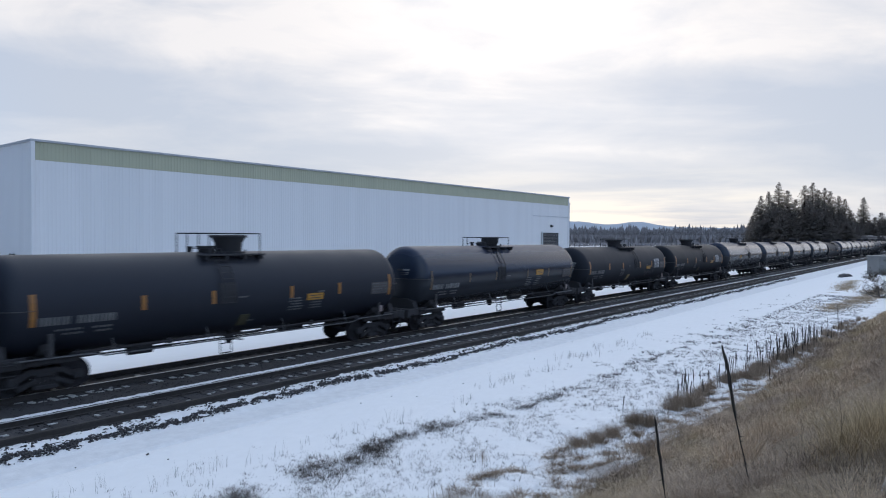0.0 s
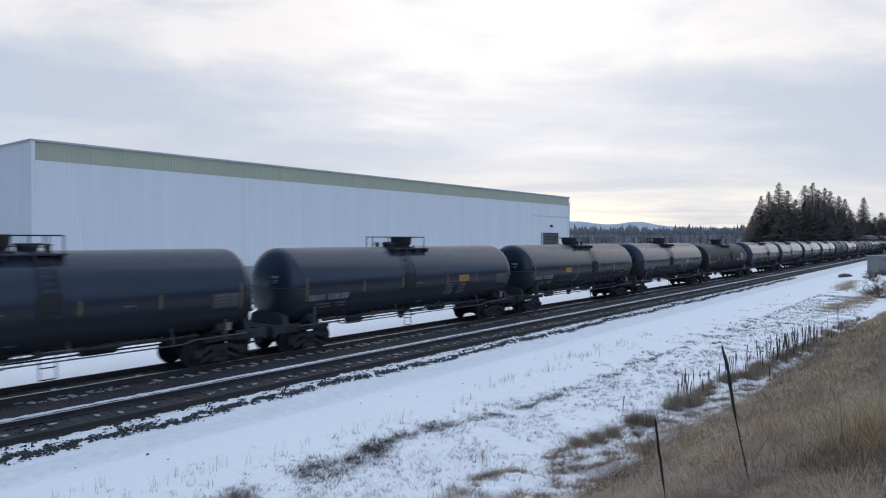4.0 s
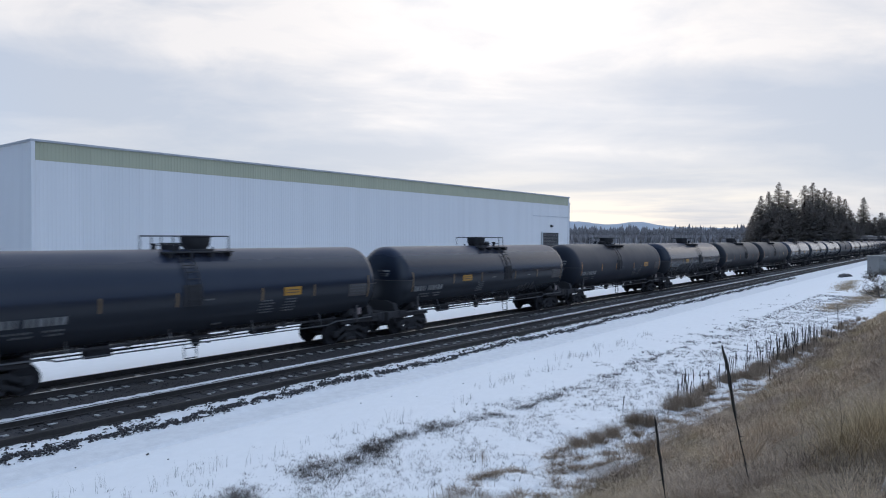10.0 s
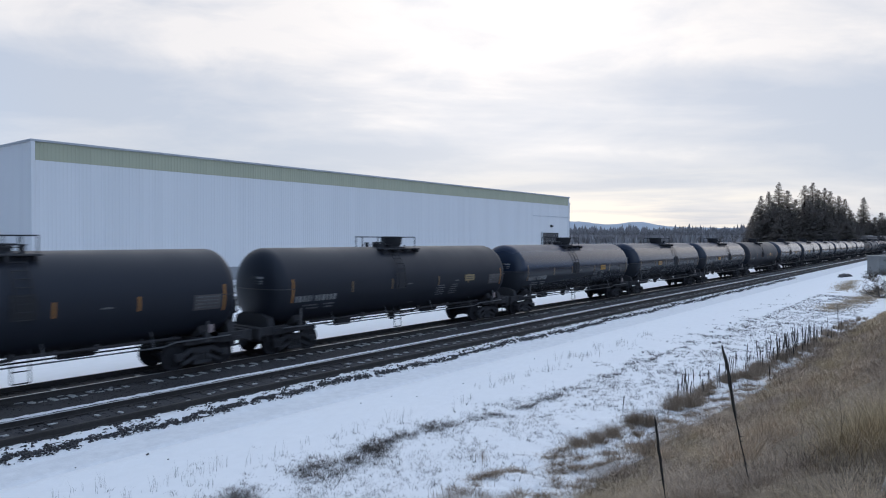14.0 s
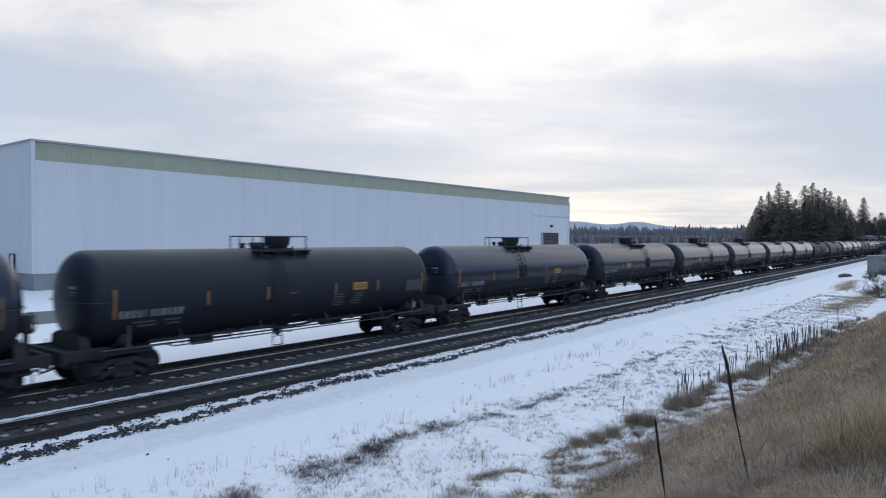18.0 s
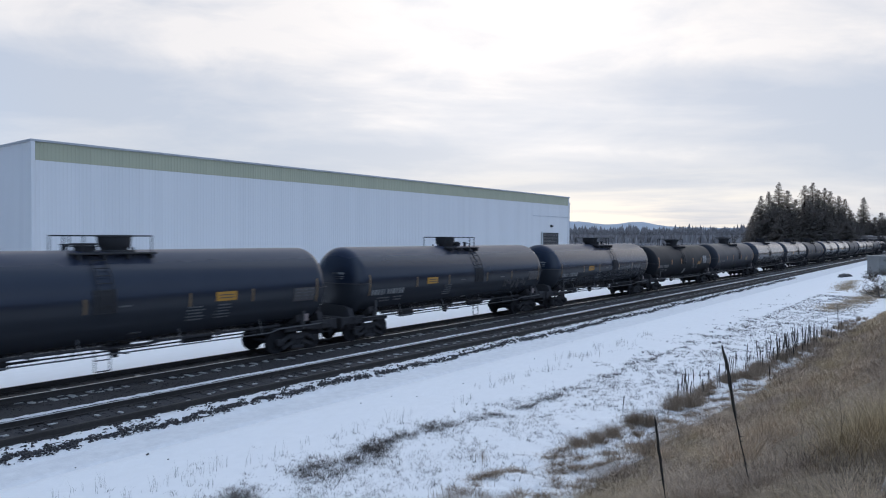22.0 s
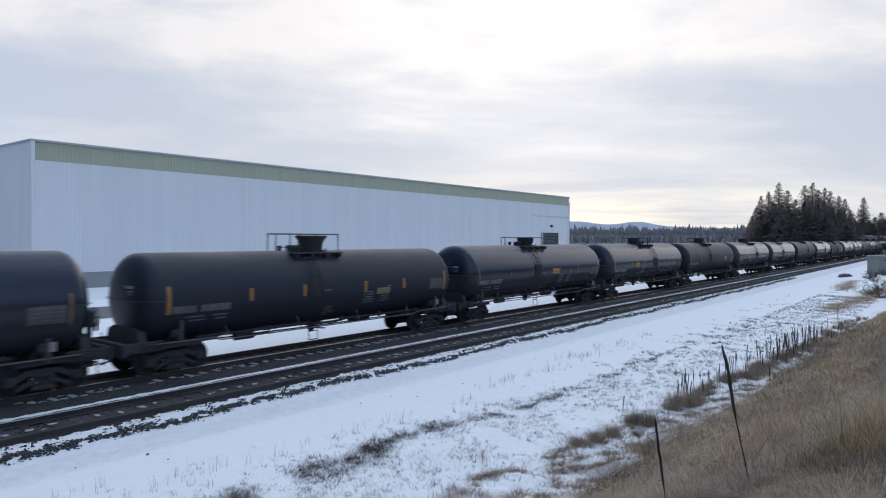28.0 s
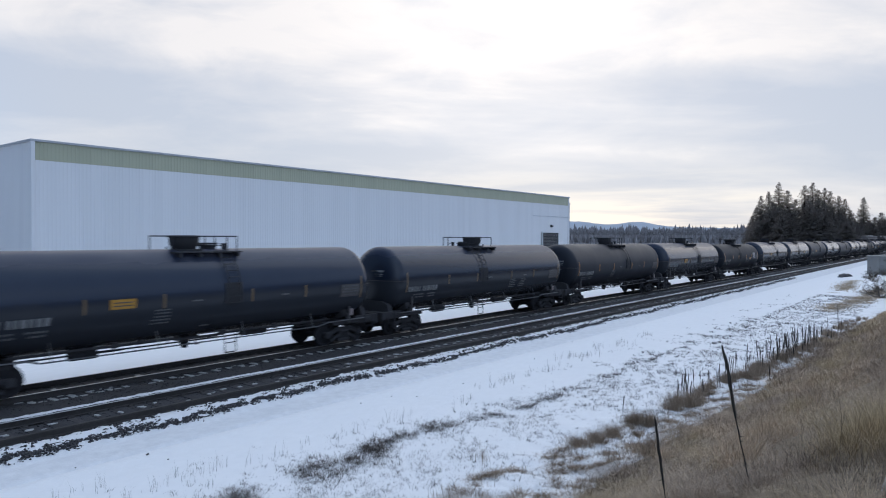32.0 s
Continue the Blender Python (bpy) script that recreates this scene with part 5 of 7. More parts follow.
def make_far_forest():
    """The wood beyond the field: firs of uneven height behind a haze of bare crowns."""
    rnd = random.Random(5)
    verts, faces = [], []
    for k in range(1500):
        px, dep = rnd.uniform(960, 1640), rnd.uniform(680, 900)
        x, y = at_depth(px, dep)
        lie = 16.5 + 3.5 * noise.noise(Vector((px * 0.022, 0, 0))) + 3.0 * noise.noise(Vector((px * 0.09, 4, 0)))
        h = (lie + rnd.uniform(-5.0, 1.5) + (rnd.uniform(1.5, 4.5) if rnd.random() < 0.12 else 0.0)) * dep / 740
        fir_tiers(verts, faces, rnd, x, y, h, h * rnd.uniform(0.17, 0.27))
    # bare broadleaf crowns of many short twigs, lower and nearer
    for k in range(800):
        px, dep = rnd.uniform(960, 1640), rnd.uniform(630, 760)
        x, y = at_depth(px, dep)
        h = rnd.uniform(8.5, 14.5) + (4.0 if 1190 < px < 1330 and k % 3 == 0 else 0.0)
        r = h * rnd.uniform(0.24, 0.36)
        for i in range(46):
            a, e, f = rnd.uniform(0, 6.28), rnd.uniform(-1.0, 1.4), rnd.uniform(0.3, 1.0)
            c = Vector((x + r * f * math.cos(a) * math.cos(e), y + r * f * math.sin(a) * math.cos(e), -0.45 + h * 0.55 + h * 0.45 * f * math.sin(e)))
            q = Vector((rnd.gauss(0, 0.5), rnd.gauss(0, 0.5), 1)) * rnd.uniform(0.9, 2.2)
            w = Vector((rnd.gauss(0, 1), rnd.gauss(0, 1), 0)).normalized() * rnd.uniform(0.25, 0.6)
            o = len(verts)
            verts += [tuple(c - w), tuple(c + w), tuple(c + q)]
            faces.append((o, o + 1, o + 2))
    tagged(new("far_forest", raw_mesh("far_forest", verts, faces, M_FOREST)), "conifer forest across the field, haze put into its pale grey", "forest", kind="stuff")


def make_unseen_mirror_wood():
    """An unseen wood added on the viewer's own side, for the tanks to mirror as a dark band."""
    rnd = random.Random(15)
    verts, faces = [], []
    for k in range(420):
        x, y = rnd.uniform(70, 420), rnd.uniform(-95, -48)
        h = rnd.uniform(8, 15)
        fir_tiers(verts, faces, rnd, x, y, h, h * rnd.uniform(0.18, 0.27), ground_z(x, y))
    tagged(new("near_side_wood", raw_mesh("near_side_wood", verts, faces, M_FOREST)), "unseen conifer wood added beyond the grassy bank for reflections", "forest", kind="stuff")


make_unseen_mirror_wood()
make_far_forest()


def make_hills():
    verts, faces = [], []
    n = 160
    for i in range(n + 1):
        px = 500 + 1400 * i / n
        x, y = at_depth(px, 3300)
        h = 60 + 27 * math.exp(-((px - 1015) / 55) ** 2) + 24 * math.exp(-((px - 1128) / 45) ** 2) + 6 * noise.noise(Vector((px * 0.02, 3, 0))) + 3 * noise.noise(Vector((px * 0.09, 1, 0)))
        verts += [(x, y, -5), (x, y, max(20, h))]
        bx, by = at_depth(px, 4300)
        verts.append((bx, by, -5))
    for i in range(n):
        a, b = 3 * i, 3 * i + 3
        faces += [(a, b, b + 1, a + 1), (a + 1, b + 1, b + 2, a + 2)]
    tagged(new("far_hills", raw_mesh("far_hills", verts, faces, M_HILL, True)), "low hills on the horizon, coloured pale blue for haze", "hills", kind="structure")


make_hills()

# ---- beyond the tracks: service road, drift, pedestals, side entrance ----
def strip_field(name, xs, ys, height, mat, label, category, kind="structure"):
    """A sheet over a grid of stations, with the height given by a function."""
    nx = len(xs)
    verts = [(x, y, height(x, y)) for y in ys for x in xs]
    faces = [(j * nx + i, j * nx + i + 1, (j + 1) * nx + i + 1, (j + 1) * nx + i) for j in range(len(ys) - 1) for i in range(nx - 1)]
    return tagged(new(name, raw_mesh(name, verts, faces, mat, True)), label, category, kind=kind)


def spread(a, b, near, far):
    """Stations from a to b, with steps that widen from near to far."""
    out, x = [], a
    while x < b:
        out.append(x)
        x += near + (far - near) * ((x - a) / (b - a)) ** 1.5
    return out + [b]


strip_field("road", [-300 + 10 * i for i in range(121)], [41.2 + 0.85 * i for i in range(9)], lambda x, y: -0.425 + 0.012 * noise.noise(Vector((x * 0.2, y * 0.6, 2))), M_ROAD, "wet dark service road behind the railway", "road")
strip_field("drift", [-60 + 1.2 * i for i in range(160)], [50.5 + 0.8 * i for i in range(20)],
            lambda x, y: -0.70 + max(0, 1 - ((y - 59.5) / 8) ** 2) * (0.50 + 0.35 * noise.noise(Vector((x * 0.12, y * 0.1, 3))) + 0.10 * noise.noise(Vector((x * 0.6, y * 0.5, 8)))), M_SNOWPATCH, "low ploughed snow bank before the warehouse", "snow bank")


def make_pedestal(x, y, h, w):
    root = empty("utility_pedestal", pose(x, y, -0.47, 0, 0, 20), "grey steel utility pedestal standing in snow", "utility box", "pedestals")
    bm = bmesh.new()
    box(bm, (0, 0, h / 2), (w, w * 0.8, h), 0.02)
    part("body", bm, M_BOX, root)
    bm = bmesh.new()
    box(bm, (0, 0, h + 0.03), (w * 1.12, w * 0.92, 0.06), 0.015)
    part("cap", bm, M_BOX, root)


make_pedestal(16.3, 36.4, 0.92, 0.30)
make_pedestal(12.9, 37.8, 0.80, 0.36)
make_pedestal(13.6, 38.6, 0.55, 0.25)


def make_entrance():
    """Side entrance of the warehouse: a pale door on a landing with steps and a rail."""
    root = empty("entrance_stair", pose(BX0 - 0.10, 71.2, -0.47), "dark steel entrance landing with steps and rail", "stairs")
    bm = bmesh.new()
    box(bm, (-0.8, 0.3, 0.86), (1.6, 2.2, 0.12), 0.02)
    part("landing", bm, M_DARK, root)
    for y in (-0.7, 1.3):
        bm = bmesh.new()
        box(bm, (-1.5, y, 0.42), (0.10, 0.10, 0.80), 0.01)
        part("leg", bm, M_DARK, root)
    for i in range(4):
        bm = bmesh.new()
        box(bm, (-0.8, 1.55 + 0.28 * i, 0.70 - 0.19 * i), (1.5, 0.27, 0.05), 0.005)
        part("tread", bm, M_DARK, root)
    for y in (-0.75, 0.3, 1.35):
        bm = bmesh.new()
        rod(bm, (-1.55, y, 0.86), (-1.55, y, 1.9), 0.03, 8)
        part("post", bm, M_DARK, root)
    bm = bmesh.new()
    tube(bm, [(-1.55, -0.75, 1.9), (-1.55, 1.35, 1.9), (-1.55, 2.7, 1.0)], 0.03)
    part("rail", bm, M_DARK, root)
    door = empty("side_door", pose(BX0 - 0.06, 71.1, 0.46), "pale side door with dark edge strips standing for shade", "door")
    bm = bmesh.new()
    box(bm, (-0.06, 0, 1.15), (0.08, 1.0, 2.3), 0.01)
    part("leaf", bm, M_WALL, door)
    # dark strips round the leaf stand for the shade at its edges
    for c, s in (((-0.08, -0.54, 1.2), (0.14, 0.07, 2.45)), ((-0.08, 0.54, 1.2), (0.14, 0.07, 2.45)), ((-0.08, 0, 2.36), (0.14, 1.15, 0.08))):
        bm = bmesh.new()
        box(bm, c, s, 0.01)
        part("frame", bm, M_DARK, door)


make_entrance()


def make_log_pile(x, y, n, seed, turn):
    rnd = random.Random(seed)
    root = empty("log_pile", pose(x, y, -0.47, 0, 0, turn), "pile of dark logs dusted with snow", "log pile", "log piles")
    for row in range(n):
        for k in range(8 - row):
            bm = bmesh.new()
            r = rnd.uniform(0.42, 0.55)
            rod(bm, (-3.5 + rnd.uniform(-0.4, 0.4), (k - (7 - row) / 2) * 1.05, 0.5 + row * 0.88), (3.5 + rnd.uniform(-0.4, 0.4), (k - (7 - row) / 2) * 1.05, 0.5 + row * 0.88), r, 10, r * 0.9)
            part("log", bm, M_LOG, root)
    bm = bmesh.new()
    for k in range(60):
        a = rnd.uniform(-3.3, 3.3)
        b = rnd.uniform(-3.6, 3.6)
        zt = 0.95 + max(0, (n - 1 - abs(b) * 1.9)) * 0.88
        m = Matrix.Translation((a, b, zt)) @ Matrix.Diagonal((rnd.uniform(0.5, 1.1), rnd.uniform(0.3, 0.5), 0.14, 1))
        bmesh.ops.create_icosphere(bm, subdivisions=1, radius=1, matrix=m)
    tagged(part("snow_cap", bm, M_SNOWPATCH, root, "thin patchy snow cap"), kind="stuff")


for i, (px, dep) in enumerate(((1538, 226), (1562, 236), (1590, 228), (1552, 250))):
    lx, ly = at_depth(px, dep)
    make_log_pile(lx, ly, 7, 20 + i, 15 * i - 20)


def make_scrub():
    """Bare brown scrub along the far side of the field."""
    rnd = random.Random(3)
    verts, faces = [], []
    for k in range(9000):
        far = k % 3 > 0
        px, dep = rnd.uniform(900, 1640), rnd.uniform(600, 720) if far else rnd.uniform(400, 600)
        x, y = at_depth(px, dep)
        h = rnd.uniform(5.5, 8.5) if far else rnd.uniform(0.2, 1.3)
        for s in range(3):
            a = rnd.uniform(0, 6.28)
            o = len(verts)
            w = rnd.uniform(2.0, 4.5) if far else rnd.uniform(0.3, 0.9)
            verts += [(x - w * math.cos(a), y - w * math.sin(a), -0.7), (x + w * math.cos(a), y + w * math.sin(a), -0.7), (x + rnd.uniform(-0.9, 0.9), y + rnd.uniform(-0.9, 0.9), h)]
            faces.append((o, o + 1, o + 2))
    tagged(new("far_scrub", raw_mesh("far_scrub", verts, faces, M_SCRUB)), "bare brown scrub along the far field edge", "scrub", kind="stuff")


make_scrub()


def make_fence():
    root = empty("field_fence", pose(0, 0, 0), "long thin wire fence across the snowy field", "fence")
    posts = [at_depth(990 + 9 * i, 300 + 1.0 * i) for i in range(40)]
    post = bmesh.new()
    box(post, (0, 0, 0.9), (0.16, 0.16, 3.2), 0.02)
    pm = mesh_of("post", post, M_STALK)
    for x, y in posts:
        placed("post", pm, root, at=pose(x, y, -0.6))
    for z in (0.4, 1.1, 1.8):
        bm = bmesh.new()
        tube(bm, [(x, y, z) for x, y in posts], 0.03, 4)
        part("wire", bm, M_STALK, root)


make_fence()


# ---- the signal cabinet and shrubs by the bank ----
def make_cabinet():
    root = empty("signal_cabinet", pose(112.75, 8.55, -0.58, 0, 0, -46), "weathered grey trackside signal cabinet with a flat roof", "signal cabinet")
    bm = bmesh.new()
    box(bm, (0, 0, 0.15), (3.9, 2.7, 0.30), 0.03)
    part("base", bm, M_CONCRETE, root)
    bm = bmesh.new()
    box(bm, (0, 0, 1.50), (3.6, 2.4, 2.40), 0.04)
    part("body", bm, M_BOX, root)
    bm = bmesh.new()
    box(bm, (0, 0, 2.78), (3.85, 2.65, 0.16), 0.04)
    part("roof", bm, M_BOX, root)
    for x in (-0.9, 0.9):
        bm = bmesh.new()
        box(bm, (x, -1.22, 1.45), (1.5, 0.05, 2.1), 0.02)
        d = part("door", bm, M_BOX, root)
        bm = bmesh.new()
        box(bm, (x + 0.55, -1.27, 1.4), (0.06, 0.06, 0.35), 0.01)
        part("handle", bm, M_DARK, d)
        for k in range(4):
            bm = bmesh.new()
            box(bm, (x, -1.26, 2.1 + 0.08 * k), (0.7, 0.03, 0.04), 0.005)
            part("vent_slat", bm, M_DARK, d)


make_cabinet()


def make_shrub(x, y, z, size, seed, label, mat):
    """A low shrub: spreading stems that carry many small leaf sprays."""
    rnd = random.Random(seed)
    root = empty("shrub", pose(x, y, z), label, "shrub", "shrubs on the bank")
    bm = bmesh.new()
    verts, faces = [], []
    for k in range(26):
        a, e = rnd.uniform(0, 6.28), rnd.uniform(0.05, 0.95)
        d = Vector((math.cos(a) * math.cos(e), math.sin(a) * math.cos(e), math.sin(e)))
        ln = size * rnd.uniform(0.5, 1.55)
        rod(bm, (0, 0, -0.05), d * ln, 0.02 * size, 5, 0.006 * size)
        for i in range(8):
            f = rnd.uniform(0.35, 1.05)
            p = d * ln * f + Vector((rnd.gauss(0, 0.1), rnd.gauss(0, 0.1), rnd.gauss(0, 0.08))) * size
            for s in range(2):
                q = Vector((rnd.gauss(0, 1), rnd.gauss(0, 1), rnd.gauss(0.2, 0.8))).normalized() * rnd.uniform(0.05, 0.16) * size
                w = q.cross(Vector((rnd.gauss(0, 1), rnd.gauss(0, 1), rnd.gauss(0, 1)))).normalized() * 0.03 * size
                o = len(verts)
                verts += [tuple(p - w), tuple(p + w), tuple(p + q)]
                faces.append((o, o + 1, o + 2))
    part("branching_stem", bm, M_STALK, root)
    placed("foliage", raw_mesh("foliage", verts, faces, mat), root, "fine dull foliage")


for i, (sx, sy, ss, mt) in enumerate(((70, 6.3, 1.05, M_BUSH), (76, 6.2, 1.15, M_BUSH), (99, 9.2, 0.85, M_BUSH), (105, 9.2, 1.1, M_BUSH), (92, 8.0, 0.8, M_BUSH), (110, 8.1, 1.2, M_BUSH), (84, 5.9, 1.2, M_BUSH), (67, 5.3, 1.1, M_GRASS_DARK))):
    make_shrub(sx, sy, ground_z(sx, sy), ss, 60 + i, "straggly dull green shrub at the bank's foot", mt)


def make_rock(x, y, s, seed):
    rnd = random.Random(seed)
    bm = bmesh.new()
    bmesh.ops.create_icosphere(bm, subdivisions=2, radius=s)
    for v in bm.verts:
        v.co *= 1 + 0.35 * noise.noise(v.co * (1.4 / s) + Vector((seed, 0, 0)))
        v.co.z *= 0.55
    ob = part("boulder", bm, M_STONE)
    ob.matrix_basis = pose(x, y, -0.42 + s * 0.18, 0, 0, seed * 40)
    tagged(ob, "dark low boulder lying in the snow", "boulder", "boulders")


for i, (rx, ry, rs) in enumerate(((101.5, 12.2, 0.62), (103.5, 12.0, 0.55), (99.8, 12.4, 0.35))):
    make_rock(rx, ry, rs, i + 1)


# ---- dead stalks ----
def stalk_mesh(height, seed, thick=1.0):
    """A dead mullein stalk: thin rough stem, thickened seed spike above."""
    rnd = random.Random(seed)
    bm = bmesh.new()
    n = 22
    px = py = 0.0
    rings = []
    for i in range(n + 1):
        f = i / n
        spike = 1 if f > 0.52 else 0
        r = height * (0.0046 if not spike else 0.0105 + 0.002 * math.sin((f - 0.52) * 6)) * rnd.uniform(0.8, 1.2) * thick
        if i == n:
            r *= 0.35
        px += rnd.uniform(-0.004, 0.004) * height
        py += rnd.uniform(-0.004, 0.004) * height
        rings.append([bm.verts.new((px + r * math.cos(k * 1.0472) * rnd.uniform(0.8, 1.2), py + r * math.sin(k * 1.0472) * rnd.uniform(0.8, 1.2), f * height - 0.03)) for k in range(6)])
    for a, b in zip(rings, rings[1:]):
        for k in range(6):
            bm.faces.new((a[k], a[(k + 1) % 6], b[(k + 1) % 6], b[k]))
    bm.faces.new(rings[-1])
    for k in range(int(18 * height)):
        z = rnd.uniform(0.15, 0.95) * height
        a = rnd.uniform(0, 6.28)
        d = Vector((math.cos(a), math.sin(a), rnd.uniform(-0.6, 0.6))) * rnd.uniform(0.02, 0.045)
        rod(bm, (0, 0, z), Vector((0, 0, z)) + d, 0.006, 4, 0.002)
    return mesh_of("dead_stalk", bm, M_STALK)


def put_stalk(me, x, y, rx, ry, rz, s=1.0):
    ob = new("dead_stalk", me)
    ob.matrix_basis = pose(x, y, ground_z(x, y), rx, ry, rz) @ Matrix.Diagonal((1, 1, s, 1))
    tagged(ob, "dead brown mullein stalk standing in dry grass", "dead stalk", "dead stalks")


STALKS = [stalk_mesh(1.0, 200 + i) for i in range(5)]


def make_stalks():
    # two tall ones on the bank, leaning
    put_stalk(stalk_mesh(1.68, 301, 0.90), 7.88, 1.815, -9, -7, 0)
    put_stalk(stalk_mesh(1.44, 302, 0.62), 6.26, 2.10, -7, -5, 0)
    rnd = random.Random(8)
    for i in range(132):
        share = i / 132
        if share < 0.27:
            x, tall, jit = rnd.uniform(20.0, 27.5), rnd.uniform(0.40, 0.85), 0.22
        elif share < 0.90:
            x, tall, jit = rnd.triangular(26.5, 38.0, 31.0), rnd.uniform(0.45, 1.10), 0.15
        else:
            x, tall, jit = rnd.uniform(37.0, 42.0), rnd.uniform(0.25, 0.55), 0.2
        y = 6.68 - 0.097 * (x - 21.9) + rnd.gauss(0, jit)
        put_stalk(STALKS[i % 5], x, y, rnd.uniform(-5, 5), rnd.uniform(-5, 5), rnd.uniform(0, 360), tall)
    for x, y, s in ((39.6, 4.95, 1.62), (37.0, 5.05, 1.22), (27.6, 5.0, 1.1), (23.0, 4.75, 0.85), (10.0, -0.3, 1.0), (17.6, 7.4, 0.6)):
        put_stalk(STALKS[int(x) % 5], x, y, rnd.uniform(-6, 6), rnd.uniform(-6, 6), rnd.uniform(0, 360), s)


make_stalks()


# ---- grass: one field of blades ----
def blades(name, px, py, count, height, lean, width, mat, label, category, seed, spread_r=0.10, flat=0.0, comb=0.0):
    """Tufts of curved blades at the given places; arrays give each tuft's size."""
    rng = np.random.default_rng(seed)
    n = len(px)
    reps = np.repeat(np.arange(n), count)
    m = len(reps)
    a0 = rng.uniform(0, 2 * np.pi, m)
    rad = np.abs(rng.normal(0, 1, m)) * spread_r[reps] if isinstance(spread_r, np.ndarray) else np.abs(rng.normal(0, 1, m)) * spread_r
    bx, by = px[reps] + rad * np.cos(a0), py[reps] + rad * np.sin(a0)
    cz = np.array([ground_z(float(x), float(y)) for x, y in zip(px, py)])
    slope = np.array([(ground_z(float(x), float(y) + 0.1) - ground_z(float(x), float(y) - 0.1)) / 0.2 for x, y in zip(px, py)])
    bz = cz[reps] + slope[reps] * (by - py[reps]) - 0.02
    h = height[reps] * rng.uniform(0.45, 1.15, m)
    le = lean[reps] * rng.uniform(0.4, 1.3, m)
    tw = a0 + rng.normal(0, 1.1, m)
    if comb:
        lay = np.array([4.5 * noise.noise(Vector((x * 0.55, y * 0.55, 61))) + 2.0 * noise.noise(Vector((x * 1.6, y * 1.6, 62))) for x, y in zip(px, py)])
        tw = np.where(rng.uniform(0, 1, m) < comb, lay[reps] + rng.normal(0, 0.75, m), tw)
    dx, dy = np.cos(tw), np.sin(tw)
    # the dead grass is combed downhill
    dy = dy + flat
    sa = rng.uniform(0, 2 * np.pi, m)
    w = width[reps] * rng.uniform(0.7, 1.3, m)
    sx, sy = np.cos(sa) * w, np.sin(sa) * w
    v = np.zeros((m, 5, 3), np.float32)
    for i, (f, ww) in enumerate(((0.0, 1.0), (0.55, 0.75))):
        cx, cy, cz2 = bx + dx * h * le * f ** 2, by + dy * h * le * f ** 2, bz + h * f * (1 - 0.25 * np.minimum(le, 1.4) * f)
        v[:, 2 * i] = np.stack([cx - sx * ww, cy - sy * ww, cz2], 1)
        v[:, 2 * i + 1] = np.stack([cx + sx * ww, cy + sy * ww, cz2], 1)
    v[:, 4] = np.stack([bx + dx * h * le, by + dy * h * le, bz + h * np.maximum(0.15, 1 - 0.45 * le)], 1)
    base = (np.arange(m) * 5)[:, None]
    tri = np.concatenate([base + np.array([0, 1, 3]), base + np.array([0, 3, 2]), base + np.array([2, 3, 4])], 1).reshape(-1)
    me = bpy.data.meshes.new(name)
    me.vertices.add(m * 5)
    me.vertices.foreach_set("co", v.reshape(-1))
    me.loops.add(len(tri))
    me.loops.foreach_set("vertex_index", tri.astype(np.int32))
    me.polygons.add(m * 3)
    me.polygons.foreach_set("loop_start", np.arange(m * 3, dtype=np.int32) * 3)
    me.update(calc_edges=True)
    me.materials.append(mat)
    tagged(new(name, me), label, category, kind="stuff")


def weed_line(x):
    """Where the furrow with the dark weeds runs along the strip."""
    return np.interp(x, (6, 13.5, 16.5, 40), (10.78, 10.85, 10.02, 9.75))


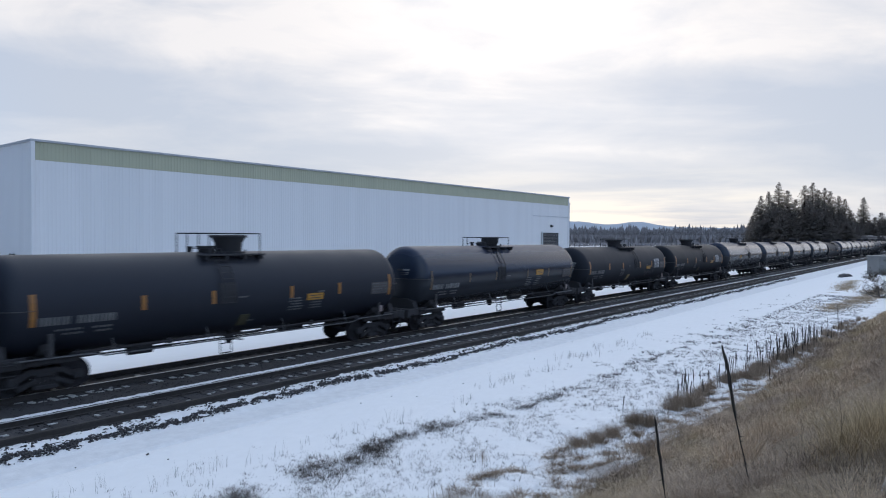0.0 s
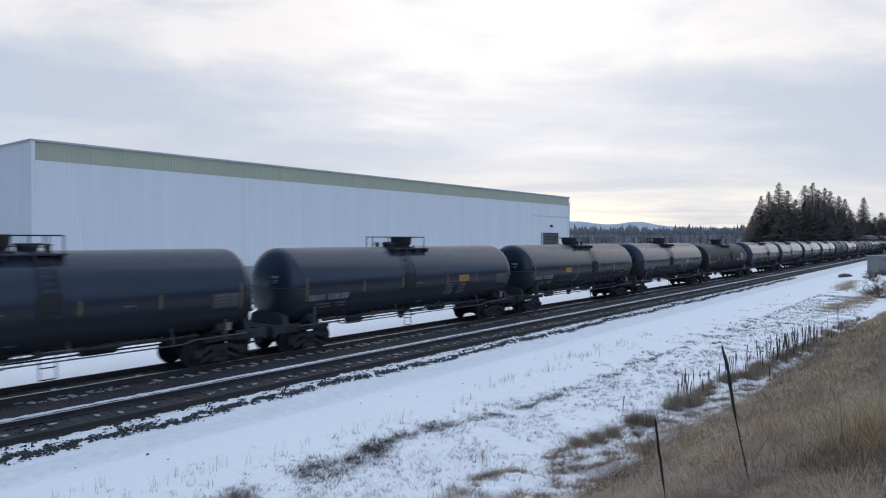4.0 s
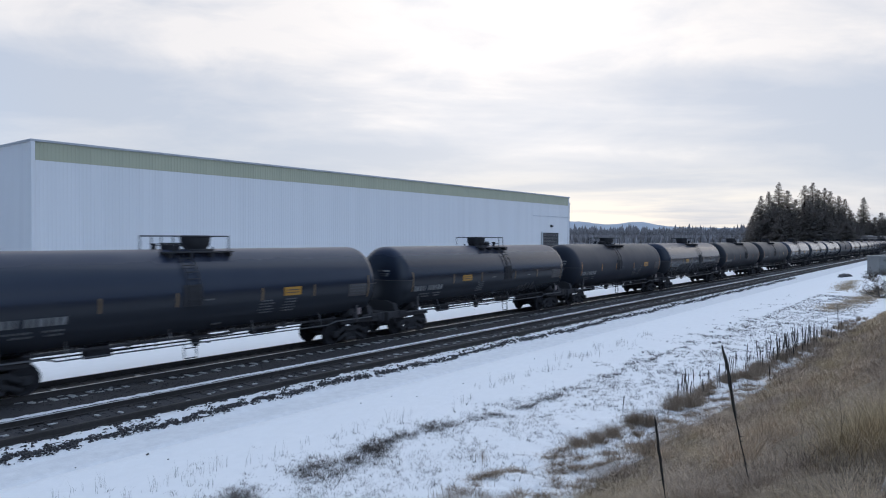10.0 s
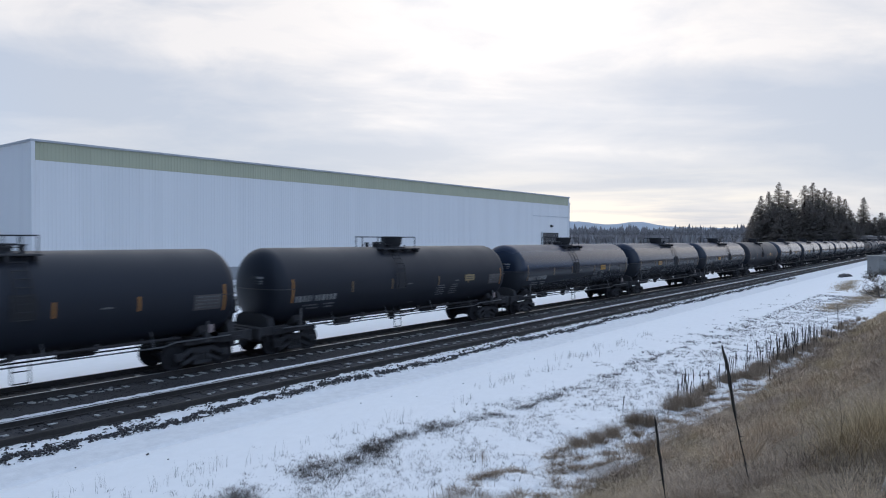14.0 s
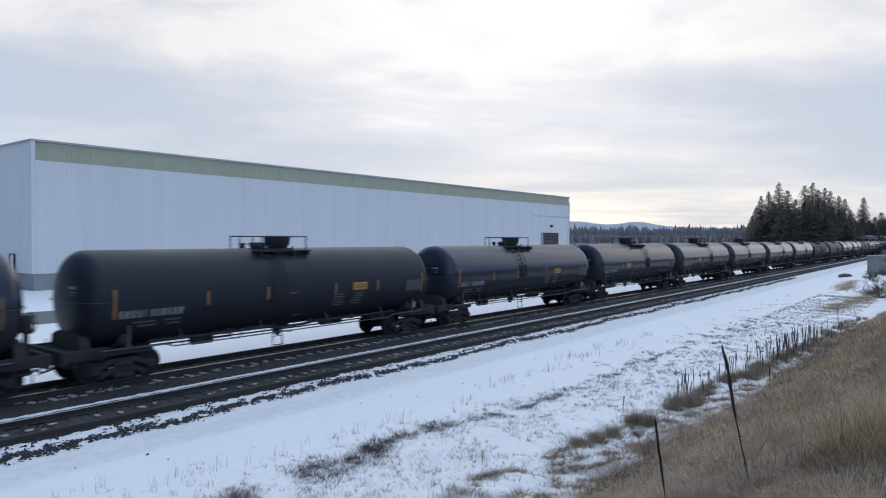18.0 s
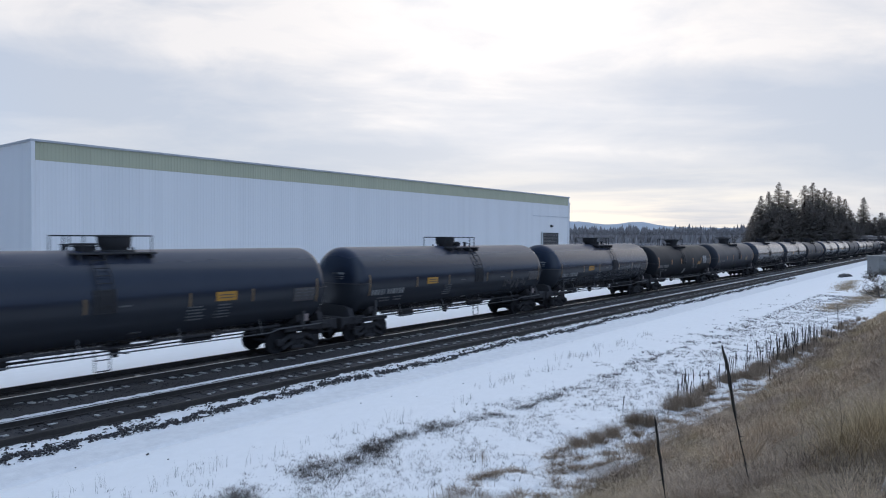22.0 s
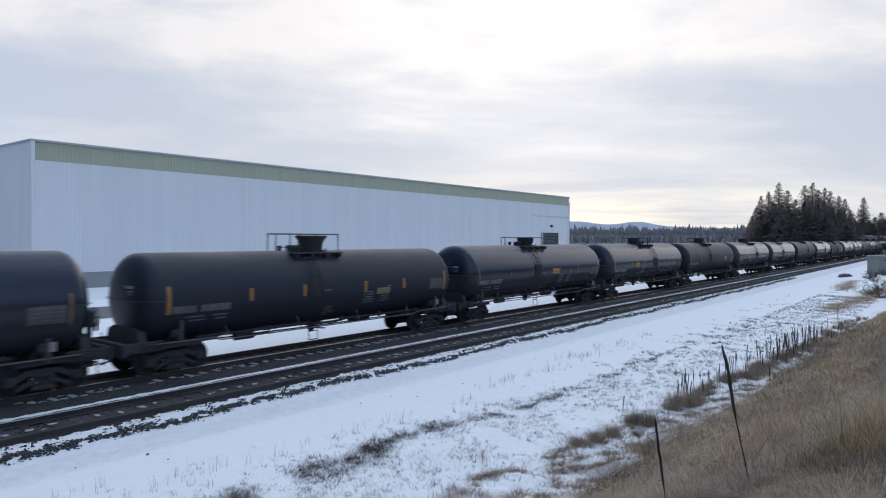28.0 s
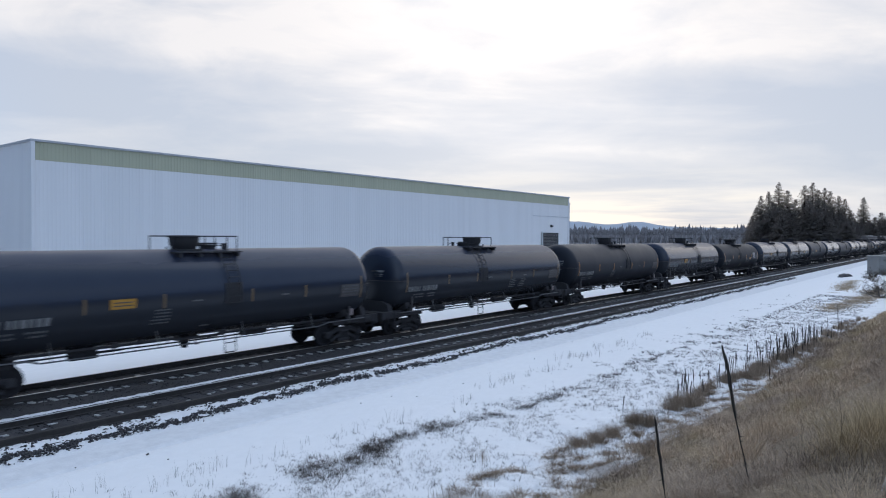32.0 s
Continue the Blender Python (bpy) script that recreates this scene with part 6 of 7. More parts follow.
def make_grass():
    rng = np.random.default_rng(12)

    def field(x, y, s, k):
        return np.array([noise.noise(Vector((a * s, b * s, k))) for a, b in zip(x, y)])

    def toe_of(x):
        return np.array([bank_toe(float(a)) for a in x])

    # bank: a low matted cover, denser close by, in straw, olive and grey-brown drifts
    n = 15000
    d = 3.0 + 78 * rng.uniform(0, 1, n) ** 1.9
    x = d * np.cos(rng.uniform(-0.2, 0.75, n))
    y = rng.uniform(-2.8, 6.2, n)
    ragged = 0.45 * field(x, y * 0, 0.9, 21) + 0.30 * field(x, y * 0, 2.7, 22)
    hollow = field(x, y, 0.85, 81) + 0.4 * field(x, y, 2.6, 82)
    keep = (y < toe_of(x) - 0.28 + ragged) & ((hollow < 0.24) | (rng.uniform(0, 1, n) < 0.5))
    x, y = x[keep], y[keep]
    patch = field(x, y, 0.45, 7)
    tint = field(x, y, 0.28, 17) + 0.5 * field(x, y, 1.1, 18)
    dist = np.hypot(x, y)
    m = len(x)
    hgt = 0.08 + 0.12 * np.clip(patch + 0.3, 0, 1) + 0.10 * rng.uniform(0, 1, m) ** 2
    wid = np.maximum(0.0017, dist * 0.00022)
    near = rng.uniform(0, 1, m) < np.clip(1.6 - dist / 30, 0.35, 1.0)
    brown = (patch < -0.04 + 0.08 * rng.normal(0, 1, m)) & near
    olive = ~brown & (tint > 0.10 + 0.08 * rng.normal(0, 1, m))
    for sel, nm, mat, cnt, sd, lab in ((~brown & ~olive, "dry_grass", M_GRASS, 28, 3, "matted straw-coloured dry grass covering the bank"), (olive, "olive_grass", M_OLIVE_GRASS, 28, 24, "olive-tinged dry grass on the bank"), (brown, "dark_grass", M_BRUSH, 26, 4, "darker dead weeds among the dry grass")):
        k = int(sel.sum())
        blades(nm, x[sel], y[sel], cnt, hgt[sel], rng.uniform(1.0, 2.7, k), wid[sel], mat, lab, "grass", sd, np.full(k, 0.20), 0.05, 0.25)
    # fluffy tussocks that mound up between hollows
    tx = 5 + 38 * rng.uniform(0, 1, 3600) ** 1.6
    ty = rng.uniform(-2.2, 5.8, 3600)
    lump = field(tx, ty, 0.95, 41) + 0.45 * field(tx, ty, 2.6, 42)
    keep = (lump > 0.06) & (ty < toe_of(tx) - 0.15) & (field(tx, ty, 0.85, 81) + 0.4 * field(tx, ty, 2.6, 82) < 0.16)
    tx, ty, lump = tx[keep], ty[keep], lump[keep]
    hue = field(tx, ty, 0.55, 51) + 0.12 * rng.normal(0, 1, len(tx)) - 0.5 * np.clip(1.4 - (toe_of(tx) - ty), 0, 1)
    for lo, hi, nm, mat, sd, lab in ((-9, -0.12, "brown_tussock", M_BRUSH, 31, "fuzzy grey-brown weed tussocks on the bank"), (-0.12, 0.16, "straw_tussock", M_GRASS, 32, "fuzzy straw-coloured tussocks on the bank"), (0.16, 9, "olive_tussock", M_OLIVE_GRASS, 33, "fuzzy olive-tan tussocks on the bank")):
        sel = (hue >= lo) & (hue < hi)
        k = int(sel.sum())
        ux, uy = tx[sel], ty[sel]
        blades(nm, ux, uy, 150, 0.18 + 0.80 * np.clip(lump[sel], 0, 0.6) + 0.14 * rng.uniform(0, 1, k), rng.uniform(0.4, 2.4, k), np.maximum(0.0012, np.hypot(ux, uy) * 0.00014), mat, lab, "grass", sd, rng.uniform(0.10, 0.28, k), 0.0, 0.15)
    # hazy seed wisps standing over the tussocks
    vx = 5.5 + 34 * rng.uniform(0, 1, 2000) ** 1.5
    vy = rng.uniform(-2.2, 5.4, 2000)
    keep = (field(vx, vy, 0.6, 91) + 0.4 * field(vx, vy, 1.9, 92) > 0.0) & (vy < toe_of(vx) - 0.3) & (field(vx, vy, 0.85, 81) < 0.12)
    vx, vy = vx[keep], vy[keep]
    k = len(vx)
    blades("seed_wisps", vx, vy, 64, rng.uniform(0.22, 0.55, k), rng.uniform(0.6, 2.0, k), np.maximum(0.0008, np.hypot(vx, vy) * 0.000085), M_BRUSH, "hazy wisps of dead seed stems over the bank", "grass", 34, rng.uniform(0.14, 0.34, k))
    # sparser cover round the viewer's stand
    wx, wy = rng.uniform(-14, 5, 1500), rng.uniform(-6, 5.6, 1500)
    blades("bank_top_grass", wx, wy, 12, rng.uniform(0.15, 0.35, 1500), rng.uniform(0.5, 1.6, 1500), np.full(1500, 0.006), M_GRASS, "dry grass on top of the bank", "grass", 20, np.full(1500, 0.16), 0.15)
    # thick tangled brush in the hollow below the viewer's stand
    qx, qy = rng.uniform(4.3, 9.0, 420), rng.uniform(-1.6, 2.0, 420)
    keep = field(qx, qy, 1.1, 131) > -0.15
    qx, qy = qx[keep], qy[keep]
    pick = rng.uniform(0, 1, len(qx)) < 0.5
    for sel, nm, mat, sd, lab in ((pick, "hollow_brush", M_TWIGGY, 51, "dark tangled brush in a hollow of the bank"), (~pick, "hollow_grass", M_BRUSH, 52, "grey-brown tangled grass in a hollow of the bank")):
        k = int(sel.sum())
        blades(nm, qx[sel], qy[sel], 60, rng.uniform(0.14, 0.40, k), rng.uniform(0.6, 2.6, k), np.full(k, 0.0017), mat, lab, "brush", sd, rng.uniform(0.12, 0.30, k))
    # a few dark bare twigs stand out of it
    hx, hy = rng.uniform(7.2, 10.5, 16), rng.uniform(0.5, 1.7, 16)
    blades("bare_twigs", hx, hy, 3, rng.uniform(0.35, 0.75, 16), rng.uniform(0.1, 0.6, 16), np.full(16, 0.0032), M_STALK, "dark bare twigs standing out of the bank's grass", "twigs", 55, np.full(16, 0.06))
    # mauve-grey fine brush that veils much of the slope
    zx, zy = 6 + 34 * rng.uniform(0, 1, 2600) ** 1.5, rng.uniform(-2.4, 5.6, 2600)
    keep = (field(zx, zy, 0.42, 141) + 0.4 * field(zx, zy, 1.5, 142) > 0.02) & (zy < toe_of(zx) - 0.25)
    zx, zy = zx[keep], zy[keep]
    k = len(zx)
    blades("veil_brush", zx, zy, 60, rng.uniform(0.14, 0.42, k), rng.uniform(0.5, 2.6, k), np.maximum(0.0010, np.hypot(zx, zy) * 0.00012), M_VEIL, "fine mauve-grey dead brush over the bank", "brush", 53, rng.uniform(0.16, 0.40, k))
    # twiggy brush and long pale arching stems over the bank
    bx = 5 + 34 * rng.uniform(0, 1, 2400) ** 1.7
    by = rng.uniform(-2.0, 5.6, 2400)
    keep = (field(bx, by, 0.85, 81) + 0.4 * field(bx, by, 2.6, 82) > 0.10) & (by < toe_of(bx) - 0.2)
    bx, by = bx[keep], by[keep]
    k = len(bx)
    blades("bank_brush", bx, by, 30, rng.uniform(0.15, 0.45, k), rng.uniform(0.3, 1.6, k), np.maximum(0.0014, np.hypot(bx, by) * 0.00016), M_TWIGGY, "dark twiggy brush on the bank", "brush", 16, rng.uniform(0.10, 0.24, k))
    ax, ay = 4.5 + 20 * rng.uniform(0, 1, 900) ** 1.9, rng.uniform(-2.0, 5.0, 900)
    blades("arching_stems", ax, ay, 5, rng.uniform(0.35, 0.80, 900), rng.uniform(0.9, 2.4, 900), np.maximum(0.0013, ax * 0.00015), M_PALE, "long pale arching grass stems", "grass", 17, np.full(900, 0.16))
    # big brown bunches before the bank, and mats pressed flat over the snow between them
    bunches = ((10.1, 7.40, 0.30, 0.30), (10.6, 7.65, 0.22, 0.25), (14.5, 7.18, 0.34, 0.22), (15.0, 6.98, 0.50, 0.24), (15.6, 6.85, 0.46, 0.20), (17.1, 6.90, 0.58, 0.17), (17.25, 6.55, 0.50, 0.16), (19.4, 6.55, 0.70, 0.20), (19.9, 6.30, 0.74, 0.22), (20.6, 6.35, 0.62, 0.20), (22.0, 6.5, 0.5, 0.25),
               (24.4, 6.35, 0.52, 0.25), (25.1, 6.00, 0.55, 0.30), (26.4, 5.80, 0.50, 0.30), (16.2, 6.40, 0.20, 0.10), (28.0, 5.9, 0.45, 0.3), (30.0, 5.8, 0.45, 0.35))
    gx, gy, gh = [], [], []
    for cx, cy, ch, cr in bunches:
        k = 10
        gx.append(cx + rng.normal(0, cr, k)), gy.append(cy + rng.normal(0, cr * 0.55, k)), gh.append(ch * rng.uniform(0.5, 1.0, k))
    k = 70
    gx.append(rng.uniform(20.5, 38, k))
    gy.append(6.68 - 0.097 * (gx[-1] - 21.9) + rng.normal(0, 0.14, k))
    gh.append(rng.uniform(0.18, 0.42, k))
    k = 60
    gx.append(rng.uniform(30, 48, k))
    gy.append(toe_of(gx[-1]) + 0.35 + rng.normal(0, 0.2, k))
    gh.append(rng.uniform(0.2, 0.5, k))
    tx, ty, th = np.concatenate(gx), np.concatenate(gy), np.concatenate(gh)
    k = len(tx)
    blades("foot_grass", tx, ty, 120, th, rng.uniform(0.3, 1.2, k), np.maximum(0.0016, tx * 0.00014), M_WEED, "brown bunch grass at the foot of the bank", "grass", 5, rng.uniform(0.08, 0.20, k))
    mats = ((11.3, 7.9, 0.30, 5), (12.0, 7.55, 0.25, 4), (13.5, 7.2, 0.22, 4), (13.9, 7.35, 0.2, 3), (12.9, 6.6, 0.28, 5), (13.4, 6.2, 0.25, 5), (12.7, 5.9, 0.2, 5), (12.15, 6.0, 0.16, 3), (14.4, 6.3, 0.25, 4), (15.2, 6.1, 0.25, 4), (16.0, 5.95, 0.25, 4), (11.0, 6.2, 0.25, 3), (18.0, 6.1, 0.25, 4), (19.0, 5.95, 0.3, 4), (21.5, 5.85, 0.3, 5), (23.0, 5.8, 0.3, 5), (9.4, 7.0, 0.3, 4), (16.6, 6.9, 0.2, 3), (13.0, 6.95, 0.2, 2))
    gx, gy = [], []
    more = [(cx, float(bank_toe(cx)) + off, 0.18, 2) for cx, off in zip(rng.uniform(8.5, 27, 26), np.abs(rng.normal(0.35, 0.35, 26)))]
    for cx, cy, cr, cn in list(mats) + more:
        u, v = rng.normal(0, cr, cn * 5), rng.normal(0, 0.06, cn * 5)
        gx.append(cx + 0.70 * u + 0.62 * v), gy.append(cy - 0.42 * u + 0.79 * v)
    lx, ly = np.concatenate(gx), np.concatenate(gy)
    k = len(lx)
    blades("furrow_mats", lx, ly, 46, rng.uniform(0.05, 0.19, k), rng.uniform(1.0, 2.4, k), np.full(k, 0.0036), M_WEED, "flattened brown grass mats in the snow-filled furrow", "weeds", 15, rng.uniform(0.06, 0.16, k))
    ex = rng.uniform(9, 34, 150)
    ey = toe_of(ex) - 0.05 + rng.normal(0, 0.22, 150)
    ok = field(ex, ey * 0, 0.8, 95) + 0.5 * field(ex, ey * 0, 2.4, 96) > -0.05
    ex, ey = ex[ok], ey[ok]
    k = len(ex)
    blades("edge_brush", ex, ey, 80, rng.uniform(0.12, 0.34, k), rng.uniform(0.5, 1.9, k), np.maximum(0.0020, ex * 0.00016), M_WEED, "brown brush along the ragged edge of the bank", "brush", 37, rng.uniform(0.10, 0.26, k))
    # the dark row of weeds along the snowy strip: low ragged mats with gaps, thinning with distance
    rx = np.concatenate([6 + 36 * rng.uniform(0, 1, 620) ** 1.3, rng.uniform(6, 12, 110)])
    ry = weed_line(rx) + np.array([0.16 * noise.noise(Vector((a * 0.45, 3, 8))) for a in rx]) + rng.normal(0, 1, len(rx)) * np.where(rx > 14, 0.10, 0.19) + np.where(rx < 11, rng.uniform(-0.5, 0.1, len(rx)), 0)
    ok = np.array([noise.noise(Vector((a * 0.9, 1, 2))) + 0.5 * noise.noise(Vector((a * 3.0, 5, 2))) for a in rx]) > -0.18 + 0.05 * np.clip(rx - 16, 0, 40)
    rx, ry = rx[ok], ry[ok]
    k = len(rx)
    blades("weed_row", rx, ry, 46, rng.uniform(0.04, 0.17, k) * np.where(rx < 14, 1.35, 0.8), rng.uniform(0.5, 1.8, k), np.maximum(0.0030, rx * 0.00024), M_WEED_DARK, "dark weeds poking through the snow in a row", "weeds", 6, rng.uniform(0.06, 0.20, k))
    # loose small weeds on both sides of the row
    cx = 6 + 40 * rng.uniform(0, 1, 3000) ** 1.3
    cy = weed_line(cx) + np.where(rng.uniform(0, 1, 3000) < 0.30, np.abs(rng.normal(0, 0.45, 3000)), -np.abs(rng.normal(0, 2.0, 3000)))
    keep = (field(cx, cy, 0.9, 31) > -0.16 + 0.012 * np.clip(cx - 14, 0, 30)) & (cy > toe_of(cx) + 0.9)
    cx, cy = cx[keep], cy[keep]
    k = len(cx)
    blades("weed_clumps", cx, cy, 13, rng.uniform(0.04, 0.15, k) * rng.choice([0.6, 1.0, 1.5], k), rng.uniform(0.4, 1.6, k), np.maximum(0.0034, cx * 0.00026), M_TICK, "small dark weed clumps in thin snow", "weeds", 19, rng.uniform(0.03, 0.11, k))
    # straw-coloured patches further along the strip
    spots = ((78, 9.3, 3.5, 0.25), (87, 9.9, 3.0, 0.25), (62, 6.8, 2.5, 0.25), (66, 6.1, 3.0, 0.3), (56, 7.3, 2.0, 0.25), (73, 6.3, 3.0, 0.4))
    px = np.concatenate([c + rng.normal(0, w, 38) for c, _, w, _ in spots])
    py = np.concatenate([c + rng.normal(0, w, 38) for _, c, _, w in spots])
    k = len(px)
    blades("straw_patch", px, py, 40, rng.uniform(0.12, 0.30, k), rng.uniform(0.5, 1.4, k), np.full(k, 0.016), M_PALE, "straw-coloured grass patches in the snow", "grass", 18, rng.uniform(0.3, 0.7, k))
    # stubble: lone twigs through the snow
    sx = 4 + 64 * rng.uniform(0, 1, 21000) ** 2.0
    line = weed_line(sx)
    sy = np.where(rng.uniform(0, 1, 21000) < 0.88, line + rng.uniform(-4.4, 0.5, 21000), line + rng.uniform(0, 2.4, 21000))
    cl = field(sx, sy, 0.7, 12) + 0.4 * field(sx, sy, 2.4, 13)
    ok = (cl > np.where(sy < line + 0.3, -0.12, 0.22)) & (sy < 13.6) & (sy > toe_of(sx) + 0.35)
    sx, sy = sx[ok], sy[ok]
    k = len(sx)
    blades("stubble", sx, sy, 4, rng.uniform(0.04, 0.15, k), rng.uniform(0.3, 1.5, k), np.maximum(0.0030, sx * 0.00024), M_TICK, "thin dry stubble poking through the snow", "stubble", 7, rng.uniform(0.02, 0.07, k))
    # thin tall reeds
    spots = ((7.3, 12.55), (7.9, 12.5), (6.3, 12.4), (5.5, 13.3), (9.6, 12.2), (11.5, 12.0), (13.2, 12.1), (16.0, 11.8), (18.6, 12.4), (19.4, 12.4), (20.2, 12.4), (22.0, 12.3), (24.7, 12.9), (25.3, 12.5), (25.7, 12.3), (28.1, 13.0), (29.6, 12.5), (33.0, 12.6))
    gx = np.concatenate([c[0] + rng.normal(0, 0.4, 10) for c in spots])
    gy = np.concatenate([c[1] + rng.normal(0, 0.16, 10) for c in spots])
    k = len(gx)
    blades("tall_stems", gx, gy, 3, rng.uniform(0.25, 0.45, k), rng.uniform(0.05, 0.4, k), np.maximum(0.0022, gx * 0.00013), M_TICK, "a few thin bare stems standing in the snow", "stems", 9, np.full(k, 0.04))
    fx = np.concatenate([c + rng.normal(0, 0.10, 9) for c in (13.8, 17.9, 18.2, 9.6, 12.2, 21.0)])
    fy = np.concatenate([c + rng.normal(0, 0.10, 9) for c in (6.0, 6.6, 6.4, 7.5, 8.4, 6.9)])
    blades("twig_fans", fx, fy, 5, rng.uniform(0.35, 0.65, len(fx)), rng.uniform(0.1, 0.6, len(fx)), np.full(len(fx), 0.0026), M_WEED, "fans of thin reddish-brown twigs", "stems", 29, np.full(len(fx), 0.05))


make_grass()


def make_snow_lump(x, y, lx, ly, seed, lift=0.10):
    """A thin leftover of snow lying on the bank's grass, following the slope."""
    rnd = random.Random(seed)
    verts, faces, n, rings = [], [], 22, 5
    phase = rnd.uniform(0, 6)
    for j in range(rings + 1):
        f = j / rings
        for i in range(n):
            a = 2 * math.pi * i / n
            q = 1 + 0.28 * math.sin(2 * a + phase) + 0.18 * math.sin(5 * a + 2 * phase) + rnd.uniform(-0.06, 0.06)
            u, v = lx * q * f * math.cos(a), ly * q * f * math.sin(a)
            px, py = x + 0.70 * u + 0.62 * v, y - 0.62 * u + 0.70 * v
            verts.append((px, py, ground_z(px, py) + lift * (1 - f ** 3) - 0.04 + 0.02 * noise.noise(Vector((px * 5, py * 5, 1)))))
    for j in range(rings):
        for i in range(n):
            k = (i + 1) % n
            faces.append((j * n + i, j * n + k, (j + 1) * n + k, (j + 1) * n + i))
    tagged(new("snow_patch", raw_mesh("snow_patch", verts, faces, M_SNOWPATCH, True)), "small leftover snow patch in the bank's dry grass", "snow patch", "snow patches")


for i, (sx, sy, slx, sly) in enumerate(((23.2, 5.15, 0.6, 0.22), (16.3, 5.35, 0.45, 0.14), (31.5, 4.95, 0.9, 0.22))):
    make_snow_lump(sx, sy, slx, sly, 70 + i)
make_snow_lump(6.80, 0.42, 0.13, 0.06, 80, 0.16)


# ---- snow and stones on the railway ----
def bed_z(y):
    prof = ((14.0, -0.60), (15.55, -0.60), (16.05, -0.38), (16.5, -0.20), (19.2, -0.195), (19.85, -0.27), (20.45, -0.195), (23.4, -0.20), (24.0, -0.36), (24.6, -0.56), (26.0, -0.56))
    for (ya, za), (yb, zb) in zip(prof, prof[1:]):
        if ya <= y <= yb:
            return za + (zb - za) * (y - ya) / (yb - ya)
    return -0.56


def shoulder_top(x, y):
    """Height of the broken snow over the near shoulder."""
    n = 0.6 * noise.noise(Vector((x * 1.1, y * 2.2, 1))) + 0.55 * noise.noise(Vector((x * 4.2, y * 6.0, 5))) + 0.3 * noise.noise(Vector((x * 11, y * 14, 6)))
    edge = (16.93 + 0.10 * abs(math.cos(math.pi * x / 0.54)) * (1 if x < 60 else 0) - y) * 0.26 if y > 16.0 else 0.17
    z = bed_z(y) + max(-0.10, min(0.055, edge * 0.6 + n * (0.085 if y > 16.0 else 0.05)))
    if y < 16.0:
        z = max(z, -0.385 + 0.015 * n - 0.35 * max(0.0, 15.05 - y))
    return z


def make_track_snow():
    strip_field("shoulder_snow", spread(2, 200, 0.07, 0.9), [14.6 + 0.075 * i for i in range(32)], shoulder_top, M_SHOULDER, "broken snow over the ballast shoulder", "snow")

    def trough(x, y):
        c = 19.62 + 0.05 * noise.noise(Vector((x * 0.5, 0, 3)))
        wd = max(0.03, 0.18 - 0.0016 * min(x, 60) + 0.06 * noise.noise(Vector((x * 0.8, 2, 3))) + 0.10 * noise.noise(Vector((x * 3.3, 5, 3))) + 0.08 * noise.noise(Vector((x * 9.0, 5, 8))))
        n = noise.noise(Vector((x * 5, y * 7, 4))) + 0.7 * noise.noise(Vector((x * 13, y * 15, 4)))
        return bed_z(y) + 0.035 * max(-1.2, 1 - ((y - c) / wd) ** 2) + 0.018 * n
    strip_field("rail_snow", spread(2, 400, 0.06, 2.0), [19.22 + 0.03 * i for i in range(28)], trough, M_SNOWPATCH, "snow lying along the near track's far rail", "snow")

    def far_side(x, y):
        n = noise.noise(Vector((x * 2, y * 2, 9)))
        return bed_z(y) + max(-0.1, min(0.06, (y - 24.0) * 0.16 + 0.05 * n))
    strip_field("far_shoulder_snow", spread(-10, 300, 0.4, 3), [23.9 + 0.12 * i for i in range(14)], far_side, M_SNOWPATCH, "snow over the far ballast shoulder", "snow")


make_track_snow()


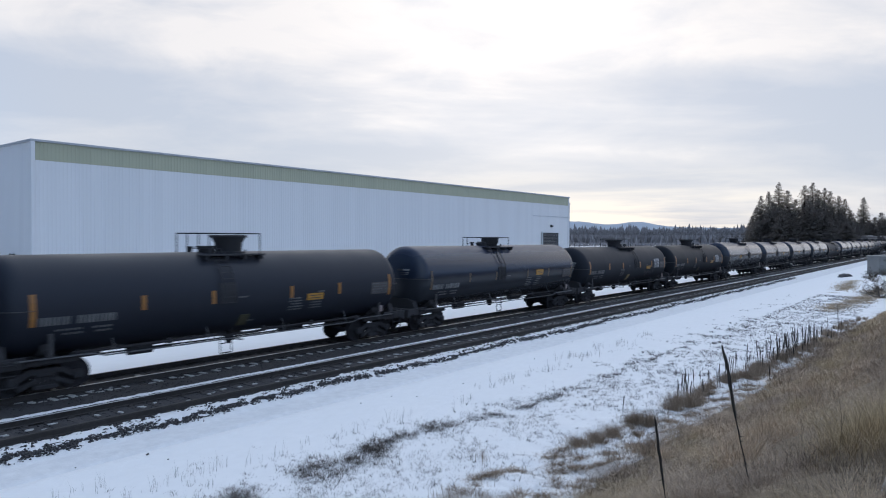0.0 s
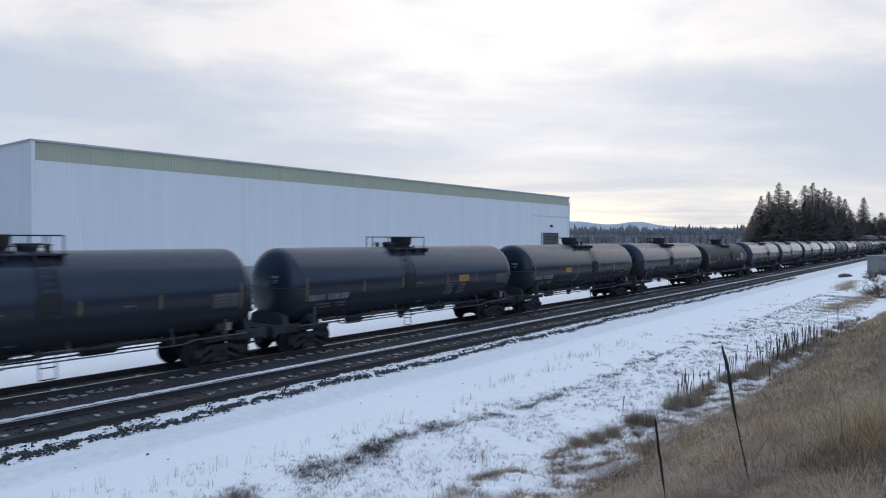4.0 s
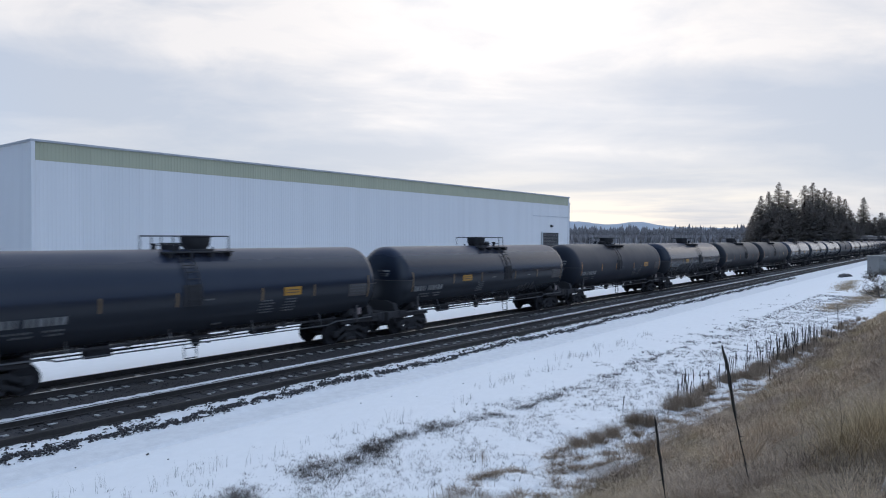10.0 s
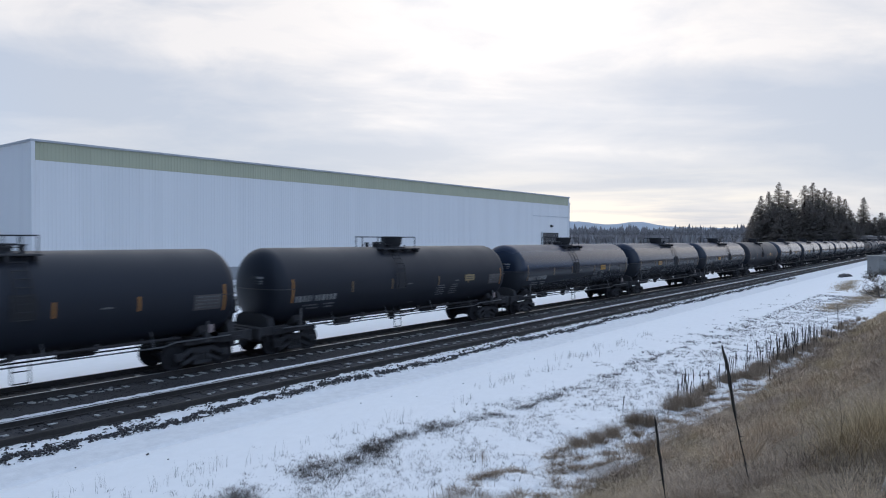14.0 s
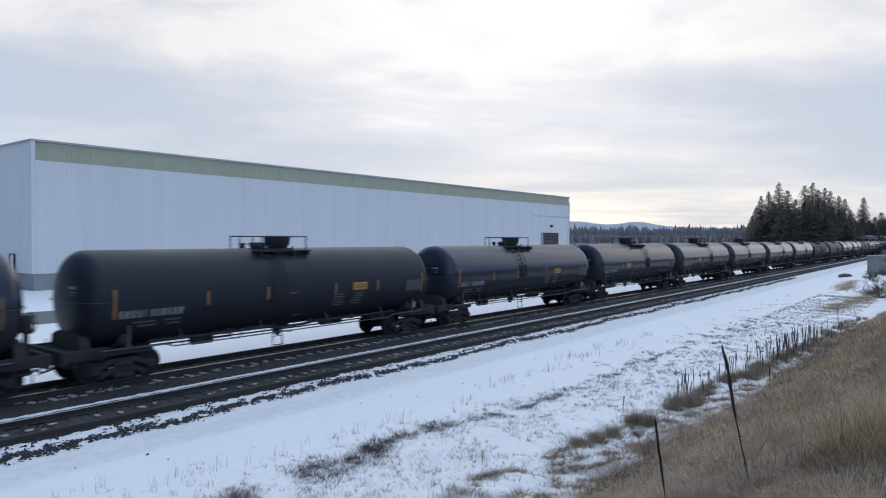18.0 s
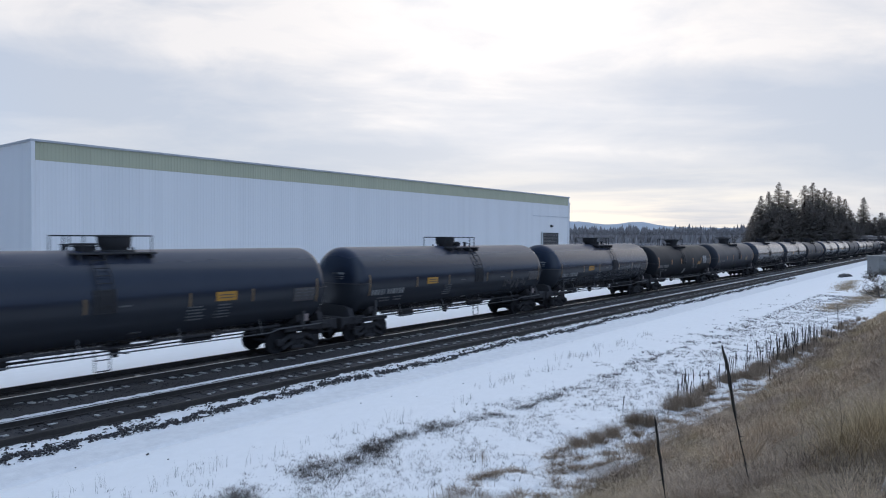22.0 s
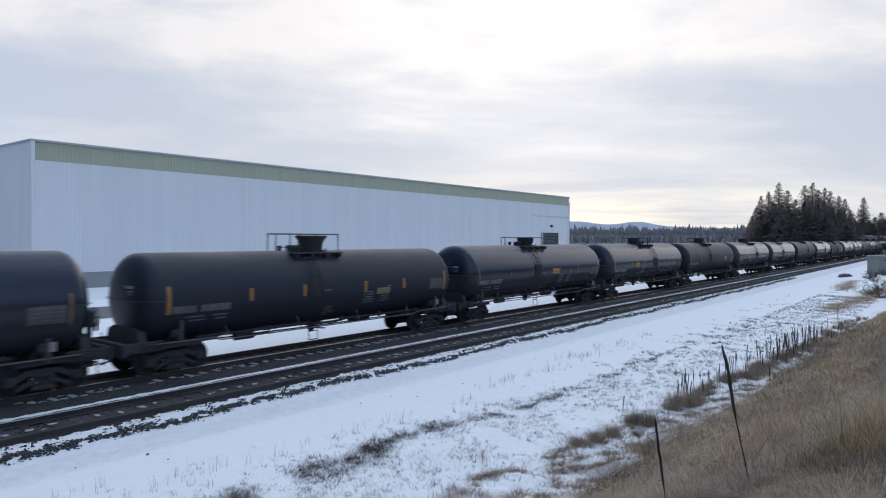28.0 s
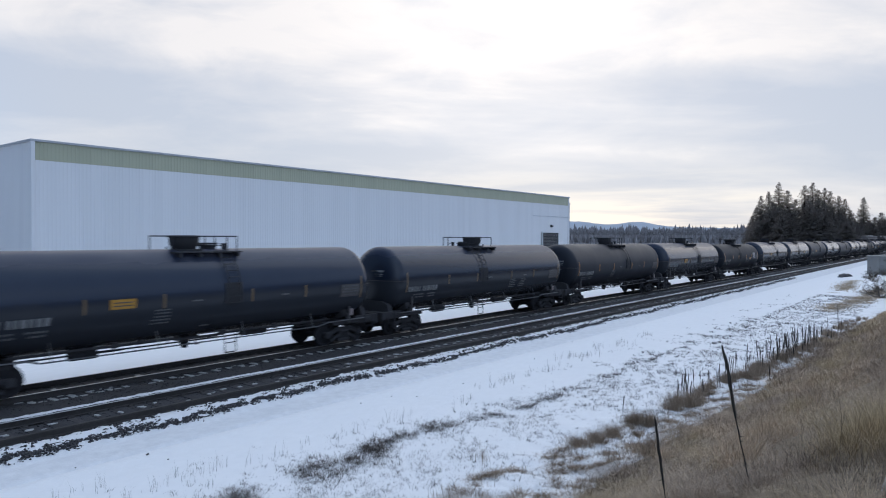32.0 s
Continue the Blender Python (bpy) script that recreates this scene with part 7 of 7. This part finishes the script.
def make_stones():
    rng = np.random.default_rng(21)
    n = 52000
    x = 2 + 90 * rng.uniform(0, 1, n) ** 1.7
    zone = rng.uniform(0, 1, n)
    # a crowded, broken line along the foot of the shoulder, few stones on its snow, many on the bed
    run = 16.26 + 0.05 * np.sin(x * 0.55) + 0.04 * np.sin(x * 1.7 + 1)
    y = np.where(zone < 0.55, run + 0.085 * rng.normal(0, 1, n), np.where(zone < 0.76, rng.uniform(16.3, 16.88, n), rng.uniform(16.9, 21.0, n)))
    crowd = np.array([noise.noise(Vector((a * 0.75, b * 1.2, 3))) + 0.6 * noise.noise(Vector((a * 2.6, b * 5.0, 8))) for a, b in zip(x, y)])
    fine = np.array([0.18 * noise.noise(Vector((a * 0.9, 3, 3))) + 0.8 * noise.noise(Vector((a * 3.2, b * 7.5, 8))) for a, b in zip(x, y)])
    keep = np.where(y > 16.9, crowd > -0.6, np.where(zone < 0.55, fine > -0.26 + 1.5 * np.abs(y - run), fine > 0.12))
    keep &= (y < 19.0) | (y > 19.95)
    x, y = x[keep], y[keep]
    # a few lumps thrown far onto the snow
    x, y = np.concatenate([x, 4 + 30 * rng.uniform(0, 1, 26) ** 1.5]), np.concatenate([y, rng.uniform(10.9, 15.2, 26)])
    n = len(x)
    # keep clear of the rail heads
    for ty in TRACKS:
        for sd in (-0.7525, 0.7525):
            near = np.abs(y - ty - sd) < 0.10
            y = np.where(near, y + 0.2, y)
    s = np.where(y < 16.9, rng.uniform(0.012, 0.030, n) * rng.choice([0.8, 1.0, 1.6], n), rng.uniform(0.014, 0.034, n))
    z = np.array([ground_z(float(a), float(b)) if b < 15.0 else max(bed_z(float(b)), shoulder_top(float(a), float(b)) if b < 17.0 else -9.0) for a, b in zip(x, y)]) + s * 0.30
    octa = np.array([(1, 0, 0), (-1, 0, 0), (0, 1, 0), (0, -1, 0), (0, 0, 1), (0, 0, -1)], float)
    tri = np.array([(0, 2, 4), (2, 1, 4), (1, 3, 4), (3, 0, 4), (2, 0, 5), (1, 2, 5), (3, 1, 5), (0, 3, 5)])
    v = octa[None] * rng.uniform(0.6, 1.25, (n, 6, 3)) + rng.normal(0, 0.22, (n, 6, 3))
    v = v * s[:, None, None] * np.array([1, 1, 0.75])
    a = rng.uniform(0, 6.28, n)
    c, sn = np.cos(a)[:, None], np.sin(a)[:, None]
    vx, vy = v[:, :, 0] * c - v[:, :, 1] * sn, v[:, :, 0] * sn + v[:, :, 1] * c
    v = np.stack([vx + x[:, None], vy + y[:, None], v[:, :, 2] + z[:, None]], 2)
    f = (tri[None] + (np.arange(n) * 6)[:, None, None]).reshape(-1, 3)
    me = bpy.data.meshes.new("ballast_stones")
    me.vertices.add(n * 6)
    me.vertices.foreach_set("co", v.reshape(-1).astype(np.float32))
    me.loops.add(len(f) * 3)
    me.loops.foreach_set("vertex_index", f.reshape(-1).astype(np.int32))
    me.polygons.add(len(f))
    me.polygons.foreach_set("loop_start", np.arange(len(f), dtype=np.int32) * 3)
    me.update(calc_edges=True)
    me.materials.append(M_STONE)
    tagged(new("ballast_stones", me), "loose dark ballast stones, scattered onto the snow", "stones", kind="stuff")


make_stones()


def make_sleepers():
    rnd = random.Random(31)
    meshes = []
    for k in range(4):
        bm = bmesh.new()
        box(bm, (0, 0, -0.095), (0.225, 2.6, 0.19), 0.012)
        for v in bm.verts:
            v.co += Vector((rnd.uniform(-0.006, 0.006), rnd.uniform(-0.02, 0.02), rnd.uniform(-0.004, 0.002)))
        meshes.append(mesh_of("sleeper", bm, M_TIE))
    plate_bm = bmesh.new()
    box(plate_bm, (0, 0, 0.008), (0.19, 0.34, 0.016), 0.004)
    for s in (-1, 1):
        rod(plate_bm, (0.05 * s, 0.11 * s, 0.0), (0.05 * s, 0.11 * s, 0.05), 0.016, 6)
    plate = mesh_of("tie_plate", plate_bm, M_RAIL)
    spots = []
    for t, root in enumerate(track_roots):
        x = 0.0
        count = 0
        while x < 560 and count < 290:
            ob = placed("sleeper", meshes[count % 4], root, at=pose(x + rnd.uniform(-0.03, 0.03), rnd.uniform(-0.05, 0.05), -0.178 + rnd.uniform(-0.006, 0.0), 0, 0, rnd.uniform(-1.2, 1.2)))
            if x < 22:
                for s in (-0.7525, 0.7525):
                    placed("tie_plate", plate, ob, at=pose(0, s, 0.0))
            spots.append((x, t))
            count += 1
            x += 0.54
    # thin dirty snow left on the sleepers, ragged slabs with a few crumbs between them
    verts, faces = [], []

    def slab(cx, cy, lx, ly, zt):
        o, n = len(verts), 16
        rim = []
        for k in range(n):
            a = 2 * math.pi * k / n
            c, d = math.cos(a), math.sin(a)
            q = 1 / (abs(c) ** 5 + abs(d) ** 5) ** 0.2
            j = rnd.uniform(0.55, 1.12)
            rim.append((cx + lx * q * j * c, cy + ly * q * j * d))
        verts.append((cx, cy, zt + 0.012))
        verts.extend((x, y, zt + 0.010) for x, y in rim)
        verts.extend((cx + (x - cx) * 1.05, cy + (y - cy) * 1.05, zt - 0.012) for x, y in rim)
        for k in range(n):
            q = (k + 1) % n
            faces.extend([(o, o + 1 + k, o + 1 + q), (o + 1 + k, o + 1 + n + k, o + 1 + n + q), (o + 1 + k, o + 1 + n + q, o + 1 + q)])

    for x, t in spots:
        ty = TRACKS[t]
        if t == 1:
            if rnd.random() < 0.9:
                slab(x, ty - 1.10 + rnd.uniform(-0.10, 0.10), 0.10, rnd.uniform(0.13, 0.30), -0.176)
            if rnd.random() < 0.5:
                slab(x + 0.27, ty - 1.22 + rnd.uniform(-0.10, 0.10), 0.13, rnd.uniform(0.03, 0.08), -0.192)
            if rnd.random() < 0.35:
                slab(x + rnd.uniform(0, 0.5), ty - 0.82, rnd.uniform(0.10, 0.24), 0.03, -0.188)
            if rnd.random() < 0.25:
                slab(x, ty + rnd.uniform(-0.2, 0.2), 0.09, rnd.uniform(0.06, 0.2), -0.176)
        else:
            if rnd.random() < 0.75:
                slab(x + rnd.uniform(-0.05, 0.12), ty + 0.30 + rnd.uniform(-0.14, 0.14), rnd.uniform(0.06, 0.12), rnd.uniform(0.05, 0.13), -0.176)
            if rnd.random() < 0.35:
                slab(x + rnd.uniform(0.1, 0.3), ty + 0.1 + rnd.uniform(-0.2, 0.2), rnd.uniform(0.04, 0.10), rnd.uniform(0.03, 0.06), -0.190)
    tagged(new("sleeper_snow", raw_mesh("sleeper_snow", verts, faces, M_TRACKSNOW, True)), "small snow patches left between the sleepers", "snow", kind="stuff")


make_sleepers()


# ---- what moves: the train rolls past, its wheels turn ----
def travelled(t):
    """Metres run since the start; the train slows very slightly."""
    return 19.70 * t - 0.00886 * t * t


COUPLING0 = 23.6               # where the coupling ahead of car 0 stands at the start
SLACK = {5: 0.14, 6: 0.25, 7: 0.33, 8: 0.30, 9: 0.10, 10: 0.03}   # stretched couplings in one part of the train


def motions():
    times = [0, 4, 8, 12, 16, 20, 24, 28, 32]
    for k, car in CARS.items():
        walk(car, [(t, pose(COUPLING0 + k * PITCH + HALF + SLACK.get(k, 0.0) - travelled(t), TRACKS[1], 0)) for t in times])
    for x, sets in wheelsets.items():
        rows = []
        for i in range(0, 32 * FPS + 1):
            t = i / FPS
            rows.append((t, pose(x, 0, WHEEL_R, 0, -math.degrees(travelled(t) / WHEEL_R), 0)))
        walk(sets[0], rows)
        keys = sets[0].animation_data
        for w in sets[1:]:
            w.rotation_mode = "QUATERNION"
            d = w.animation_data_create()
            d.action = keys.action
            d.action_slot = keys.action_slot


motions()
